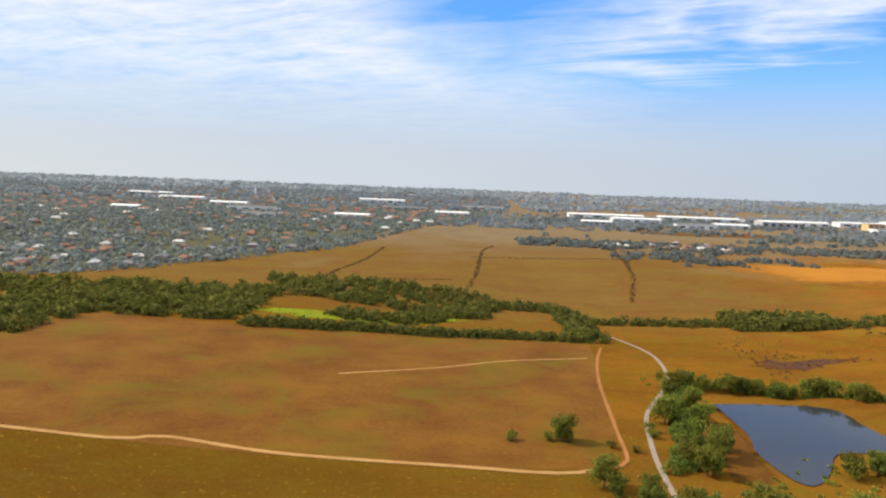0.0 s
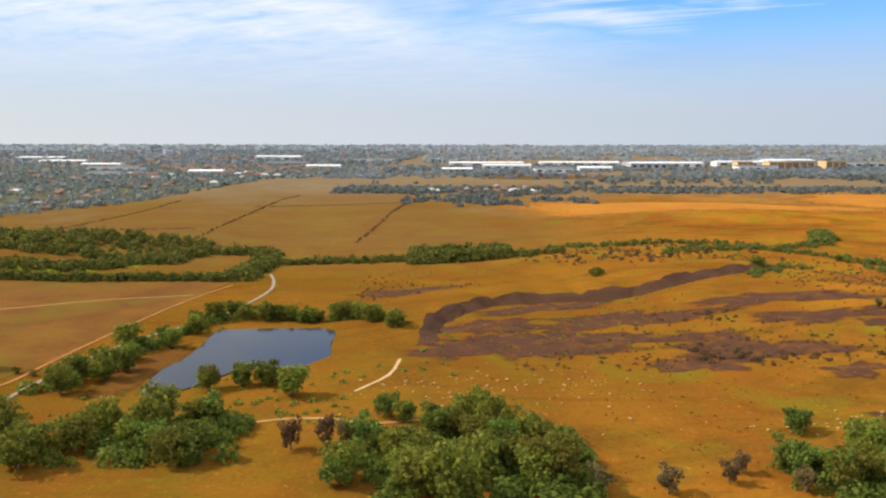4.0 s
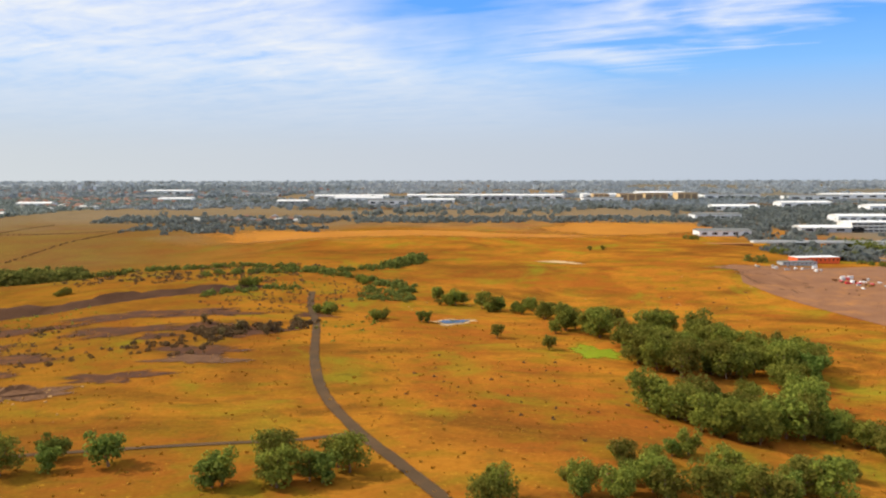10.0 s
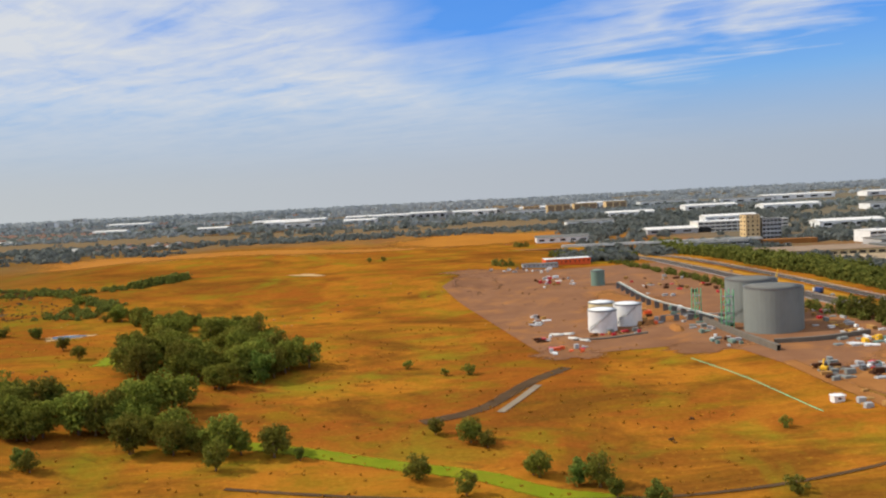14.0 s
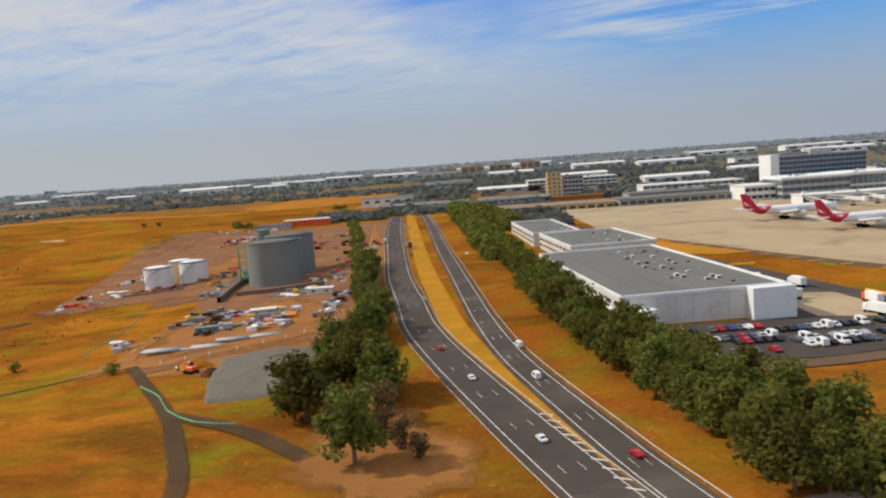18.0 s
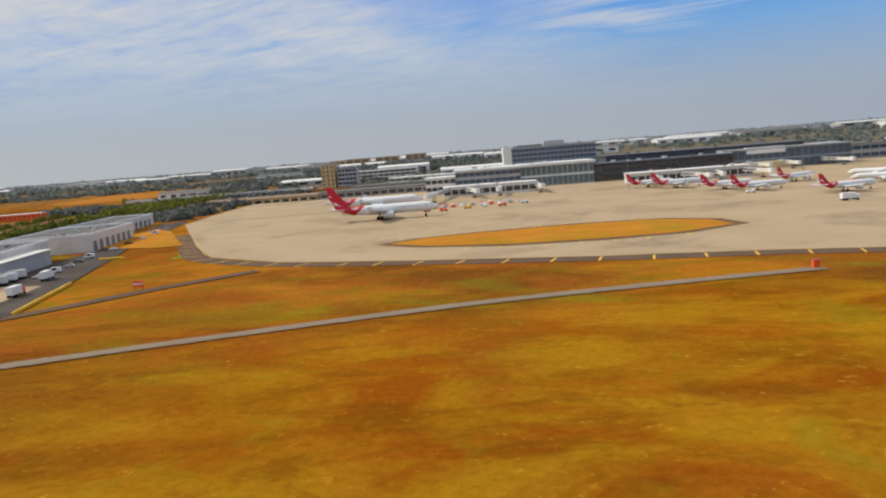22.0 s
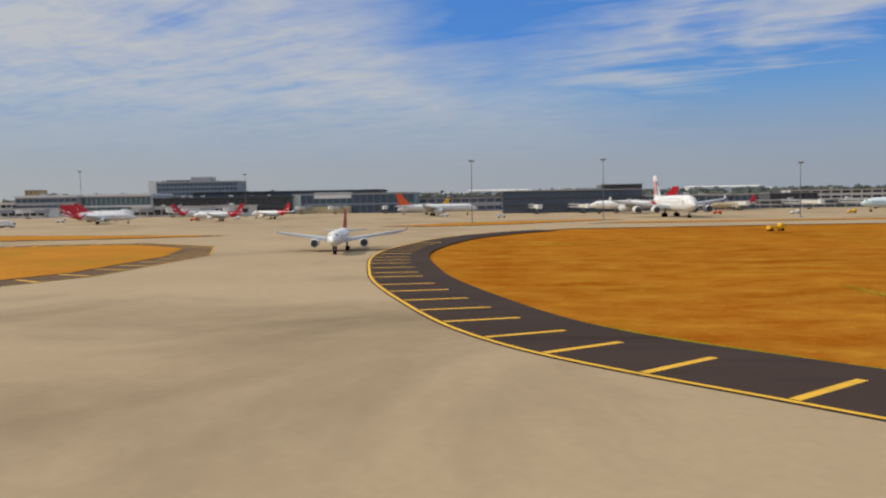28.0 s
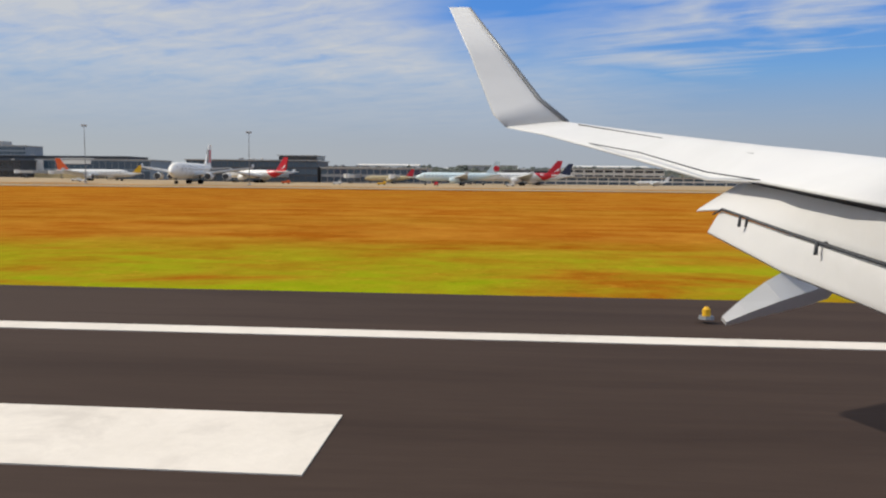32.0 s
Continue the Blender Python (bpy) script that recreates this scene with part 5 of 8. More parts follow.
def hut(name, label, x, y, w, d, h, wall, roof, turn=0, category="building", group=""):
    z = gh(x, y)
    root = thing(name, label, category, (x, y, z), turn, group)
    part("wall", Geo().box(-w / 2, w / 2, -d / 2, d / 2, -0.8, h), wall, root)
    g = Geo()
    e = 0.12 * min(w, d)
    g.box(-w / 2 - 0.15, w / 2 + 0.15, -d / 2 - 0.15, d / 2 + 0.15, h, h + 0.18, 0.05)
    part("roof", g, roof, root)
    n = max(1, int(w / 2.2))
    for k in range(n):
        u = -w / 2 + (k + 0.5) * w / n
        part("window", Geo().box(u - 0.35, u + 0.35, -d / 2 - 0.03, -d / 2 + 0.02, h * 0.45, h * 0.75), M_DARKGLASS, root)
    part("door", Geo().box(w / 2 - 0.02, w / 2 + 0.04, -0.45, 0.45, 0, min(1.1, h * 0.8)), M_STEEL, root)
    return root


hut("workshop", "long shed with a white roof and orange walls", 560, 401, 24, 8, 3.2, M_ORANGE, M_PALEROOF, 8)
hut("workshop", "low grey open shed on the building site", 545, 388, 18, 6, 1.8, M_GREYWALL, M_ROOF, 4)
hut("pump_house", "small white hut in dry grass", 580, 145, 2.2, 1.4, 1.1, M_WHITE, M_WHITE, 10)
hut("site_office", "white site cabin with a flat roof", 614, 182, 6.5, 2.2, 1.5, M_OFFWHITE, M_PALEROOF, 0)
hut("site_office", "grey site cabin with a flat roof", 606, 160, 5.5, 2.2, 1.5, M_GREYWALL, M_PALEROOF, 12)
hut("site_office", "grey site cabin with a flat roof", 609, 153, 5.0, 2.0, 1.4, M_GREYWALL, M_ROOF, 12)
hut("site_office", "green steel site container on bare earth", 598, 147, 4.5, 1.6, 1.3, M_GREENTANK, M_GREENTANK, 14)


def dyke(points, h, label):
    g = strip_geo(curve(points, 3), -0.5, 0.5, h)
    n = len(g.v)
    g.v += [(x, y, z - h - 0.6) for x, y, z in g.v[:n]]
    k = n // 2
    g.f += [(2 * i, 2 * i + 2, n + 2 * i + 2, n + 2 * i) for i in range(k - 1)] + [(2 * i + 1, n + 2 * i + 1, n + 2 * i + 3, 2 * i + 3) for i in range(k - 1)]
    tagged(part("bund_wall", g, M_GRAVEL), label, "wall")


dyke([(581, 232), (583, 210), (586, 188)], 1.6, "long grey concrete bund wall beside the tank")
dyke([(588, 196), (600, 194), (612, 196)], 1.2, "low grey concrete bund wall beside the tank")
dyke([(540, 222), (550, 221), (562, 224)], 0.5, "low concrete wall round the white tanks")


def stockpile():
    z = gh(622, 107)
    g, n, rnd = Geo(), 32, random.Random(3)
    for r, h in ((1.04, -0.4), (1.0, 0.2), (0.95, 0.9), (0.86, 1.1), (0.5, 1.5)):
        for i in range(n):
            a = 2 * math.pi * i / n
            sq = 1 / max(abs(math.cos(a)), abs(math.sin(a))) ** 0.75
            g.v.append((r * 8.2 * sq * math.cos(a) + rnd.uniform(-0.2, 0.2), r * 12.5 * sq * math.sin(a), h * (0.45 + 0.85 * max(0.0, r * math.sin(a)) ** 1.2 * (1.15 - 0.5 * abs(math.cos(a) - 0.3))) * (1 if h > 0.3 else 1) + rnd.uniform(-0.06, 0.06)))
    g.f = [(r * n + i, r * n + (i + 1) % n, (r + 1) * n + (i + 1) % n, (r + 1) * n + i) for r in range(4) for i in range(n)] + [tuple(4 * n + i for i in range(n))]
    ob = part("gravel_stockpile", g, M_GRAVEL)
    ob.matrix_basis = pose(622, 107, z, 0, 0, 14)
    tagged(ob, "large grey gravel stockpile with sloping sides", "gravel heap")


stockpile()


def low_fence(name, points, h, material, label, lift=0.0, thick=0.06):
    line = curve(points, 3)
    g = Geo()
    for p in line:
        z = gh(p.x, p.y) + lift
        g.v += [(p.x, p.y, z - 0.2), (p.x, p.y, z + h), (p.x + thick, p.y + thick, z + h), (p.x + thick, p.y + thick, z - 0.2)]
    for k in range(len(line) - 1):
        for i in range(3):
            g.f.append((4 * k + i, 4 * k + i + 1, 4 * k + i + 5, 4 * k + i + 4))
    return tagged(part(name, g, material), label, "fence")


low_fence("silt_fence", [(603, 106), (609, 99), (613, 92), (619, 86), (625, 84)], 0.32, M_GREENMESH, "pale green mesh fence beside the stockpile")
low_fence("silt_fence", [(565, 190), (571, 168), (575, 140)], 0.16, M_GREENMESH, "pale green mesh fence in the grass")


def stack_mesh(rnd, kind, material):
    """One heap of building materials: boxes, boards or lengths of pipe laid side by side."""
    g = Geo()
    w, d, h = rnd.uniform(0.8, 2.3), rnd.uniform(0.6, 1.1), rnd.uniform(0.3, 0.9)
    if kind == 0:
        a, b, c = (h * rnd.uniform(0.45, 1.0) for _ in range(3))
        g.prism([(-w / 2, -0.1), (w / 2, -0.1), (w / 2, c), (w / 6, c), (w / 6, b), (-w / 6, b), (-w / 6, a), (-w / 2, a)], -d / 2, d / 2)
        g.move(0, Matrix(((1, 0, 0, 0), (0, 0, 1, 0), (0, 1, 0, 0), (0, 0, 0, 1))))
    elif kind == 1:
        humps = [(0.62 - 0.31 * k - 0.155 * (1 - math.cos(q)), 0.08 + 0.2 * math.sin(q)) for k in range(4) for q in (0.0, 0.8, 1.57, 2.35)]
        g.prism([(-0.62, -0.1), (0.62, -0.1)] + humps + [(-0.62, 0.08)], -w * 0.7, w * 0.7)
        g.move(0, Matrix(((0, 0, 1, 0), (1, 0, 0, 0), (0, 1, 0, 0), (0, 0, 0, 1))))
    elif kind == 2:
        ends = [rnd.uniform(0.48, 0.66) * w for _ in range(4)]
        rows = [(i * 0.17 - (0.1 if i == 0 else 0.0), i * 0.17 + 0.17) for i in range(4)]
        g.prism([(-ends[i], z) for i in (3, 2, 1, 0) for z in rows[i][::-1]] + [(ends[i], z) for i in range(4) for z in rows[i]], -d / 2, d / 2)
        g.move(0, Matrix(((1, 0, 0, 0), (0, 0, 1, 0), (0, 1, 0, 0), (0, 0, 0, 1))))
    else:
        ribs = [(-w / 2 + w * k / 12, 0.45 + 0.05 * (k % 2)) for k in range(13)]
        g.prism([(x, -y) for x, y in ribs] + [(x, y) for x, y in ribs[::-1]], -0.1, 0.95)
    return g.mesh("material_stack", material)


def yard_clutter():
    rnd = random.Random(21)
    mats = [M_RED, M_ORANGE, M_GREYWALL, M_STEEL, M_WHITE, M_YELLOW, M_GREENTANK, M_TANKGREY, M_TRACK, M_BURNT]
    words = ["red", "orange", "pale grey", "steel", "white", "yellow", "green", "dark grey", "timber", "rusty brown"]
    kinds = ["crates", "pipes", "boards", "boxes"]
    made, far = {}, {}
    # centre, half size, how many, and which colours stand there
    spots = [(537, 209, 5, 3, 16, (0, 0, 1, 4, 2)), (532, 226, 3, 5, 8, (0, 4, 9)), (533, 256, 3, 8, 18, (4, 8, 9, 2)), (552, 227, 8, 2, 14, (9, 0, 7, 8)), (546, 328, 8, 14, 30, (0, 9, 8, 4, 2)), (566, 246, 4, 12, 20, (1, 9, 2, 8)), (535, 372, 18, 8, 20, (4, 2, 4, 3)),
             (578, 228, 3, 30, 44, (6, 2, 7, 3, 9, 4)), (588.6, 166, 3, 8, 26, (9, 7, 7, 8)), (597, 160, 3, 9, 44, (0, 6, 2, 3, 4, 9, 2)), (600, 147, 4, 4, 16, (2, 4, 3, 9)), (609, 157, 5, 7, 56, (2, 4, 1, 0, 3, 2, 5, 7)), (612, 146, 4, 4, 22, (1, 8, 2, 4)),
             (620.6, 164, 1.6, 15, 34, (2, 4, 3, 2, 9)), (606, 188, 6, 5, 22, (4, 2, 6, 5, 7)), (612, 203, 5, 6, 16, (5, 4, 8, 2)), (611, 250, 6, 40, 56, (2, 4, 9, 8, 7, 0)), (588, 300, 14, 24, 34, (9, 2, 4, 8, 0)), (584, 143, 3, 6, 8, (8, 2)), (628.6, 129, 1.5, 3, 8, (0, 1, 4))]
    for cx, cy, sx, sy, n, cols in spots:
        for _ in range(n):
            x, y, k, f, v = cx + rnd.uniform(-sx, sx), cy + rnd.uniform(-sy, sy), rnd.choice(cols), rnd.randrange(4), rnd.randrange(2)
            if (k, f, v) not in made:
                made[k, f, v] = stack_mesh(rnd, f, mats[k])
            z = rnd.uniform(0.8, 1.2)
            m = pose(x, y, gh(x, y) + 0.12, 0, 0, rnd.choice((0, 90, 14)) + rnd.uniform(-12, 12)) @ Matrix.Diagonal((z, z, z, 1))
            if y > 215:
                g = far.setdefault(k, Geo())
                base = len(g.v)
                g.v += [tuple(m @ q.co) for q in made[k, f, v].vertices]
                g.f += [tuple(base + i for i in q.vertices) for q in made[k, f, v].polygons]
                continue
            ob = new("material_stack", made[k, f, v])
            ob.matrix_basis = m
            tagged(ob, words[k] + " stack of building " + kinds[f] + " on bare earth", "materials", "stacks in the storage yard")
    for k, g in far.items():
        tagged(part("building_debris", g, mats[k]), words[k] + " building materials strewn round the tanks", "materials", kind="stuff")


yard_clutter()


def dirt_mound(x, y, rx, ry, h, seed, material, label):
    g, rnd, n = Geo(), random.Random(seed), 20
    for r, k in ((1.0, -0.15), (0.75, 0.4), (0.45, 0.85), (0.12, 1.0)):
        for i in range(n):
            a = 2 * math.pi * i / n
            w = r * rnd.uniform(0.82, 1.16)
            g.v.append((rx * w * math.cos(a), ry * w * math.sin(a), h * k * rnd.uniform(0.8, 1.15) if k > 0 else k))
    g.f = [(r * n + i, r * n + (i + 1) % n, (r + 1) * n + (i + 1) % n, (r + 1) * n + i) for r in range(3) for i in range(n)] + [tuple(3 * n + i for i in range(n))]
    ob = part("dirt_mound", g, material, smooth=True)
    ob.location = (x, y, gh(x, y) + 0.1)
    tagged(ob, label, "mound", "earth mounds")


dirt_mound(608, 115.5, 3.2, 1.5, 1.3, 5, M_GOLDFIELD, "bright orange mound of soil beside the gravel")
dirt_mound(612.5, 110, 1.6, 1.8, 0.9, 6, M_BURNT, "dark brown mound of soil beside the gravel")
dirt_mound(571, 226, 2.0, 5.5, 1.2, 7, M_DIRT, "long brown mound of soil beside the tanks")
dirt_mound(588, 137, 1.4, 1.0, 0.7, 8, M_TRACK, "small pale mound of soil in the grass")
for k, q in enumerate(curve([(599.5, 121.5), (607, 124), (615, 129), (621, 135), (624.5, 142), (625, 152)], 3.2)):
    peg = part("marker_peg", Geo().tube([(0, 0, -0.1), (0, 0, 0.5), (0, 0, 0.62)], [0.13, 0.1, 0.02], 8), M_WHITE)
    peg.location = (q.x, q.y, gh(q.x, q.y) + 0.15)
    tagged(peg, "white marker peg beside the haul road", "marker peg", "pegs along the haul road")


def pipe_stack(x, y, n, length, turn, material, label):
    root = thing("pipe_stack", label, "pipes", (x, y, gh(x, y) + 0.1), turn)
    rnd = random.Random(int(x * 10))
    for k in range(n * 2):
        o, u, q = rnd.uniform(-0.8, 0.8), (k % 2 - 0.5) * length / 2, length * rnd.uniform(0.18, 0.27)
        part("pipe", Geo().tube([(u + o - q, k // 2 * 0.5 + rnd.uniform(-0.1, 0.1), 0.22), (u + o + q, k // 2 * 0.5 + rnd.uniform(-0.1, 0.1), 0.22)], [0.22, 0.22], 8), material, root, smooth=True)


pipe_stack(538, 230, 5, 7, 4, M_OFFWHITE, "row of long white pipes lying on the ground")
pipe_stack(541, 222, 4, 8, -50, M_OFFWHITE, "row of long white pipes lying on the ground")
pipe_stack(600, 131, 5, 16, 8, M_GREYWALL, "loose row of grey pipes lying on the ground")
pipe_stack(611, 135, 4, 12, 16, M_GREYWALL, "loose row of grey pipes lying on the ground")


def machine(x, y, turn, label, s=1.0, material=None):
    """A tracked excavator at rest."""
    material = material or M_YELLOW
    root = thing("excavator", label, "excavator", (x, y, gh(x, y) + 0.1), turn)
    root.scale = (s, s, s)
    for o in (-0.75, 0.75):
        part("track", Geo().box(-1.5, 1.5, o - 0.25, o + 0.25, 0, 0.7, 0.2), M_RUBBER, root)
    part("body", Geo().box(-1.4, 0.9, -0.8, 0.8, 0.7, 1.5, 0.12), material, root)
    part("cab", Geo().box(-0.1, 0.8, -0.75, -0.05, 1.5, 2.4, 0.08), M_DARKGLASS, root, "dark glazed cab")
    part("boom", Geo().tube([(0.8, 0.3, 1.3), (2.2, 0.3, 2.9), (3.4, 0.3, 2.5)], [0.2, 0.2, 0.14], 4), material, root)
    part("stick", Geo().tube([(3.4, 0.3, 2.6), (4.0, 0.3, 1.0)], [0.14, 0.1], 4), material, root)
    part("bucket", Geo().box(3.6, 4.4, 0.0, 0.6, 0.3, 1.0, 0.1), M_STEEL, root)
    return root


machine(608.5, 112, 150, "orange tracked excavator at rest beside the stockpile", 0.75, M_ORANGE)
machine(587, 166, 60, "yellow tracked excavator at rest on bare earth", 0.8)
machine(629, 124, 200, "orange tracked excavator at rest near trees", 0.7, M_ORANGE)


def crane(x, y, h, label, material):
    root = thing("mobile_crane", label, "crane", (x, y, gh(x, y)))
    part("carrier", Geo().box(-2.4, 2.4, -0.7, 0.7, 0.3, 1.3, 0.1), material, root)
    part("jib", Geo().tube([(0, 0, 1.2), (2.5, 1.5, h)], [0.3, 0.16], 4), material, root)
    for k in (-1.6, 0, 1.6):
        part("wheel", Geo().tube([(k, -0.8, 0.4), (k, 0.8, 0.4)], [0.4, 0.4], 10), M_RUBBER, root)


crane(614, 264, 9, "yellow mobile crane with a raised jib", M_YELLOW)
crane(584, 222, 8, "green mobile crane with a raised jib beside a tank", M_GREENTANK)

for k, (x, y, a, b, w) in enumerate([(512, 340, 10, 26, 10), (536, 205, 10, 8, 0), (572, 200, 14, 6, -10), (515, 370, 20, 10, 0), (592, 126, 8, 9, 0), (614, 118, 16, 7, 20)]):
    patch("bare_earth", x, y, a, b, w, M_SITE if k < 4 else M_DIRT, "bare brown earth thinning into grass", 0.1, 0.3, 400 + k)


def stair_tower(x, y, w, h):
    """An open steel tower with platforms and braces."""
    root = thing("stair_tower", "teal steel access tower beside a storage tank", "steel tower", (x, y, gh(x, y)), 12)
    for u in (-w, w):
        for v in (-w, w):
            part("post", Geo().box(u - 0.12, u + 0.12, v - 0.12, v + 0.12, -0.3, h), M_GREENMESH, root)
    for k in range(1, int(h / 2.4) + 1):
        z = k * 2.4
        part("platform", Geo().box(-w - 0.2, w + 0.2, -w - 0.2, w + 0.2, z - 0.1, z), M_STEEL, root)
        for v in (-w, w):
            part("brace", Geo().tube([(-w, v, z - 2.3), (w, v, z - 0.1)], [0.07, 0.07], 5), M_GREENMESH, root)
            part("handrail", Geo().box(-w, w, v - 0.04, v + 0.04, z + 0.5, z + 0.58), M_GREENMESH, root)


stair_tower(583.5, 218, 1.2, 11.5)
stair_tower(580.5, 238, 1.0, 9.5)


def pipe_rack(points, z, label):
    root = thing("pipe_rack", label, "pipe rack")
    line = curve(points, 5)
    for off, m in ((-0.5, M_STEEL), (0.0, M_GREENTANK), (0.5, M_OFFWHITE)):
        part("pipe", Geo().tube([(p.x + off, p.y, gh(p.x, p.y) + z) for p in line], [0.16] * len(line), 6), m, root)
    for p in line:
        part("support", Geo().box(p.x - 0.8, p.x + 0.8, p.y - 0.12, p.y + 0.12, gh(p.x, p.y) - 0.2, gh(p.x, p.y) + z - 0.16), M_STEEL, root)


pipe_rack([(583, 222), (578, 244), (572, 266), (568, 300)], 2.6, "steel pipe rack with three pipes on supports")
pipe_rack([(570, 238), (578, 236), (586, 232)], 2.0, "steel pipe rack between storage tanks")

# ---- highway ----
HWY_W = [(671, 40), (663.9, 61), (658.5, 77), (649.8, 105), (643.2, 130), (638.4, 158), (632, 195), (626.4, 238), (617.8, 306), (605.5, 424), (597, 540)]
HWY_E = [(677, 40), (670.2, 61), (666.2, 75), (658.7, 105), (654.6, 130), (651.2, 158), (645.8, 205), (639, 262), (631.2, 335), (621, 424), (610, 540)]


def highway(points, width, label, median_side):
    ob, line = road("highway", points, width, M_ASPHALT, label, 0.22)
    h = width / 2
    for o, w in ((-h + 0.75, 0.1), (h - 0.75, 0.1)):
        tagged(part("edge_line", strip_geo(line, o, o + w, 0.25), M_WHITELINE), "white painted edge line on the highway", "road marking", kind="structure")
    for o in (-h / 3 + 0.2, h / 3 - 0.1):
        root = thing("lane_line", "broken white lane line on the highway", "road marking")
        root["kind"] = "structure"
        for k in range(0, len(line) - 2, 3):
            part("dash", strip_geo([line[k], line[k].lerp(line[k + 1], 0.55)], o - 0.025, o + 0.025, 0.25), M_WHITELINE, root)
    return line


west_line = highway(HWY_W, 6.9, "grey asphalt highway carriageway with three lanes", 1)
east_line = highway(HWY_E, 4.9, "grey asphalt highway carriageway", -1)
road("median", [((a[0] + b[0]) / 2, (a[1] + b[1]) / 2) for a, b in zip(HWY_W, HWY_E)], 4.6, M_VERGE, "golden grass median between carriageways", 0.17, "ground")
patch("bare_verge", 643, 74, 9, 18, 14, M_DIRT, "bare sandy verge beside the highway", 0.19, 0.2, 81)


def guard_rail(line, off, label):
    root = thing("guard_rail", label, "guard rail")
    pts = []
    for k, p in enumerate(line):
        d = (line[min(k + 1, len(line) - 1)] - line[max(k - 1, 0)]).normalized()
        q = p + Vector((d.y, -d.x, 0)) * off
        pts.append((q.x, q.y, gh(q.x, q.y)))
    g = Geo()
    for x, y, z in pts:
        g.v += [(x, y, z + 0.28), (x + 0.05, y, z + 0.36), (x, y, z + 0.44), (x - 0.05, y, z + 0.36)]
    for k in range(len(pts) - 1):
        for i in range(4):
            g.f.append((4 * k + i, 4 * k + (i + 1) % 4, 4 * k + 4 + (i + 1) % 4, 4 * k + 4 + i))
    part("rail", g, M_RAIL, root, "galvanised steel rail")
    post = Geo().box(-0.04, 0.04, -0.04, 0.04, -0.1, 0.4).mesh("post", M_RAIL)
    for x, y, z in pts[::1]:
        part("post", post, M_RAIL, root).location = (x, y, z)


guard_rail(west_line, 3.7, "galvanised guard rail along the median")
guard_rail(west_line, -3.8, "galvanised guard rail along the verge")
guard_rail(east_line, 2.9, "galvanised guard rail along the median")

# painted hatching where the carriageways draw together
hatch = thing("hatching", "faded cream hatched paint between the carriageways", "road marking")
hatch["kind"] = "structure"
for k in range(16):
    y = 48 + k * 2.2
    x = float(np.interp(y, [40, 61, 75, 105], [674.2, 667.3, 663.0, 654.6])) - 0.2
    z = gh(x, y) + 0.255
    part("bar", Geo().face([(x - 0.8, y, z), (x + 0.7, y - 0.75, z), (x + 0.7, y - 0.5, z), (x - 0.8, y + 0.25, z)]), M_WHITELINE, hatch)
# trees beside the highway
row(belt, 31, [(684, 60), (681, 76), (676, 100), (671, 125), (668, 150), (667, 175)], 1.8, 3.0, 0.85)
row(belt, 32, [(680.5, 60), (677, 78), (672, 98), (668, 122), (665, 150), (663, 180), (660, 215)], 1.0, 3.6, 0.85)
row(belt, 33, [(688, 62), (684, 80), (680, 98)], 1.5, 4.0, 0.75)
row(belt, 36, [(632, 108), (635, 122), (634, 135), (629, 160), (624, 190), (619, 225)], 1.6, 3.4, 0.85)
grow(belt, 37, [(638, 94), (643, 87), (633, 85), (631, 83), (642, 69), (636, 92), (640, 96), (632, 88)], 1.05, 1.5, 1)
hedge = along(81, [(686, 58), (682, 76), (677, 100), (672, 125), (669, 150), (667, 175), (663, 210), (659, 250), (653, 300), (647, 350), (641, 420), (633, 500)], 2.6, 0.75, 1.9)
hedge += along(82, [(660, 215), (655, 260), (650, 310), (645, 360), (640, 430), (634, 520)], 3.5, 0.9, 3.3) + along(84, [(668, 290), (663, 330), (656, 380), (648, 440), (644, 520)], 5, 1.2, 3.2) + along(83, [(633, 112), (634, 135), (629, 160), (624, 190), (617, 225), (610, 262), (602, 310), (594, 350), (584, 400)], 1.8, 2.4, 1.7)
hedge += [(x + u, y + v, 2.8) for x, y in [(526, 391), (546, 560), (581, 452), (590, 470), (600, 440), (575, 430), (560, 440), (568, 470)] for u, v in ((0, 0), (4, 2), (-3, 4))]
woods("roadside_trees", "dense olive green trees and understorey along the highway", hedge, M_LEAFDARK, 90, 15, 1.5, 0.38)
dry_shoulder = Grove(DRY, "dry shrubs beside the highway")
row(dry_shoulder, 39, [(638, 98), (642, 84), (646, 70)], 2.0, 3.0, 0.9)


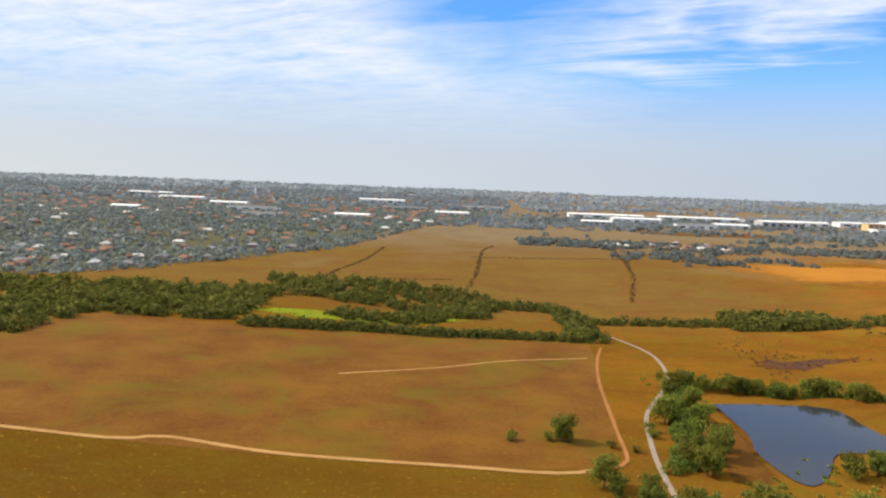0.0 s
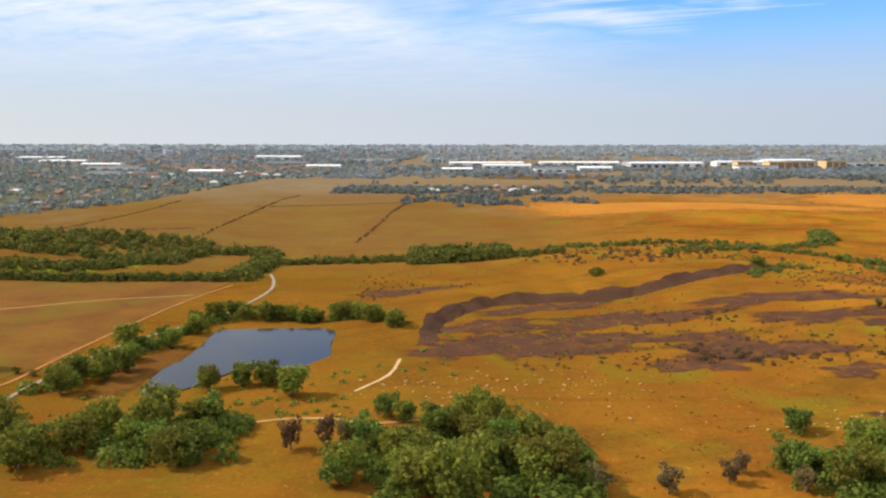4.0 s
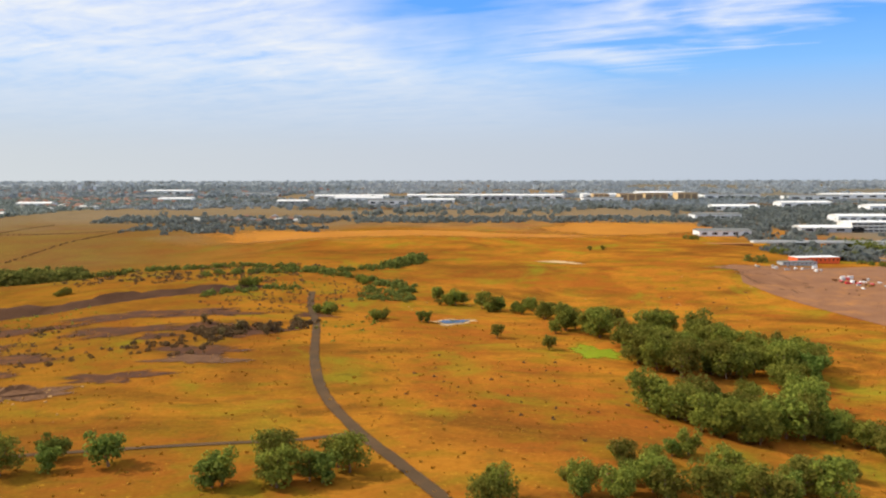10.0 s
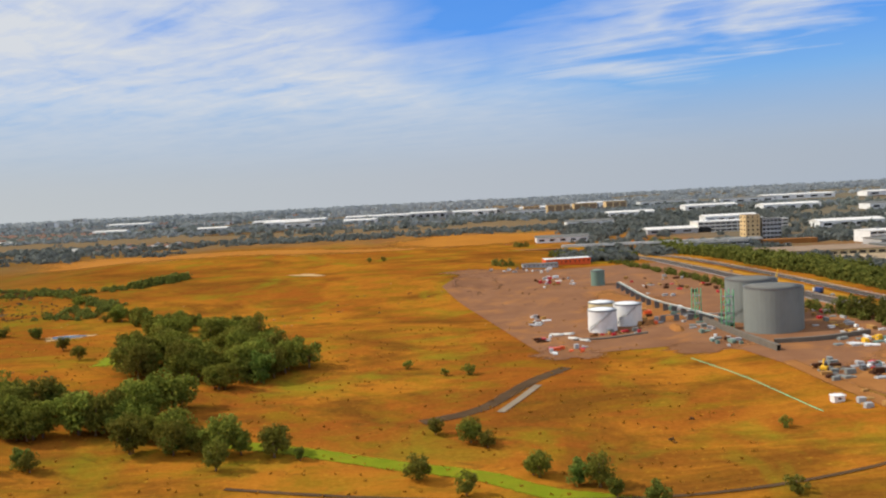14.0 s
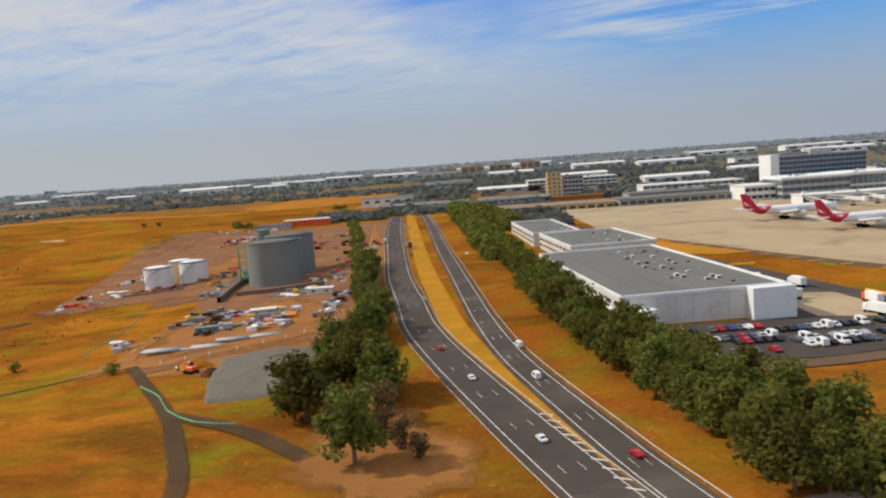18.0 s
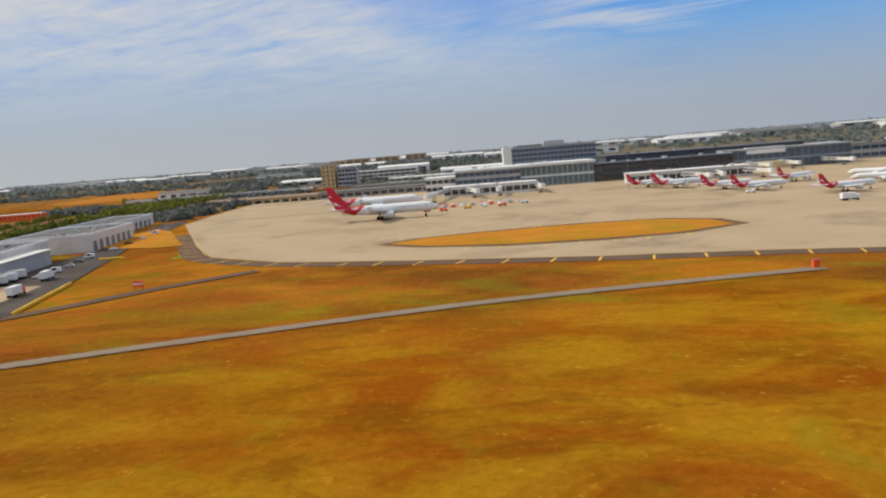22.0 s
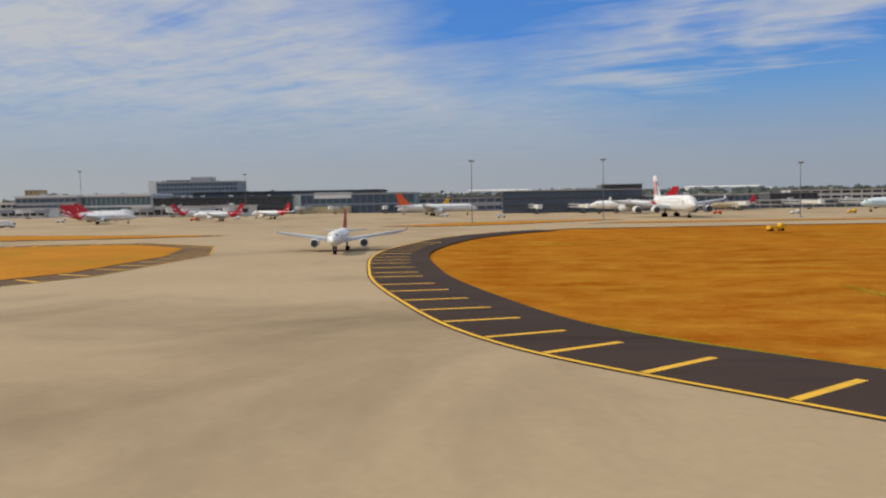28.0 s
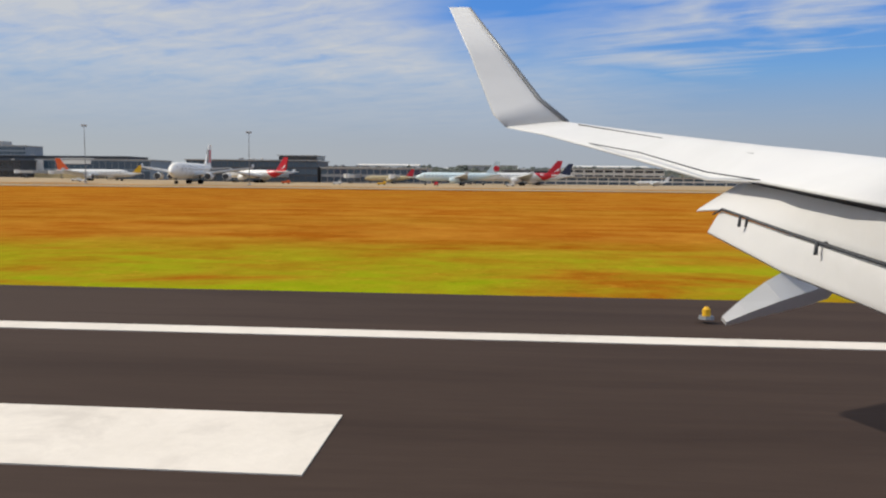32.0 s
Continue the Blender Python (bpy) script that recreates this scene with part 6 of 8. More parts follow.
# ---- cars ----
def car_kind(label, paint, seed, van=False):
    root = thing("car", label, "car")
    L, W, H = (2.2, 0.9, 0.72) if not van else (2.6, 1.0, 1.1)
    g = Geo()
    prof = [(-L / 2, 0.18), (-L / 2, 0.40), (-L / 2 + 0.10, 0.46), (-0.62, 0.48), (-0.32, H), (0.55, H - 0.01), (0.92, 0.49), (L / 2 - 0.05, 0.46), (L / 2, 0.36), (L / 2, 0.18)]
    if van:
        prof = [(-L / 2, 0.18), (-L / 2, 0.5), (-L / 2 + 0.35, 0.6), (-L / 2 + 0.75, H), (L / 2 - 0.05, H), (L / 2, H - 0.1), (L / 2, 0.18)]
    n = len(prof)
    for s in (-1, 1):
        for x, z in prof:
            tuck = 0.06 if z > 0.55 else 0.0
            g.v.append((x, s * (W / 2 - tuck), z))
    g.f = [tuple(range(n - 1, -1, -1)), tuple(range(n, 2 * n))] + [(i, (i + 1) % n, n + (i + 1) % n, n + i) for i in range(n)]
    part("body", g, paint, root)
    part("windscreen", Geo().face([(-0.66, -W / 2 + 0.08, 0.5), (-0.66, W / 2 - 0.08, 0.5), (-0.36, W / 2 - 0.12, H - 0.03), (-0.36, -W / 2 + 0.12, H - 0.03)]), M_DARKGLASS, root) if not van else part("windscreen", Geo().box(-L / 2 + 0.4, -L / 2 + 0.62, -W / 2 + 0.08, W / 2 - 0.08, 0.62, H - 0.1), M_DARKGLASS, root)
    for s in (-1, 1):
        y = s * (W / 2 - 0.045)
        part("side_window", Geo().box(-0.35, 0.62, min(y, y + s * 0.02), max(y, y + s * 0.02), 0.5, H - 0.07), M_DARKGLASS, root)
    for x in (-L / 2 + 0.42, L / 2 - 0.42):
        for s in (-1, 1):
            part("wheel", Geo().tube([(x, s * (W / 2 - 0.16), 0.17), (x, s * (W / 2 + 0.01), 0.17)], [0.17, 0.17], 10), M_RUBBER, root)
    return root


CAR_WORDS = ["white", "silver", "black", "red", "dark blue", "grey", "orange"]
CARS = [car_kind(w + " parked car on asphalt", p, i) for i, (w, p) in enumerate(zip(CAR_WORDS, CAR_PAINTS))]
VAN = car_kind("white van parked on asphalt", M_WHITE, 9, True)
CARS.append(VAN)
cars_used = set()


def put_car(k, x, y, turn, group, lift=0.1, size=1.0):
    m = pose(x, y, gh(x, y) + lift, 0, 0, turn) @ Matrix.Diagonal((size, size, size, 1))
    if k in cars_used:
        ob = copy_thing(CARS[k], m)
        ob.scale = (size, size, size)
    else:
        cars_used.add(k)
        ob = CARS[k]
        ob.matrix_basis = m
    return tagged(ob, group=group)


for k, x, y, turn in [(3, 647.5, 113, 104), (0, 652.6, 96, 106), (0, 660, 73, 108), (1, 641.5, 158, 99), (2, 631, 240, 97), (7, 659.5, 112, 284), (3, 668.5, 68, 286), (1, 630, 255, 97), (4, 622, 330, 97), (0, 649, 230, 277), (7, 661, 95, 284)]:
    put_car(k, x, y, turn, "cars on the highway", 0.24, 0.78)


def truck(x, y, turn, label, box_mat, cab_mat):
    root = thing("truck", label, "truck", (x, y, gh(x, y) + 0.1), turn)
    part("box", Geo().box(-2.2, 1.4, -0.62, 0.62, 0.55, 1.95, 0.05), box_mat, root)
    part("cab", Geo().box(1.5, 2.5, -0.6, 0.6, 0.35, 1.5, 0.12), cab_mat, root)
    part("windscreen", Geo().box(2.49, 2.52, -0.5, 0.5, 0.9, 1.35), M_DARKGLASS, root)
    part("chassis", Geo().box(-2.2, 2.3, -0.3, 0.3, 0.3, 0.55), M_RUBBER, root)
    for u in (-1.6, -0.9, 1.9):
        for s in (-1, 1):
            part("wheel", Geo().tube([(u, s * 0.4, 0.27), (u, s * 0.62, 0.27)], [0.27, 0.27], 10), M_RUBBER, root)
    return root


truck(715.5, 149, 100, "white truck parked beside a freight shed", M_WHITE, M_WHITE)
truck(717, 121.5, 110, "white truck parked beside other trucks", M_WHITE, M_WHITE)
truck(720, 121, 100, "white truck parked beside other trucks", M_OFFWHITE, M_WHITE)
truck(720.5, 130, 95, "white truck with an orange cab", M_WHITE, M_ORANGE)
truck(628.5, 262, 97, "blue truck on the highway", CAR_PAINTS[4], M_WHITE)


# overpass across the highway
bridge = thing("overpass", "pale concrete road bridge across the highway", "bridge", (632, 505, gh(632, 505)), -4)
part("deck", Geo().box(-62, 66, -3.5, 3.5, 3.6, 4.4), M_OFFWHITE, bridge)
for y in (-3.4, 3.2):
    part("parapet", Geo().box(-62, 66, y, y + 0.2, 4.4, 5.0), M_OFFWHITE, bridge)
for x in (-44, -26, -12, 2, 20, 40, 56):
    part("pier", Geo().box(x - 0.5, x + 0.5, -2.6, 2.6, -1.5, 3.6, 0.1), M_GREYWALL, bridge)
for x0, x1 in ((-96, -62), (66, 100)):
    part("ramp", Geo().prism([(x0, -3.5), (x1, -3.5), (x1, 3.5), (x0, 3.5)], -2, 3.0), M_DIRT, bridge, "earth approach ramp")

# ---- freight sheds and car park ----
area("car_park", [(672, 97), (700, 98.5), (722, 105), (727, 112), (722, 140), (712, 180), (705, 210), (694, 285), (684, 285), (700, 200), (700, 122), (674, 119)], M_ASPHALT, "grey asphalt car park and yard", 0.12, category="car park")
area("loading_yard", [(708, 122), (722, 119), (719, 141), (707, 143)], M_CONCRETE, "pale concrete loading yard beside the freight shed", 0.15, category="yard")
road("perimeter_road", [(692, 50), (692, 63), (689, 74), (686, 88), (688, 94.5), (700, 96.5), (720, 102), (728, 106), (740, 120), (746, 128), (760, 142)], 3.4, M_SHOULDER, "worn grey perimeter road through dry grass", 0.16)
road("service_road", [(729, 106), (727, 118), (722, 140), (712, 180), (705, 208), (690, 290)], 4.6, M_ASPHALT, "dark asphalt service road beside the apron", 0.17)
road("taxi_strip", [(680, 57), (694, 62), (702, 63), (713, 67), (729, 75), (739, 76.5), (762, 85), (791, 95), (810, 100), (850, 108)], 3.1, M_ROADGREY, "pale worn strip across the airfield grass", 0.16)
road("taxi_strip", [(690, 46), (702, 51), (712, 53), (720, 52), (727, 46), (731, 36)], 1.4, M_SHOULDER, "grey curved track in the airfield grass", 0.16)


def hall(x, y, w, d, h, turn, label, seed, fans):
    z = gh(x, y) - 0.2
    root = thing("freight_hall", label, "freight shed", (x, y, z), turn, "freight halls")
    part("wall", Geo().box(0, w, 0, d, -1.5, h), M_OFFWHITE, root, "pale cladding")
    part("roof", Geo().box(0.3, w - 0.3, 0.3, d - 0.3, h - 0.02, h + 0.06), M_ROOF, root, "grey sheet roof")
    for a, b, c, e in ((0, w, -0.08, 0.25), (0, w, d - 0.25, d + 0.08), (-0.08, 0.25, 0, d), (w - 0.25, w + 0.08, 0, d)):
        part("parapet", Geo().box(a, b, c, e, h - 0.1, h + 0.45, 0.04), M_WHITE, root)
    rib = Geo().box(-0.05, 0.05, 0, d - 1, 0, 0.1).mesh("roof_rib", M_ROOF)
    for k in range(1, int(w / 5)):
        part("roof_rib", rib, M_ROOF, root).location = (k * 5, 0.5, h + 0.05)
    rnd = random.Random(seed)
    for k in range(fans):
        a, b, s = rnd.uniform(0.5, 0.9) * w, rnd.uniform(0.05, 0.9) * d, rnd.uniform(0.22, 0.5)
        u = part("roof_unit", Geo().box(-s, s, -s * 0.8, s * 0.8, 0, s * 1.1, 0.06), rnd.choice((M_GREYWALL, M_STEEL, M_OFFWHITE)), root)
        u.location = (a, b, h + 0.05)
        part("grille", Geo().box(-s * 0.7, s * 0.7, -s * 0.84, -s * 0.78, s * 0.2, s * 0.8), M_WINGDARK, u)
    win = Geo().box(-0.06, 0.02, -1.3, 1.3, -0.35, 0.35).mesh("window", M_DARKGLASS)
    for k in range(int(d / 4.2)):
        for f in (0.38, 0.74):
            part("window", win, M_DARKGLASS, root).location = (-0.01, 2.4 + k * 4.2, h * f)
    dock = Geo().box(-0.03, 0.07, -1.3, 1.3, 0, 2.6).mesh("roller_door", M_STEEL)
    for k in range(int(d / 5)):
        part("roller_door", dock, M_STEEL, root).location = (w, 2.8 + k * 5, 0.2)
    seam = Geo().box(-0.03, 0.03, -0.04, 0.01, 0, h).mesh("wall_seam", M_GREYWALL)
    for k in range(1, int(w / 3)):
        part("wall_seam", seam, M_GREYWALL, root).location = (k * 3, 0, 0)
    return root


main_hall = hall(676.6, 121, 28, 62, 5.0, 8, "large white freight shed with a grey roof", 5, 34)
part("annex", Geo().box(-0.4, 5.4, -2.2, 0.05, -1, 3.2, 0.05), M_WHITE, main_hall, "low white office annex")
for x in (0.9, 3.2):
    part("window", Geo().box(x, x + 1.6, -2.26, -2.18, 1.5, 2.2), M_DARKGLASS, main_hall)
part("end_block", Geo().box(21, 28.3, -2.4, 0.05, -1, 5.3, 0.06), M_WHITE, main_hall, "white end block")
part("side_wing", Geo().box(28.05, 32, 8, 52, -1, 3.6, 0.05), M_GREYWALL, main_hall, "lower side wing")
part("wing_roof", Geo().box(27.9, 32.3, 7.8, 52.2, 3.6, 3.8), M_PALEROOF, main_hall, "pale sheet roof")
part("awning", Geo().box(-1.6, 0.0, 3, 30, 2.6, 2.75), M_PALEROOF, main_hall, "pale window awning")
hall(677, 196, 23, 38, 4.6, 8, "white freight shed with a grey roof", 6, 12)
hall(670, 238, 15, 48, 4.2, 6, "white freight shed with a grey roof", 7, 7)
building("long_shed", "long low shed with a brown roof", "shed", 645, 395, 77, 30, 3, M_CREAM, M_BROWNROOF, floors=1, bays=16, share=(0.7, 0.5), lip=0.8)
building("terminal_shed", "low grey shed with a pale roof", "shed", 724, 392, 62, 24, 3.4, M_GREYWALL, M_ROOF, floors=1, bays=14, share=(0.8, 0.5), lip=0.6)
building("tower", "tan tower block with narrow dark windows", "tower block", 699, 530, 9.5, 12, 17.5, M_TANWALL, M_BROWNROOF, floors=6, bays=3, side_bays=2, share=(0.3, 0.45), lip=0.05)
building("office_block", "grey office block beside a tan tower", "office block", 710.5, 531, 13, 13, 14.5, M_GREYWALL, M_ROOF, floors=5, bays=5, share=(0.8, 0.5), lip=0.1, plant=4)
building("office_block", "low white office block with rows of windows", "office block", 752, 470, 60, 20, 7, M_WHITE, M_PALEROOF, floors=3, bays=14, share=(0.85, 0.5), plant=4)
building("office_block", "low white office block with rows of windows", "office block", 690, 610, 70, 24, 8, M_OFFWHITE, M_PALEROOF, floors=3, bays=16, share=(0.85, 0.5), plant=4)
building("parking_deck", "grey parking deck with open levels", "car park", 735, 425, 45, 20, 4.5, M_GREYWALL, M_ROOF, floors=2, bays=10, share=(0.9, 0.5))

rnd = random.Random(12)
for n, (x0, y0, x1, y1, count) in enumerate([(677, 114.5, 697, 117.2, 14), (676, 108.6, 697, 111.4, 15), (675, 106.0, 697, 109, 15), (675, 101.0, 696, 103.4, 15), (698, 114.2, 724, 118.5, 18), (698, 108, 724, 112.5, 18), (697, 104.8, 722, 109, 16)]):
    for k in range(count):
        if rnd.random() < 0.1:
            continue
        u = (k + 0.5) / count
        put_car(rnd.choice((0, 0, 1, 1, 2, 2, 2, 3, 4, 5, 5, 5, 7)), x0 + (x1 - x0) * u, y0 + (y1 - y0) * u - 1.0, 98 + rnd.choice((0, 180)) + rnd.uniform(-3, 3), "cars in the freight car park", 0.13)
for k, (x, y) in enumerate([(712, 152), (711, 160), (710, 168), (708, 176), (706.5, 184), (705, 200), (703, 214), (701, 228), (699, 242), (697, 256)]):
    put_car((0, 7, 1, 5, 7, 0, 2, 0, 7, 1)[k], x, y, 8 + (k % 3) * 3, "vehicles behind the freight halls", 0.16)
for k in range(5):
    truck(709 - k * 0.6, 136 + k * 4.2, 190, "white truck backed up to a freight shed", M_WHITE if k % 2 else M_OFFWHITE, M_WHITE)

# yellow water-filled barrier along the service road
barrier = thing("barrier", "row of yellow barrier blocks beside the service road", "barrier")
a, b = Vector((722, 140.5, 0)), Vector((728.3, 111.5, 0))
seg = Geo().box(-0.72, 0.72, -0.22, 0.22, 0, 0.5, 0.08).mesh("barrier_block", M_YELLOW)
for k in range(20):
    p = a.lerp(b, (k + 0.5) / 20) + Vector((2.6, 0.4, 0))
    o = part("barrier_block", seg, M_YELLOW, barrier)
    o.matrix_basis = pose(p.x, p.y, gh(p.x, p.y) + 0.05, 0, 0, math.degrees(math.atan2(b.y - a.y, b.x - a.x)))
short = thing("barrier", "short row of yellow barrier blocks on asphalt", "barrier")
for k in range(4):
    o = part("barrier_block", seg, M_YELLOW, short)
    o.location = (712.5 + k * 1.5, 178.5, gh(714, 178.5) + 0.1)

marker = thing("marker_board", "orange marker board on legs in dry grass", "marker", (742.5, 130, gh(742.5, 130)))
part("board", Geo().box(-0.9, 0.9, -0.08, 0.08, 0.35, 1.5, 0.03), M_ORANGE, marker)
part("stripe", Geo().box(-0.9, 0.9, -0.1, -0.075, 0.8, 1.05), M_WHITE, marker)
for x in (-0.7, 0.7):
    part("leg", Geo().box(x - 0.06, x + 0.06, -0.06, 0.06, 0, 0.4), M_STEEL, marker)

roller = thing("road_roller", "yellow road roller in dry grass", "roller", (701, 73, gh(701, 73)), 12)
part("body", Geo().box(-0.4, 1.3, -0.5, 0.5, 0.45, 1.0, 0.1), M_YELLOW, roller)
part("cab", Geo().box(-0.35, 0.5, -0.45, 0.45, 1.0, 1.75, 0.08), M_DARKGLASS, roller)
part("cab_roof", Geo().box(-0.45, 0.6, -0.52, 0.52, 1.75, 1.85, 0.03), M_YELLOW, roller)
part("drum", Geo().tube([(-1.1, -0.55, 0.42), (-1.1, 0.55, 0.42)], [0.42, 0.42], 14), M_STEEL, roller)
part("drum_frame", Geo().box(-1.2, -0.3, -0.62, -0.55, 0.35, 0.55).box(-1.2, -0.3, 0.55, 0.62, 0.35, 0.55), M_YELLOW, roller)
for s in (-1, 1):
    part("wheel", Geo().tube([(0.9, s * 0.35, 0.42), (0.9, s * 0.6, 0.42)], [0.42, 0.42], 14), M_RUBBER, roller)

# ---- apron, taxiways and runway ----
NEAR_EDGE = [(697, 274), (729, 196), (742, 169), (762, 152), (790, 141), (823, 131), (852, 126), (877, 120), (892, 114), (910, 99), (927, 81.5), (941, 65.7), (950, 55), (960, 45), (967, 37), (978, 25), (988, 14.5)]
FAR_EDGE = [(1038, 14.5), (1032, 21), (1024, 30), (1019, 42), (1014, 62), (1012, 90), (1020, 125), (1040, 148), (1080, 152), (1400, 154)]
area("apron", NEAR_EDGE + [(1000, 11.2), (1047, 11.4), (1047, 12.9), (1042.3, 13.9)] + FAR_EDGE[1:] + [(1400, 470), (770, 470), (690, 392)], M_CONCRETE, "pale tan concrete apron and taxiway", 0.12, category="apron")
near_line = curve(NEAR_EDGE, 1.0)
far_line = curve([(1063.3, 11.2), (1055, 11.9), (1047.5, 12.6), (1042.3, 13.8), (1038.6, 15.7), (1035.1, 18.2)] + FAR_EDGE[1:], 1.0)
# dark shoulders, edge lines and dashes
tagged(part("shoulder", strip_geo(near_line[40:], -0.6, 4.6, 0.07), M_SHOULDER), "dark asphalt shoulder along the taxiway", "taxiway", kind="structure")
bend = next(i for i, p in enumerate(far_line) if p.x < 1034.5)
ramped = strip_geo(far_line[:bend + 1], -0.2, 4.3, 0.148)
ramped.v = [(x, y, z - 0.056 * smooth01(1048, 1055, x)) for x, y, z in ramped.v]
tagged(part("shoulder", ramped, M_RUNWAY), "dark asphalt shoulder where the taxiway bends", "taxiway", kind="structure")
far_line = far_line[next(i for i, p in enumerate(far_line) if p.x < 1049.0):]
bend = next(i for i, p in enumerate(far_line) if p.x < 1034.5)
tagged(part("shoulder", strip_geo(far_line[bend:150], -0.2, 5.9, 0.15), M_RUNWAY), "dark asphalt shoulder along the taxiway", "taxiway", kind="structure")


def yellow_edge(line, off, label, lift=0.17):
    tagged(part("edge_line", strip_geo(line, off, off + 0.12, lift), M_YELLOW), label, "taxiway marking", kind="structure")


def dashes(line, a, b, every, width, label, lift=0.17, hit=None, skew=0.8):
    """Short bars across a shoulder."""
    root = thing("shoulder_marking", label, "taxiway marking")
    root["kind"] = "structure"
    walked = 0.0
    if hit:
        near = min(range(len(line)), key=lambda i: (line[i].x - hit[0]) ** 2 + (line[i].y - hit[1]) ** 2)
        walked = every - sum((line[i] - line[i - 1]).length for i in range(1, near + 1)) % every
    for k in range(1, len(line)):
        d = line[k] - line[k - 1]
        walked += d.length
        if walked < every:
            continue
        walked -= every
        d.normalize()
        s = Vector((d.y, -d.x, 0))
        p = line[k]
        q = [p + s * a - d * width, p + s * a + d * width, p + s * b + d * (width + skew), p + s * b + d * (skew - width)]
        part("bar", Geo().face([(v.x, v.y, gh(v.x, v.y) + lift) for v in q]), M_YELLOW, root)


yellow_edge(near_line[40:], -0.7, "thin yellow line along the apron edge")
tagged(part("edge_line", strip_geo(far_line, -0.1, 0.12, 0.158), M_YELLOW), "thin yellow line along the taxiway edge", "taxiway marking", kind="structure")
dashes(near_line[40:], 0.3, 4.6, 8.1, 0.19, "yellow bars across the taxiway shoulder", 0.085, hit=(960.6, 44.1), skew=-0.25)
dashes(far_line[:110], 0.2, 3.9, 4.4, 0.17, "yellow bars across the taxiway shoulder", 0.158, hit=(1038.9, 15.5), skew=-0.4)
road("taxi_line", [(905, 119), (922, 98), (937, 79), (951, 64), (962, 53), (972, 41), (978, 33), (985, 22), (996, 8)], 0.22, M_SHOULDER, "dark worn seam along the middle of the taxiway", 0.135, "taxiway marking")

# islands of grass
M_LUSH = surface("lush_edge_grass", rgb(0x6E7412), rgb(0x948E1A), 0.25, 3.5, 0.95, bump=0.5, dirt=rgb(0xA07C22), dirt_scale=0.1, dirt_amount=0.9)
ISLANDS = [[(782, 170), (790, 177), (804, 181), (825, 184), (845, 183), (855, 175), (857, 164), (843, 156), (826, 154), (809, 155), (792, 161)], [(946, 99), (950, 88), (957, 77), (965, 66), (971, 57.5), (976, 50), (983, 52), (988, 64), (988, 84), (984, 99), (972, 110), (957, 108)],
           [(897, 149), (906, 138), (914, 132), (930, 129), (955, 130), (972, 136), (973, 140), (955, 144), (932, 149), (912, 153)], [(1002, 177), (1012, 172), (1030, 180), (1060, 206), (1052, 209), (1020, 196)], [(1050, 175), (1300, 175), (1300, 184), (1060, 184)], [(690, 210), (716, 198), (724, 200), (701, 250), (692, 262)]]
M_ISLAND = surface("airfield_grass", rgb(0x98621A), rgb(0xC0822A), 0.12, 1.6, 0.95, bump=0.5, dirt=rgb(0x84721C), dirt_scale=0.06, dirt_amount=0.8)
for k, p in enumerate(ISLANDS):
    c = sum((Vector((*q, 0)) for q in p), Vector()) / len(p)
    wide = 4.6 if k == 1 else 3.0
    big = [((x - c.x) * (1 + wide / max(6, (Vector((x, y, 0)) - c).length)) + c.x, (y - c.y) * (1 + wide / max(6, (Vector((x, y, 0)) - c).length)) + c.y) for x, y in p]
    if k < 5:
        area("island_shoulder", big, M_SHOULDER, "dark asphalt shoulder round a grass island", 0.16, category="taxiway")
        ring = [Vector((x, y, 0)) for x, y in big] + [Vector((*big[0], 0))]
        yellow_edge(ring, 0.0, "thin yellow line round a grass island", 0.17)
        dashes(curve(big + [big[0]], 2.0), -0.4, 0.4 - wide, 4.5 if k == 1 else 7, 0.2, "yellow bars across an island shoulder", 0.17)
    area("grass_island", p, M_ISLAND, "golden grass island between taxiways", 0.2, 6, "grass")

area("runway", [(700, -36), (1900, -36), (1900, 15.2), (1064, 15.25), (1040, 15.6), (930, 15.8), (700, 14)], M_RUNWAY, "dark asphalt runway", 0.08, 12, "runway")
area("runway_fillet", [(936, 15.6), (950, 21), (963, 34), (978, 25), (990, 15.6)], M_SHOULDER, "dark asphalt where the taxiway meets the runway", 0.086, category="taxiway")
fillet = area("runway_fillet", [(1044, 14.8), (1036.5, 20.5), (1030, 28.5), (1031.7, 29.6), (1037.3, 23.7), (1040.5, 23.9), (1039.7, 22.2), (1043.3, 19.9), (1046.5, 18.1), (1049, 17.2), (1053.3, 16.4), (1059.3, 16.1), (1063.4, 16.1), (1063.4, 14.6)], M_RUNWAY, "dark asphalt where the taxiway meets the runway", 0.145, category="taxiway")
road("green_fringe", [(1020, 60), (1023, 47), (1027.6, 36), (1032, 30), (1037.5, 24.3)], 0.9, M_LUSH, "green fringe of grass along the taxiway", 0.04, "grass")
road("green_fringe", [(1040.2, 22.6), (1043.4, 20.3), (1046.6, 18.5), (1049.1, 17.6), (1053.4, 16.8), (1059.3, 16.5), (1064, 15.9), (1080, 15.6), (1110, 15.6)], 0.8, M_LUSH, "green fringe of grass along the runway", 0.04, "grass")
for v in fillet.data.vertices:
    v.co.z -= 0.054 * smooth01(1046, 1054, v.co.x)
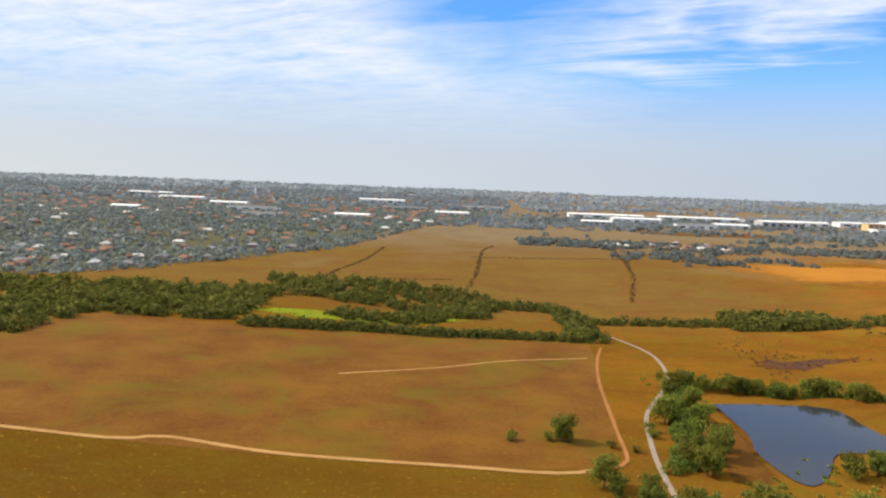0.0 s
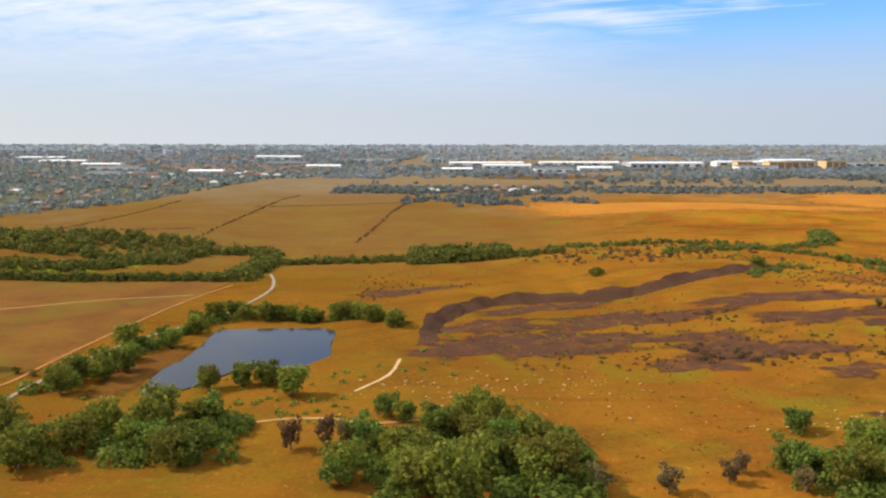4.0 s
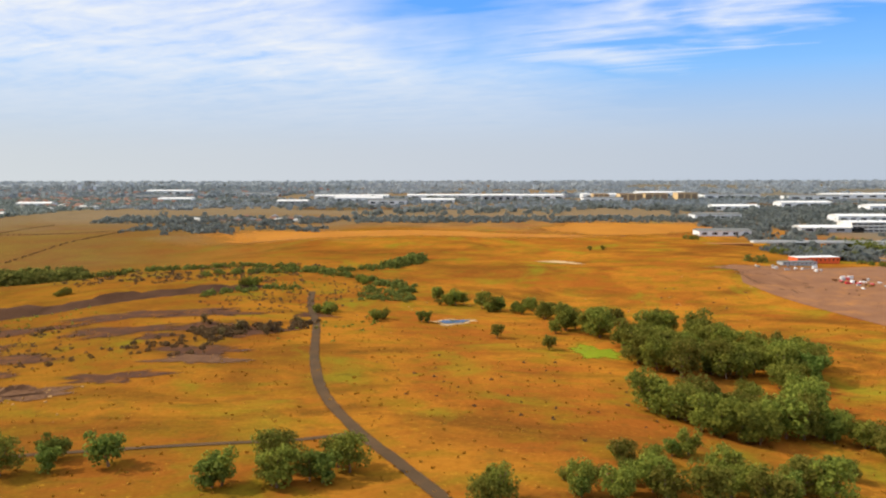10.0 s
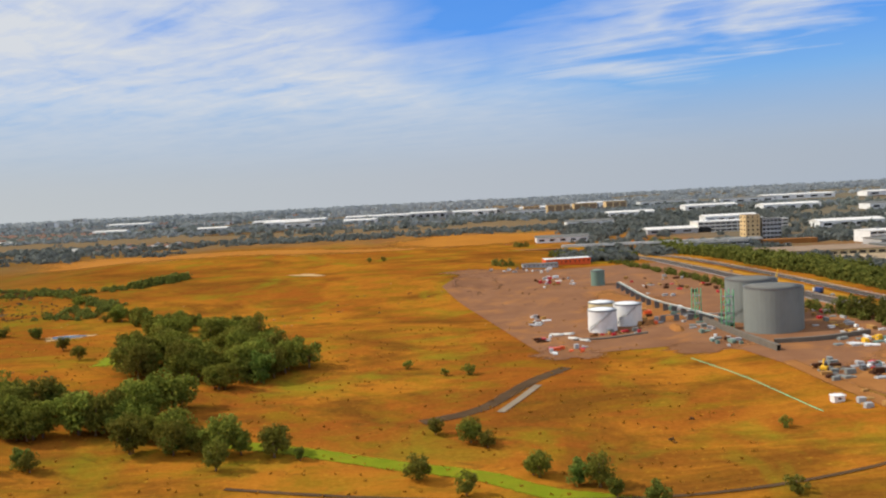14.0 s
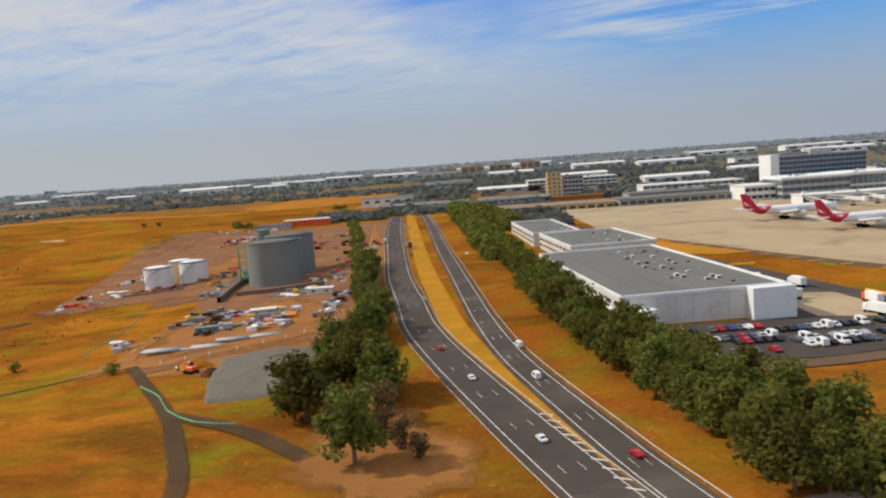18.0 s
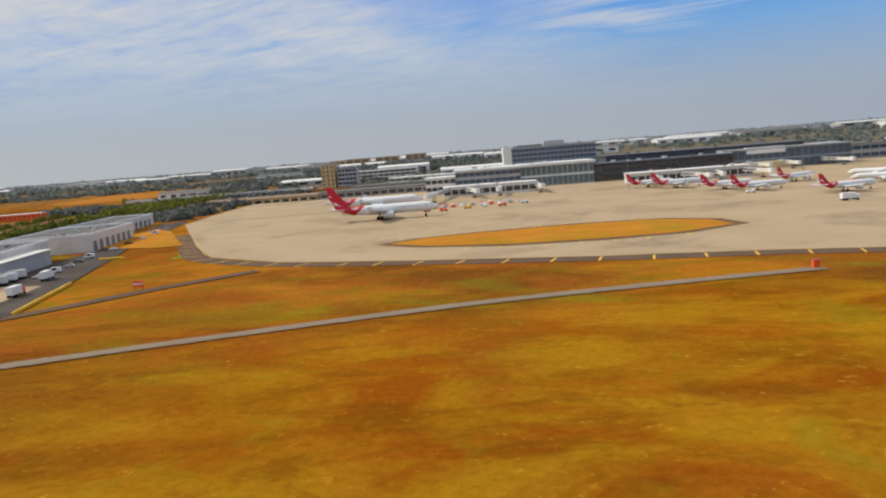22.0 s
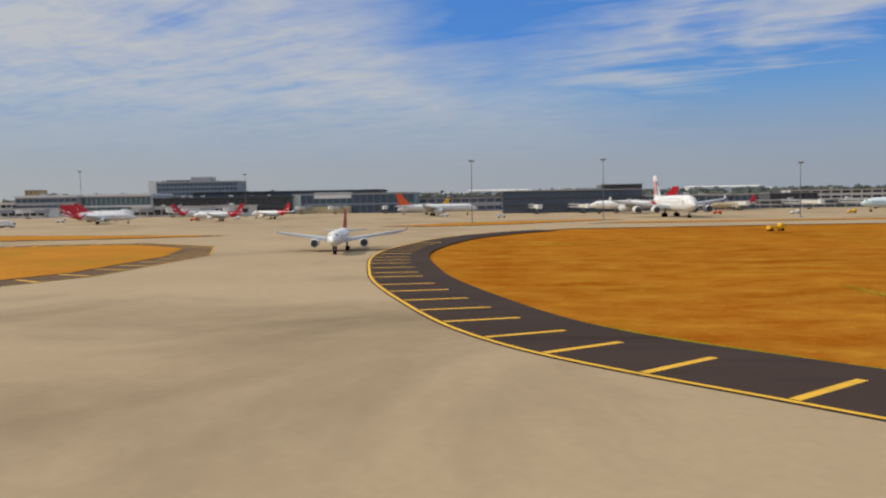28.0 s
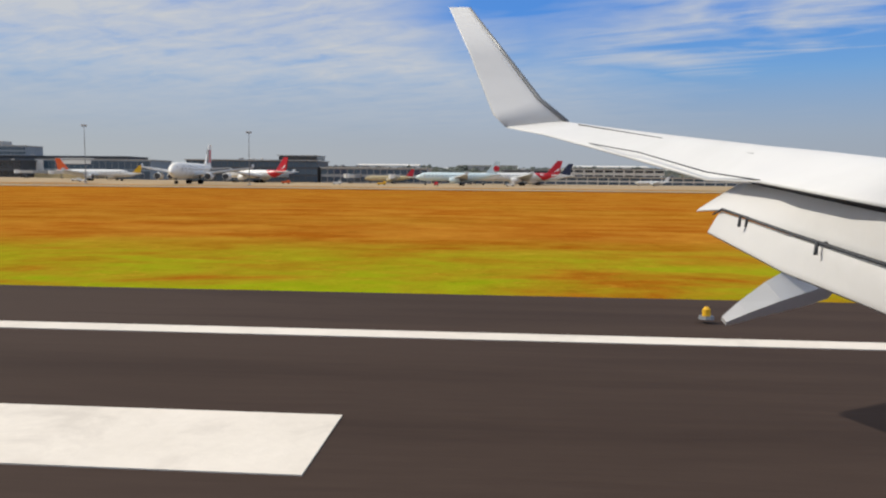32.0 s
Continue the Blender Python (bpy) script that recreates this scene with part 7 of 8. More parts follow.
# longitudinal paving joints
joint = surface("paving_joint", rgb(0x382E2A), rgb(0x40352F), 0.4, 5, 0.9)
for y in (2.2, -3.5, -9.5):
    tagged(part("paving_joint", Geo().box(820, 1600, y - 0.025, y + 0.025, 0.07, 0.085), joint), "dark paving joint along the runway", "runway", kind="structure")
tagged(part("edge_stripe", Geo().box(1062, 1700, 10.85, 11.35, 0.06, 0.092), M_WHITELINE), "white edge stripe along the runway", "runway marking", kind="structure")
tagged(part("aiming_block", Geo().box(1156, 1171, 5.55, 7.1, 0.06, 0.092), M_WHITELINE), "white painted block on the runway", "runway marking", kind="structure")
road("green_fringe", [(906, 91), (915.5, 85.5), (923, 77.5), (937, 61.5), (946, 51)], 1.5, M_LUSH, "green fringe of grass along the taxiway", 0.04, "grass")
for k, (x, y, rx, ry) in enumerate([(735, 178, 6, 8)]):
    patch("green_grass", x, y, rx, ry, 0, M_LUSH, "patch of green grass in the airfield", 0.04, 0.3, 300 + k, "grass")




def board(x, y, w, h, turn, face, label, legs=True, base=0.25):
    z = gh(x, y)
    root = thing("sign_board", label, "sign", (x, y, z), turn, "airfield signs")
    part("panel", Geo().box(-w / 2, w / 2, -0.06, 0.06, base, base + h, 0.02), face, root)
    if legs:
        for u in (-w * 0.36, w * 0.36):
            part("leg", Geo().box(u - 0.04, u + 0.04, -0.04, 0.04, -0.05, base + 0.05), M_STEEL, root)
    return root


for x, y, w, h, t in [(938.5, 40.7, 1.3, 0.2, 10), (937.9, 39.4, 1.2, 0.2, 80), (928, 63.6, 0.5, 0.2, 0), (961.5, 70, 0.4, 0.4, 0), (1102.6, 35.0, 1.5, 0.14, 0)]:
    board(x, y, w, h, t, M_WHITE, "white board on short legs in dry grass", True, 0.12)
for px, py in ((1067.5, 19.0), (1099.4, 19.2)):
    sign = board(px, py, 0.34, 0.55, 30, M_YELLOW, "yellow marker post on a dark base in dry grass", False, 0.05)
    part("base", Geo().tube([(0, 0, -0.05), (0, 0, 0.03), (0, 0, 0.05)], [(1.25, 0.62), (1.2, 0.58), (0.5, 0.25)], 9), M_RUBBER, sign, "dark bare earth base")
for x, y, m in [(1087, 13.2, M_STEEL), (1117, 12.9, M_STEEL), (1146, 14.3, M_STEEL), (1176, 12.7, M_YELLOW), (1206, 13, M_STEEL)]:
    lamp = thing("runway_light", "small runway edge light on asphalt", "runway light", (x, y, 0.15), 0, "runway edge lights")
    part("base", Geo().tube([(0, 0, 0), (0, 0, 0.05)], [0.14, 0.12], 10), M_STEEL, lamp)
    part("lens", Geo().tube([(0, 0, 0.05), (0, 0, 0.16), (0, 0, 0.2)], [0.07, 0.07, 0.03], 10), m, lamp)
for k, (x, y, r, w) in enumerate([(1054.6, 24.9, 2.5, 0.2), (1059.8, 25.3, 1.6, 0.16), (1047.2, 25.3, 2.8, 0.1), (1081, 24.7, 3.6, 0.12), (1070, 24.9, 3.0, 0.07)]):
    patch("dark_mark", x, y, r, w, 0, M_BURNT, "dark bare strip in the airfield grass", 0.03, 0.2, 95 + k)
M_MOWN = surface("yellow_mown_grass", rgb(0x94721A), rgb(0xB08C26), 0.3, 3.5, 0.95, bump=0.4)
for k, line in enumerate([[(1046.1, 50), (1046.2, 27.2), (1046.5, 17)], [(1050.2, 36), (1050.4, 24.3), (1050, 16.6)], [(1037, 24.4), (1040.3, 28.3), (1045, 38), (1050, 46)], [(1041, 22.5), (1043, 30), (1046.5, 44)], [(1066, 44), (1076, 30), (1086, 21)], [(1056.4, 38), (1058, 22.3), (1059.2, 17)], [(1086, 40), (1096, 26), (1101, 18)]]):
    road("mown_strip", line, 1.7, M_MOWN, "yellow-green mown strip across the airfield grass", 0.03, "grass")
box = thing("marker_box", "orange-red marker box on a plinth in dry grass", "marker", (849, 108.6, gh(849, 108.6)), 0)
part("box", Geo().box(-0.45, 0.45, -0.4, 0.4, 0.1, 1.2, 0.05), M_ORANGE, box)
part("lid", Geo().box(-0.5, 0.5, -0.45, 0.45, 1.2, 1.28), M_RED, box)
part("plinth", Geo().box(-0.6, 0.6, -0.55, 0.55, -0.05, 0.1), M_SHOULDER, box)


def mast(x, y, h):
    z = gh(x, y)
    root = thing("light_mast", "tall grey floodlight mast on the apron", "light mast", (x, y, z), 0, "floodlight masts")
    part("pole", Geo().tube([(0, 0, 0), (0, 0, h)], [0.13, 0.07], 8), M_STEEL, root)
    part("base", Geo().box(-0.5, 0.5, -0.5, 0.5, -0.1, 0.4, 0.05), M_GREYWALL, root)
    part("crossbar", Geo().box(-0.7, 0.7, -0.08, 0.08, h - 0.1, h + 0.1), M_STEEL, root)
    for u in (-0.55, 0.0, 0.55):
        part("floodlight", Geo().box(u - 0.2, u + 0.2, -0.3, 0.15, h + 0.08, h + 0.42, 0.05), M_GREYWALL, root)


for x, y, h in [(1056, 206, 16), (1105, 200, 14), (1021, 200, 16), (863, 300, 19), (930, 300, 17)]:
    mast(x, y, h)


def service_vehicle(x, y, turn, paint, label):
    z = gh(x, y) + 0.14
    root = thing("service_vehicle", label, "vehicle", (x, y, z), turn, "ground service vehicles")
    part("body", Geo().box(-1.3, 0.7, -0.55, 0.55, 0.3, 0.85, 0.06), paint, root)
    part("cab", Geo().box(0.55, 1.4, -0.52, 0.52, 0.3, 1.25, 0.12), paint, root)
    part("windscreen", Geo().box(1.36, 1.42, -0.42, 0.42, 0.75, 1.1), M_DARKGLASS, root)
    for u in (-0.9, 0.9):
        for s in (-1, 1):
            part("wheel", Geo().tube([(u, s * 0.38, 0.24), (u, s * 0.57, 0.24)], [0.24, 0.24], 10), M_RUBBER, root)
    return root


for x, y, t, m, l in [(1070, 124, 10, M_YELLOW, "yellow"), (786, 262, 30, M_ORANGE, "orange"), (792, 258, 200, M_ORANGE, "orange"), (800, 262, 15, M_YELLOW, "yellow"), (806, 266, 95, M_WHITE, "white"),
                      (812, 262, 20, M_ORANGE, "orange"), (820, 268, 200, M_WHITE, "white"), (888, 240, 0, M_WHITE, "white"), (926, 255, 30, M_ORANGE, "orange"), (936, 270, 80, M_WHITE, "white"), (1010, 280, 10, M_WHITE, "white"), (1030, 250, 200, M_WHITE, "white"), (1120, 240, 10, M_WHITE, "white"), (1135, 236, 10, M_YELLOW, "yellow"), (1152, 238, 90, M_RED, "red"), (1175, 240, 0, M_WHITE, "white"), (1100, 252, 0, M_ORANGE, "orange")]:
    service_vehicle(x, y, t, m, l + " ground service vehicle on the apron")
truck(897, 197, 5, "small white truck on the apron", M_WHITE, M_WHITE)
for k in range(26):
    x, y = 778 + (k % 13) * 3.4, 272 + (k // 13) * 5 + (k * 7 % 5) * 0.6
    bx = thing("cargo_container", "cargo container parked on the apron", "container", (x, y, gh(x, y) + 0.13), (k * 23) % 50, "cargo containers")
    part("box", Geo().box(-0.8, 0.8, -0.55, 0.55, 0.15, 1.0, 0.06), (M_SILVER, M_ORANGE, M_WHITE, M_GREYWALL)[k % 4], bx)
    part("base", Geo().box(-0.85, 0.85, -0.6, 0.6, 0.0, 0.15), M_STEEL, bx)

# ---- terminals ----
building("terminal", "grey terminal wing with a white roof edge", "terminal", 795, 365, 31, 26, 9.6, M_GREYWALL, M_WHITE, floors=3, bays=10, side_bays=6, pane=M_GLASS, share=(0.92, 0.55), lip=0.7, roof_thick=1.0, plant=4, seed=3)
building("terminal", "terminal wing with teal glazing and white roof", "terminal", 826.2, 369, 35, 24, 10, M_WHITE, M_WHITE, floors=2, bays=14, side_bays=0, pane=M_TEAL, share=(0.93, 0.82), lip=0.9, roof_thick=1.0, plant=4, seed=4)
building("terminal_annex", "low white terminal annex beside the glazed wing", "terminal", 780, 372, 14.6, 22, 7, M_WHITE, M_PALEROOF, floors=2, bays=5, share=(0.85, 0.5), lip=0.4)
hotel = building("hotel", "blue-grey glazed hotel with a white end wall", "hotel", 823, 455, 54, 18, 19.0, M_BLUECLAD, M_GREYWALL, floors=7, bays=22, side_bays=0, pane=M_GLASS, share=(0.86, 0.62), lip=0.2, roof_thick=0.6, plant=3, seed=6)
part("end_wall", Geo().box(-0.4, 4.4, -0.5, 18.4, -1, 20.2), M_WHITE, hotel, "white end wall")
part("plant_room", Geo().box(24, 36, 4, 14, 19.5, 22.4, 0.1), M_GREYWALL, hotel, "grey rooftop plant room")
part("roof_screen", Geo().box(8, 23, 5, 13, 19.5, 20.8, 0.1), M_STEEL, hotel)
building("terminal", "long dark terminal with a flat roof", "terminal", 862, 372, 66, 20, 8.4, M_DARKROOF, M_DARKROOF, floors=2, bays=20, pane=M_DARKGLASS, share=(0.9, 0.6), lip=1.0, roof_thick=0.6, plant=6, seed=7)
building("pier_roof", "dark upper hall behind the long terminal", "terminal", 872, 396, 100, 24, 12, M_DARKROOF, M_DARKROOF, floors=2, bays=24, pane=M_GLASS, share=(0.9, 0.5), lip=0.8, plant=5, seed=8)
gate = building("gate_building", "blue-grey glazed gate building with white panels", "terminal", 928, 385, 62, 25, 10, M_BLUECLAD, M_GREYWALL, floors=2, bays=18, side_bays=6, pane=M_GLASS, share=(0.93, 0.8), lip=0.5, roof_thick=0.6, plant=5, seed=9)
part("end_panel", Geo().box(-0.3, 4, -0.4, 25.2, -1, 10.2), M_WHITE, gate, "white end panel")
part("base_block", Geo().box(3, 30, -7, 0, -1, 4, 0.05), M_CREAM, gate, "tan base block")
part("upper_panel", Geo().box(11, 30, -0.4, 3, 8, 11, 0.05), M_WHITE, gate, "white upper panel")
dark = building("glass_terminal", "dark glazed terminal with a raised block", "terminal", 1033, 329, 59, 21, 9.4, M_DARKROOF, M_GREYWALL, floors=3, bays=22, side_bays=7, pane=M_GLASS, share=(0.93, 0.72), lip=0.6, roof_thick=0.5, plant=6, seed=10)
part("raised_block", Geo().box(42, 59, -0.6, 14, 9.85, 11.6, 0.06), M_DARKGLASS, dark, "dark raised block")
part("raised_roof", Geo().box(41.4, 59.6, -1.2, 14.6, 11.6, 11.9), M_GREYWALL, dark)
building("terminal", "low grey terminal block with glazing", "terminal", 1093, 331, 47, 20, 6.6, M_GREYWALL, M_PALEROOF, floors=2, bays=16, pane=M_GLASS, share=(0.9, 0.65), lip=0.7, plant=5, seed=11)
building("gate_building", "dark box-shaped gate building with a flat roof", "terminal", 1172, 400, 24, 15, 7, M_DARKROOF, M_GREYWALL, floors=2, bays=8, pane=M_DARKGLASS, share=(0.9, 0.7), lip=0.5, plant=2, seed=12)
building("terminal", "long low grey terminal with a glazed front", "terminal", 1140, 352, 190, 20, 3.6, M_OFFWHITE, M_GREYWALL, floors=2, bays=40, pane=M_GLASS, share=(0.9, 0.6), lip=0.8, plant=10, seed=13)
building("terminal", "long grey terminal hall behind the gates", "terminal", 985, 420, 120, 24, 8, M_GREYWALL, M_ROOF, floors=2, bays=26, pane=M_GLASS, share=(0.9, 0.5), lip=0.6, plant=8, seed=14)
building("terminal", "long low terminal pier in pale cladding", "terminal", 870, 330, 52, 12, 4.6, M_OFFWHITE, M_PALEROOF, floors=1, bays=16, pane=M_DARKGLASS, share=(0.85, 0.5), lip=0.4, plant=4, seed=15)
building("terminal", "low white pier building with windows", "terminal", 790, 330, 40, 12, 4.2, M_WHITE, M_PALEROOF, floors=1, bays=12, pane=M_DARKGLASS, share=(0.85, 0.5), lip=0.4, plant=3, seed=16)
for x, y, w, h in [(640, 470, 40, 5), (1210, 470, 60, 9), (1290, 440, 50, 8), (1060, 470, 40, 9), (905, 500, 40, 8)]:
    building("office_block", "pale office block behind the terminals", "office block", x, y, w, 16, h, M_OFFWHITE, M_ROOF, floors=3, bays=10, share=(0.85, 0.5), plant=3, seed=int(x), group="airport offices")


def jet_bridge(x, y, length, turn, z=2.3):
    """A covered walkway on two legs with a rounded cab."""
    g = gh(x, y)
    root = thing("jet_bridge", "grey covered passenger bridge on steel legs", "jet bridge", (x, y, g), turn, "passenger bridges")
    part("tunnel", Geo().box(0, length * 0.55, -0.8, 0.8, z, z + 1.5, 0.06), M_GREYWALL, root)
    part("inner_tunnel", Geo().box(length * 0.5, length, -0.68, 0.68, z + 0.1, z + 1.4, 0.06), M_OFFWHITE, root)
    part("cab", Geo().tube([(length + 0.6, 0, z - 0.05), (length + 0.6, 0, z + 1.65)], [1.2, 1.2], 12), M_WHITE, root)
    part("rotunda", Geo().tube([(-0.8, 0, z - 0.1), (-0.8, 0, z + 1.9)], [1.3, 1.3], 14), M_GREYWALL, root)
    for u in (-0.8, length * 0.72):
        part("leg", Geo().tube([(u, -0.35, 0), (u, -0.35, z)], [0.16, 0.16], 8), M_STEEL, root)
        part("leg", Geo().tube([(u, 0.35, 0), (u, 0.35, z)], [0.16, 0.16], 8), M_STEEL, root)
    part("axle", Geo().box(length * 0.72 - 0.5, length * 0.72 + 0.5, -0.9, 0.9, 0.05, 0.45, 0.08), M_RUBBER, root)
    win = Geo().box(-0.7, 0.7, -0.03, 0.03, -0.3, 0.3).mesh("window", M_DARKGLASS)
    for k in range(int(length * 0.5 / 2)):
        part("window", win, M_DARKGLASS, root).location = (1.2 + k * 2, -0.82, z + 0.85)


for x, y, l, t in [(800, 330, 24, -80), (815, 331, 22, -95), (792, 330, 40, -100), (830, 331, 20, -88), (879, 330, 22, -95), (892, 330, 24, -80), (906, 330, 22, -100), (918, 330, 24, -85), (938, 378, 24, -90), (955, 384, 26, -95), (976, 384, 24, -85), (1045, 328, 30, -88), (1062, 328, 32, -85), (1078, 328, 40, -94), (1110, 331, 26, -90), (1128, 331, 24, -90), (1160, 351, 40, -92), (1185, 351, 40, -88)]:
    jet_bridge(x, y, l, t)

# ---- aircraft ----
def airliner(x, y, heading, L, tail, label, body=M_WHITE, engines=2, fat=0.1, deck=1, disc=None, mark=True, engine_paint=None):
    """A parked airliner; x, y is the middle of the fuselage, nose towards heading."""
    z = gh(x, y) + 0.13
    R = L * fat / 2
    zc = R + L * 0.052
    root = thing("airliner", label, "aircraft", (x, y, z), heading, "parked airliners")
    h = L / 2
    prof = [(h, 0.02, -0.25), (h - 0.02 * L, 0.35, -0.2), (h - 0.05 * L, 0.66, -0.1), (h - 0.09 * L, 0.9, -0.02), (h - 0.14 * L, 1.0, 0), (-h + 0.36 * L, 1.0, 0), (-h + 0.24 * L, 0.86, 0.12), (-h + 0.12 * L, 0.5, 0.42), (-h + 0.03 * L, 0.2, 0.62), (-h, 0.06, 0.68)]
    g = Geo()
    tall = 1.16 if deck == 2 else 1.0
    for px, r, dz in prof:
        for i in range(16):
            a = 2 * math.pi * i / 16
            g.v.append((px, R * r * math.cos(a), zc + R * dz + R * r * tall * math.sin(a)))
    for k in range(len(prof) - 1):
        for i in range(16):
            a, b = k * 16 + i, k * 16 + (i + 1) % 16
            g.f.append((a, a + 16, b + 16, b))
    part("fuselage", g, body, root, smooth=True)

    def slab(name, pts, thick, m, parent=root, lab=""):
        """A thin surface with a top and a bottom between its root and tip chords."""
        q = Geo()
        up = Vector((0, 0, 1)) if name != "fin" else Vector((0, 1, 0))
        n = len(pts)
        for s in (-1, 1):
            for k, p in enumerate(pts):
                t = thick if k in (0, 1) else thick * 0.45
                q.v.append(tuple(Vector(p) + up * s * t))
        q.f = [tuple(range(n)), tuple(range(2 * n - 1, n - 1, -1))] + [(i, (i + 1) % n, n + (i + 1) % n, n + i) for i in range(n)]
        return part(name, q, m, parent, lab)

    for s in (-1, 1):
        w = slab("wing", [(0.10 * L, s * R * 0.7, zc - R * 0.55), (-0.12 * L, s * R * 0.7, zc - R * 0.55), (-0.13 * L, s * 0.40 * L, zc - R * 0.1 + 0.018 * L), (-0.13 * L, s * 0.46 * L, zc + 0.03 * L), (-0.095 * L, s * 0.46 * L, zc + 0.03 * L)], 0.011 * L, M_SILVER, root, "silver-grey wing")
        slab("tailplane", [(-h + 0.135 * L, s * R * 0.3, zc + R * 0.4), (-h + 0.035 * L, s * R * 0.3, zc + R * 0.4), (-h + 0.0 * L, s * 0.165 * L, zc + R * 0.6), (-h + 0.04 * L, s * 0.165 * L, zc + R * 0.6)], 0.006 * L, M_SILVER)
        part("winglet", Geo().prism([(-0.135 * L, s * 0.459 * L), (-0.10 * L, s * 0.459 * L), (-0.125 * L, s * 0.468 * L), (-0.14 * L, s * 0.468 * L)], zc + 0.028 * L, zc + 0.058 * L), M_SILVER, w)
        for e in range(engines // 2):
            ey = (0.17 if engines == 2 else 0.15 + 0.13 * e) * L
            ex = 0.085 * L - 0.055 * L * e
            ez = zc - R * 0.62 - 0.012 * L
            er = 0.031 * L
            eng = part("engine", Geo().tube([(ex, s * ey, ez), (ex - 0.02 * L, s * ey, ez), (ex - 0.075 * L, s * ey, ez), (ex - 0.115 * L, s * ey, ez + 0.004 * L)], [er * 0.92, er, er * 0.92, er * 0.5], 12), engine_paint or body, root, smooth=True)
            part("intake", Geo().tube([(ex + 0.001 * L, s * ey, ez), (ex + 0.004 * L, s * ey, ez)], [er * 0.8, er * 0.8], 12), M_WINGDARK, eng)
            part("pylon", Geo().box(ex - 0.1 * L, ex - 0.02 * L, s * ey - 0.004 * L, s * ey + 0.004 * L, ez + er * 0.7, zc - R * 0.35), M_SILVER, eng)
        win = Geo()
        for d in range(deck):
            for k in range(int(L * 1.5)):
                px = h - 0.15 * L - k * 0.42
                if px > -h + 0.27 * L:
                    zz = zc + R * (0.22 + 0.42 * d)
                    yy = s * (R * math.sqrt(max(0.05, 1 - ((zz - zc) / (R * tall)) ** 2)) + 0.012)
                    win.face([(px, yy, zz - 0.09), (px + 0.17, yy, zz - 0.09), (px + 0.17, yy, zz + 0.1), (px, yy, zz + 0.1)])
        part("window_row", win, M_DARKGLASS, root)
        gear = part("main_gear", Geo().tube([(-0.05 * L, s * R * 0.9, 0.02 * L), (-0.05 * L, s * R * 0.75, zc - R * 0.5)], [0.006 * L, 0.008 * L], 6), M_STEEL, root)
        for u in (-0.016, 0.016) if L > 25 else (0.0,):
            part("wheel", Geo().tube([(-0.05 * L + u * L, s * R * 0.9 - 0.014 * L, 0.016 * L), (-0.05 * L + u * L, s * R * 0.9 + 0.014 * L, 0.016 * L)], [0.016 * L, 0.016 * L], 10), M_RUBBER, gear)
        part("door", Geo().box(h - 0.125 * L, h - 0.107 * L, min(s * R * 0.93, s * R * 1.005), max(s * R * 0.93, s * R * 1.005), zc - R * 0.12, zc + R * 0.5), M_SILVER, root)
        part("cockpit_window", Geo().face([(h - 0.052 * L, s * R * 0.12, zc + R * 0.53), (h - 0.05 * L, s * R * 0.5, zc + R * 0.38), (h - 0.068 * L, s * R * 0.62, zc + R * 0.52), (h - 0.07 * L, s * R * 0.2, zc + R * 0.72)]), M_DARKGLASS, root)
    nose = part("nose_gear", Geo().tube([(h - 0.12 * L, 0, 0.012 * L), (h - 0.115 * L, 0, zc - R * 0.8)], [0.005 * L, 0.006 * L], 6), M_STEEL, root)
    part("wheel", Geo().tube([(h - 0.12 * L, -0.012 * L, 0.012 * L), (h - 0.12 * L, 0.012 * L, 0.012 * L)], [0.012 * L, 0.012 * L], 10), M_RUBBER, nose)
    ft = zc + R * 0.6 + (0.155 if deck == 1 else 0.2) * L
    fin = slab("fin", [(-h + 0.185 * L, 0, zc + R * 0.75), (-h + 0.04 * L, 0, zc + R * 0.7), (-h + 0.002 * L, 0, ft), (-h + 0.062 * L, 0, ft)], 0.009 * L, tail, root, "painted fin")
    if mark:
        for s in (-1, 1):
            yy = s * 0.0105 * L
            part("tail_mark", Geo().face([(-h + 0.115 * L, yy, zc + R * 1.1), (-h + 0.05 * L, yy, zc + R * 1.5), (-h + 0.03 * L, yy * 0.8, zc + R * 2.1), (-h + 0.055 * L, yy * 0.8, zc + R * 2.0), (-h + 0.075 * L, yy, zc + R * 1.5)]), M_WHITE, fin, "plain white mark")
        g2 = Geo()
        for px, r, dz in [(-h + 0.27 * L, 0.905, 0.1), (-h + 0.24 * L, 0.875, 0.12), (-h + 0.12 * L, 0.515, 0.42), (-h + 0.05 * L, 0.28, 0.58)]:
            for i in range(16):
                a = 2 * math.pi * i / 16
                shift = 0.05 * L * math.sin(a)
                g2.v.append((px + (shift if px > -h + 0.2 * L else 0), R * r * math.cos(a) * 1.015, zc + R * dz + R * r * 1.015 * tall * math.sin(a)))
        for k in range(3):
            for i in range(16):
                a, b = k * 16 + i, k * 16 + (i + 1) % 16
                g2.f.append((a, a + 16, b + 16, b))
        part("tail_band", g2, tail, root, "painted tail band", True)
    if disc:
        for s in (-1, 1):
            part("tail_disc", Geo().tube([(-h + 0.05 * L, s * 0.008 * L, zc + R * 2.0), (-h + 0.05 * L, s * 0.0115 * L, zc + R * 2.0)], [0.035 * L, 0.035 * L], 14), disc, fin, "plain coloured disc")
    return root


def parked(tx, ty, heading, L, *args, **kw):
    """Places an airliner by its tail."""
    a = radians(heading)
    return airliner(tx + math.cos(a) * L / 2, ty + math.sin(a) * L / 2, heading, L, *args, **kw)


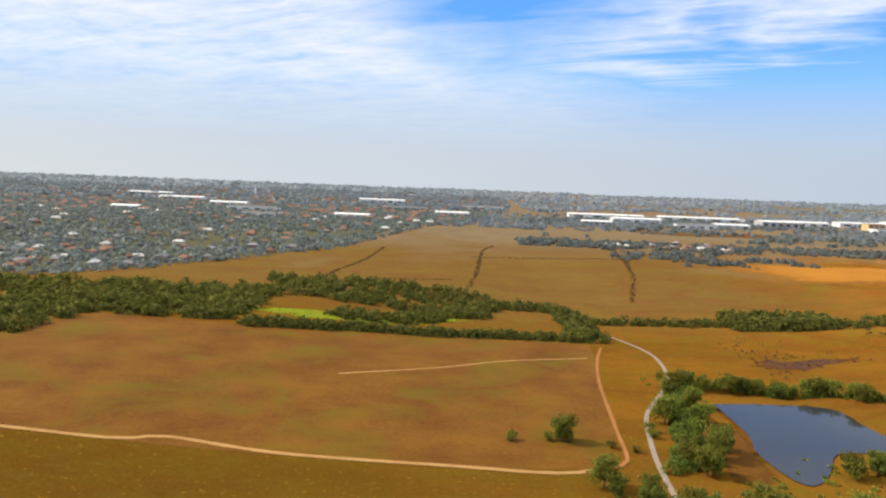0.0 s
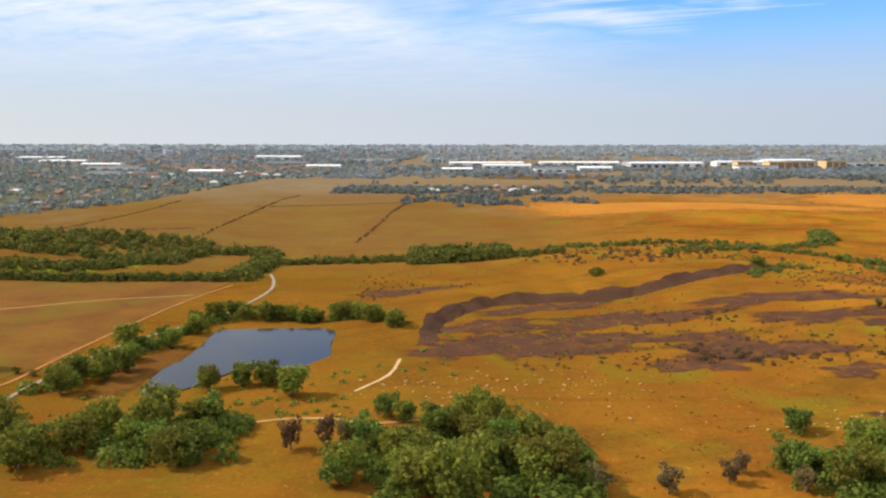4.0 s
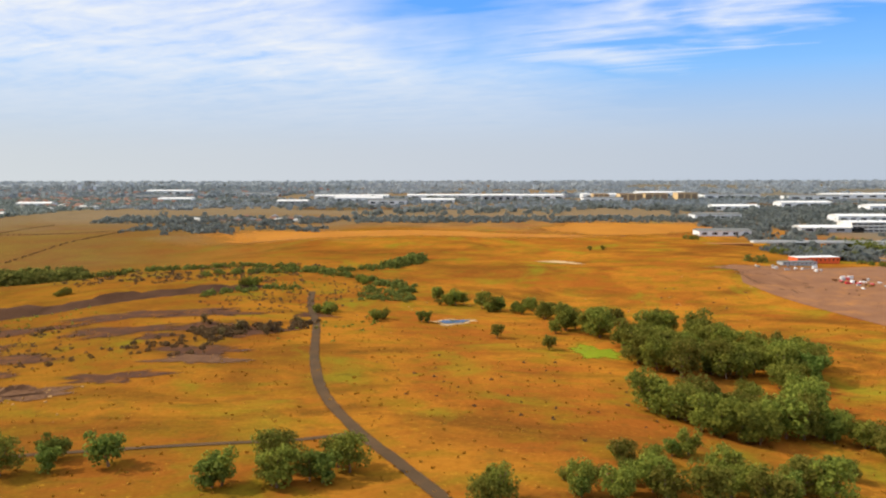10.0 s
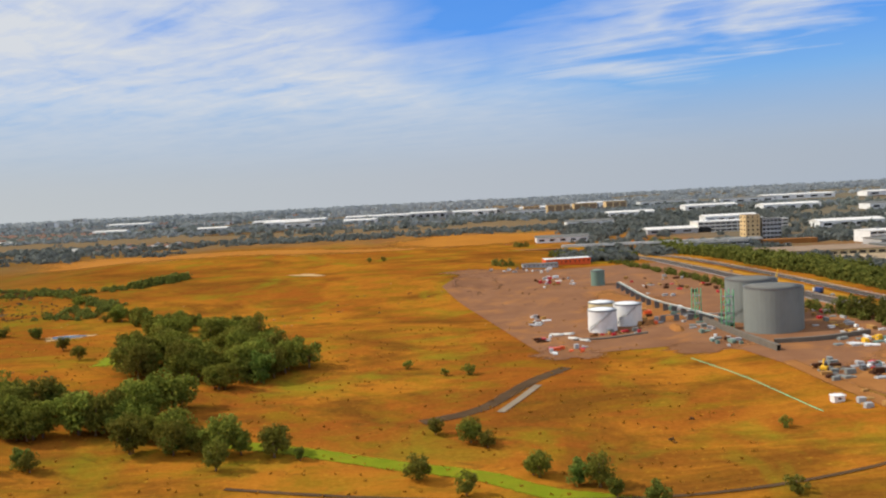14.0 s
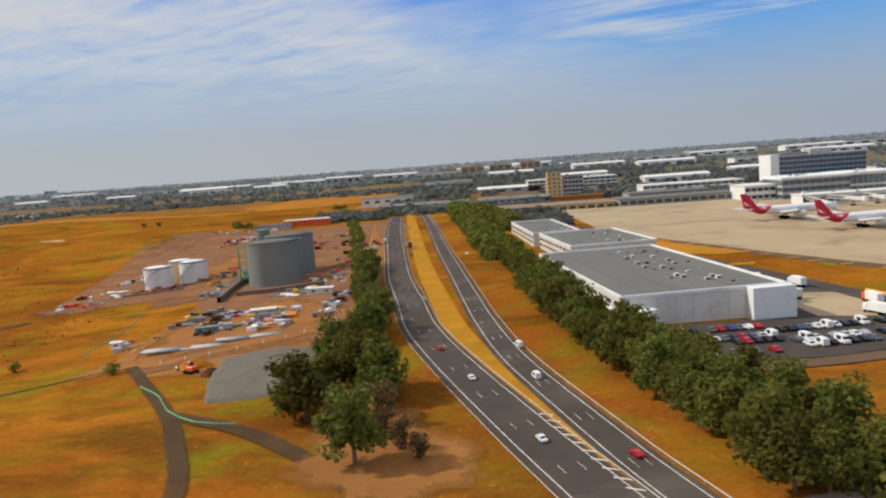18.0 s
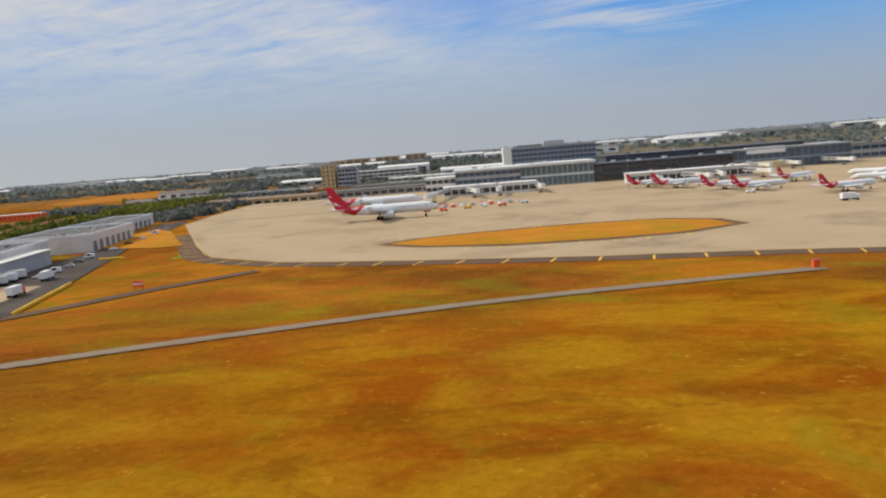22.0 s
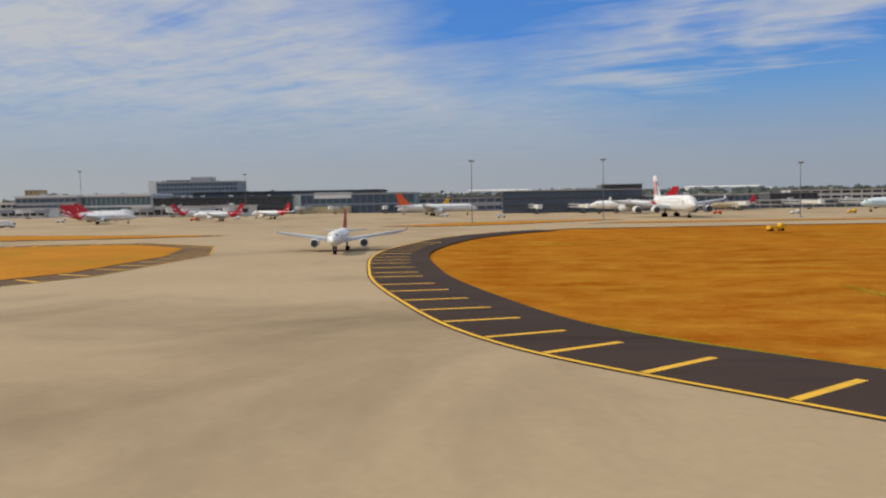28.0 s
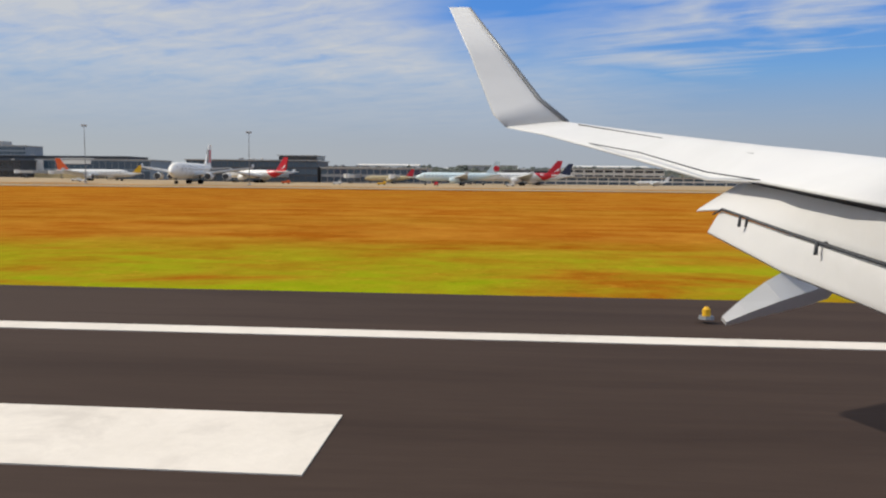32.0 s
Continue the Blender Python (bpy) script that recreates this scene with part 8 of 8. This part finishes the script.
RED_LABEL = "white airliner with a red tail on the apron"
M_DARKRED = surface("dark_red_paint", rgb(0x7A1022), rgb(0x8E1828), 0.4, 6, 0.4, bump=0.0)
M_NAVY = surface("navy_paint", rgb(0x1A2238), rgb(0x242E4A), 0.4, 6, 0.4, bump=0.0)
parked(757, 240, 5, 34, M_RED, RED_LABEL, fat=0.092)
parked(748, 281, 5, 36, M_RED, RED_LABEL, fat=0.092)
parked(900, 221, 15, 20, M_RED, RED_LABEL)
parked(879, 262, 10, 20, M_RED, RED_LABEL)
parked(884, 247, 10, 20, M_RED, RED_LABEL)
parked(862, 300, 8, 20, M_RED, RED_LABEL)
parked(868, 285, 12, 22, M_RED, RED_LABEL)
parked(910, 275, 30, 20, M_RED, RED_LABEL)
parked(945, 250, 165, 20, M_RED, RED_LABEL)
parked(955, 272, 150, 20, M_RED, RED_LABEL)
parked(990, 300, 0, 32, M_ORANGE, "white airliner with an orange-red tail by a terminal", fat=0.092, mark=False)
big = airliner(1079, 225, -86, 37, M_WHITE, "very large white double-deck airliner facing the runway", engines=4, fat=0.107, deck=2, mark=False)
fin = next(o for o in big.children if o.name.split(".")[0] == "fin")
for k, m in enumerate((M_RED, M_RED, M_WINGDARK)):
    for s in (-1, 1):
        x0, yy, z0 = -18.5 + 0.02 * 37 + k * 1.5, s * 0.36, 6.6
        part("tail_stripe", Geo().face([(x0 + 0.9, yy, z0), (x0 + 1.7, yy, z0), (x0 + 0.6 - k * 0.3, yy * 0.6, z0 + 4.2), (x0 - 0.1 - k * 0.3, yy * 0.6, z0 + 4.2)]), m, fin, "plain painted stripe")
parked(1094, 276, 150, 34, M_RED, "white airliner with a red tail by the terminal", fat=0.092)
parked(1136, 318, 195, 21, M_RED, "cream airliner with a red and white tail", body=M_CREAM, mark=False)
parked(1172, 250, 181, 28, M_PALEBLUE, "pale blue airliner with a red disc on its tail", body=M_PALEBLUE, disc=M_RED, mark=False)
parked(1194, 275, 183, 32, M_RED, RED_LABEL, fat=0.092)
parked(1200, 300, 182, 30, M_NAVY, "white airliner with a navy tail by the gate", fat=0.092, mark=False)
parked(1236, 296, 180, 13, M_WHITE, "small white airliner by the gate", mark=False)
airliner(1006.5, 90, 275, 17, M_DARKRED, "white airliner with a dark red tail on the taxiway", mark=False)
parked(1010, 335, 200, 24, M_YELLOW, "white airliner with a yellow tail by the gate", mark=False)

# ---- the wing at the end of the flight ----
def wing():
    o = Vector((1173.4, 4.6, 2.3))
    root = thing("aircraft_wing", "grey-white aircraft wing with lowered flaps and upswept winglet", "aircraft wing", o)

    def loft(name, sections, material, label="", n=14):
        """A skin through wing sections; each is front edge, rear edge and thickness."""
        g = Geo()
        for k, (front, rear, thick) in enumerate(sections):
            f, r = Vector(front) - o, Vector(rear) - o
            ch = r - f
            span = (Vector(sections[min(k + 1, len(sections) - 1)][0]) - Vector(sections[max(k - 1, 0)][0])).normalized()
            up = ch.cross(span).normalized()
            for i in range(n):
                t = 2 * math.pi * i / n
                u = 0.5 - 0.5 * math.cos(t)
                yt = thick * 2.6 * (0.2969 * math.sqrt(u) - 0.126 * u - 0.3516 * u * u + 0.2843 * u ** 3 - 0.1015 * u ** 4) + 0.003
                g.v.append(tuple(f + ch * u + up * yt * (1 if t < math.pi else -1)))
        for k in range(len(sections) - 1):
            for i in range(n):
                a, b = k * n + i, k * n + (i + 1) % n
                g.f.append((a, b, b + n, a + n))
        g.f += [tuple(range(n - 1, -1, -1)), tuple((len(sections) - 1) * n + i for i in range(n))]
        return part(name, g, material, root, label, True)

    def rope(name, points, radii, material, label, parent=root, n=6):
        return part(name, Geo().tube([tuple(Vector(p) - o) for p in points], radii, n), material, parent, label, n > 4)

    loft("wing_panel", [((1173.218, 8.20, 3.074), (1172.579, 8.20, 3.011), 0.03), ((1173.509, 7.60, 2.986), (1172.948, 7.60, 2.899), 0.045), ((1174.019, 6.60, 2.843), (1173.589, 6.60, 2.659), 0.06), ((1174.470, 5.40, 2.698), (1174.002, 5.40, 2.454), 0.08), ((1174.564, 4.60, 2.625), (1174.106, 4.60, 2.446), 0.1), ((1174.511, 3.60, 2.546), (1174.077, 3.60, 2.391), 0.11), ((1174.463, 3.00, 2.502), (1174.099, 3.00, 2.352), 0.12)], M_WING, "grey-white upper wing skin")
    eye = Vector((1172.55, -0.21, 2.45))

    def out(p, y):
        """The same point of the winglet, leaning further outboard."""
        return tuple(eye + (Vector(p) - eye) * (y + 0.21) / (p[1] + 0.21))

    loft("winglet", [((1173.223, 8.20, 3.077), (1172.577, 8.20, 3.011), 0.03), (out((1172.935, 8.28, 3.319), 8.40), out((1172.434, 8.28, 3.157), 8.34), 0.03), (out((1172.566, 8.42, 3.807), 8.84), out((1172.171, 8.42, 3.820), 8.84), 0.022), (out((1172.143, 8.60, 4.375), 9.3), out((1171.917, 8.60, 4.377), 9.3), 0.012)], M_WING, "white upswept winglet")
    loft("fore_flap", [((1174.229, 5.30, 2.437), (1173.922, 5.30, 2.238), 0.02), ((1174.232, 5.10, 2.430), (1174.038, 5.10, 2.252), 0.03), ((1174.295, 4.30, 2.385), (1174.212, 4.30, 2.154), 0.04), ((1174.196, 3.20, 2.342), (1174.211, 3.20, 2.098), 0.05), ((1174.206, 2.90, 2.321), (1174.222, 2.90, 2.076), 0.05)], M_WING, "lowered grey-white fore flap")
    flap = loft("flap", [((1174.047, 5.12, 2.244), (1173.959, 5.12, 2.095), 0.02), ((1174.194, 4.25, 2.148), (1174.158, 4.25, 1.930), 0.03), ((1174.187, 3.15, 2.096), (1174.200, 3.15, 1.884), 0.04), ((1174.196, 2.85, 2.076), (1174.209, 2.85, 1.865), 0.04)], M_WING, "lowered grey-white flap")
    rope("leading_edge", ((1173.235, 8.18, 3.067), out((1172.942, 8.28, 3.321), 8.40), out((1172.572, 8.42, 3.810), 8.84), out((1172.151, 8.60, 4.371), 9.3)), [0.03, 0.026, 0.022, 0.014], M_STEEL, "dark metal leading edge")
    rope("flap_gap", ((1174.228, 5.15, 2.453), (1174.287, 4.28, 2.386), (1174.187, 3.18, 2.340)), [0.012, 0.018, 0.02], M_WINGDARK, "dark gap above the fore flap")
    rope("flap_gap", ((1174.013, 5.20, 2.220), (1174.031, 5.05, 2.262), (1174.175, 4.20, 2.161), (1174.162, 3.10, 2.108)), [0.006, 0.009, 0.009, 0.009], M_WINGDARK, "dark gap between the flaps")
    for p in ((1174.082, 4.75, 2.199), (1174.180, 3.80, 2.117)):
        q = Vector(p)
        for s in (-0.022, 0.022):
            rope("hinge_slot", [q + Vector((s, 0, 0.03)), q + Vector((s - 0.012, -0.02, -0.035))], [0.009, 0.011], M_WINGDARK, "dark hinge slot", flap)
    rope("flap_fairing", ((1173.828, 4.20, 1.653), (1173.929, 4.22, 1.707), (1174.097, 4.28, 1.780), (1174.297, 4.40, 1.833), (1174.497, 4.50, 1.885)), [0.03, 0.06, 0.10, 0.13, 0.14], M_WING, "grey flap track fairing", root, 4)
    rope("panel_seam", ((1173.321, 7.75, 3.013), (1174.024, 6.40, 2.784), (1174.446, 5.00, 2.589), (1174.285, 3.40, 2.461)), [0.006] * 4, M_WINGDARK, "dark panel seam")
    rope("panel_seam", ((1173.260, 7.30, 2.824), (1173.681, 6.30, 2.684), (1173.981, 5.30, 2.513), (1174.170, 4.40, 2.441)), [0.005] * 4, M_WINGDARK, "dark panel seam")


wing()
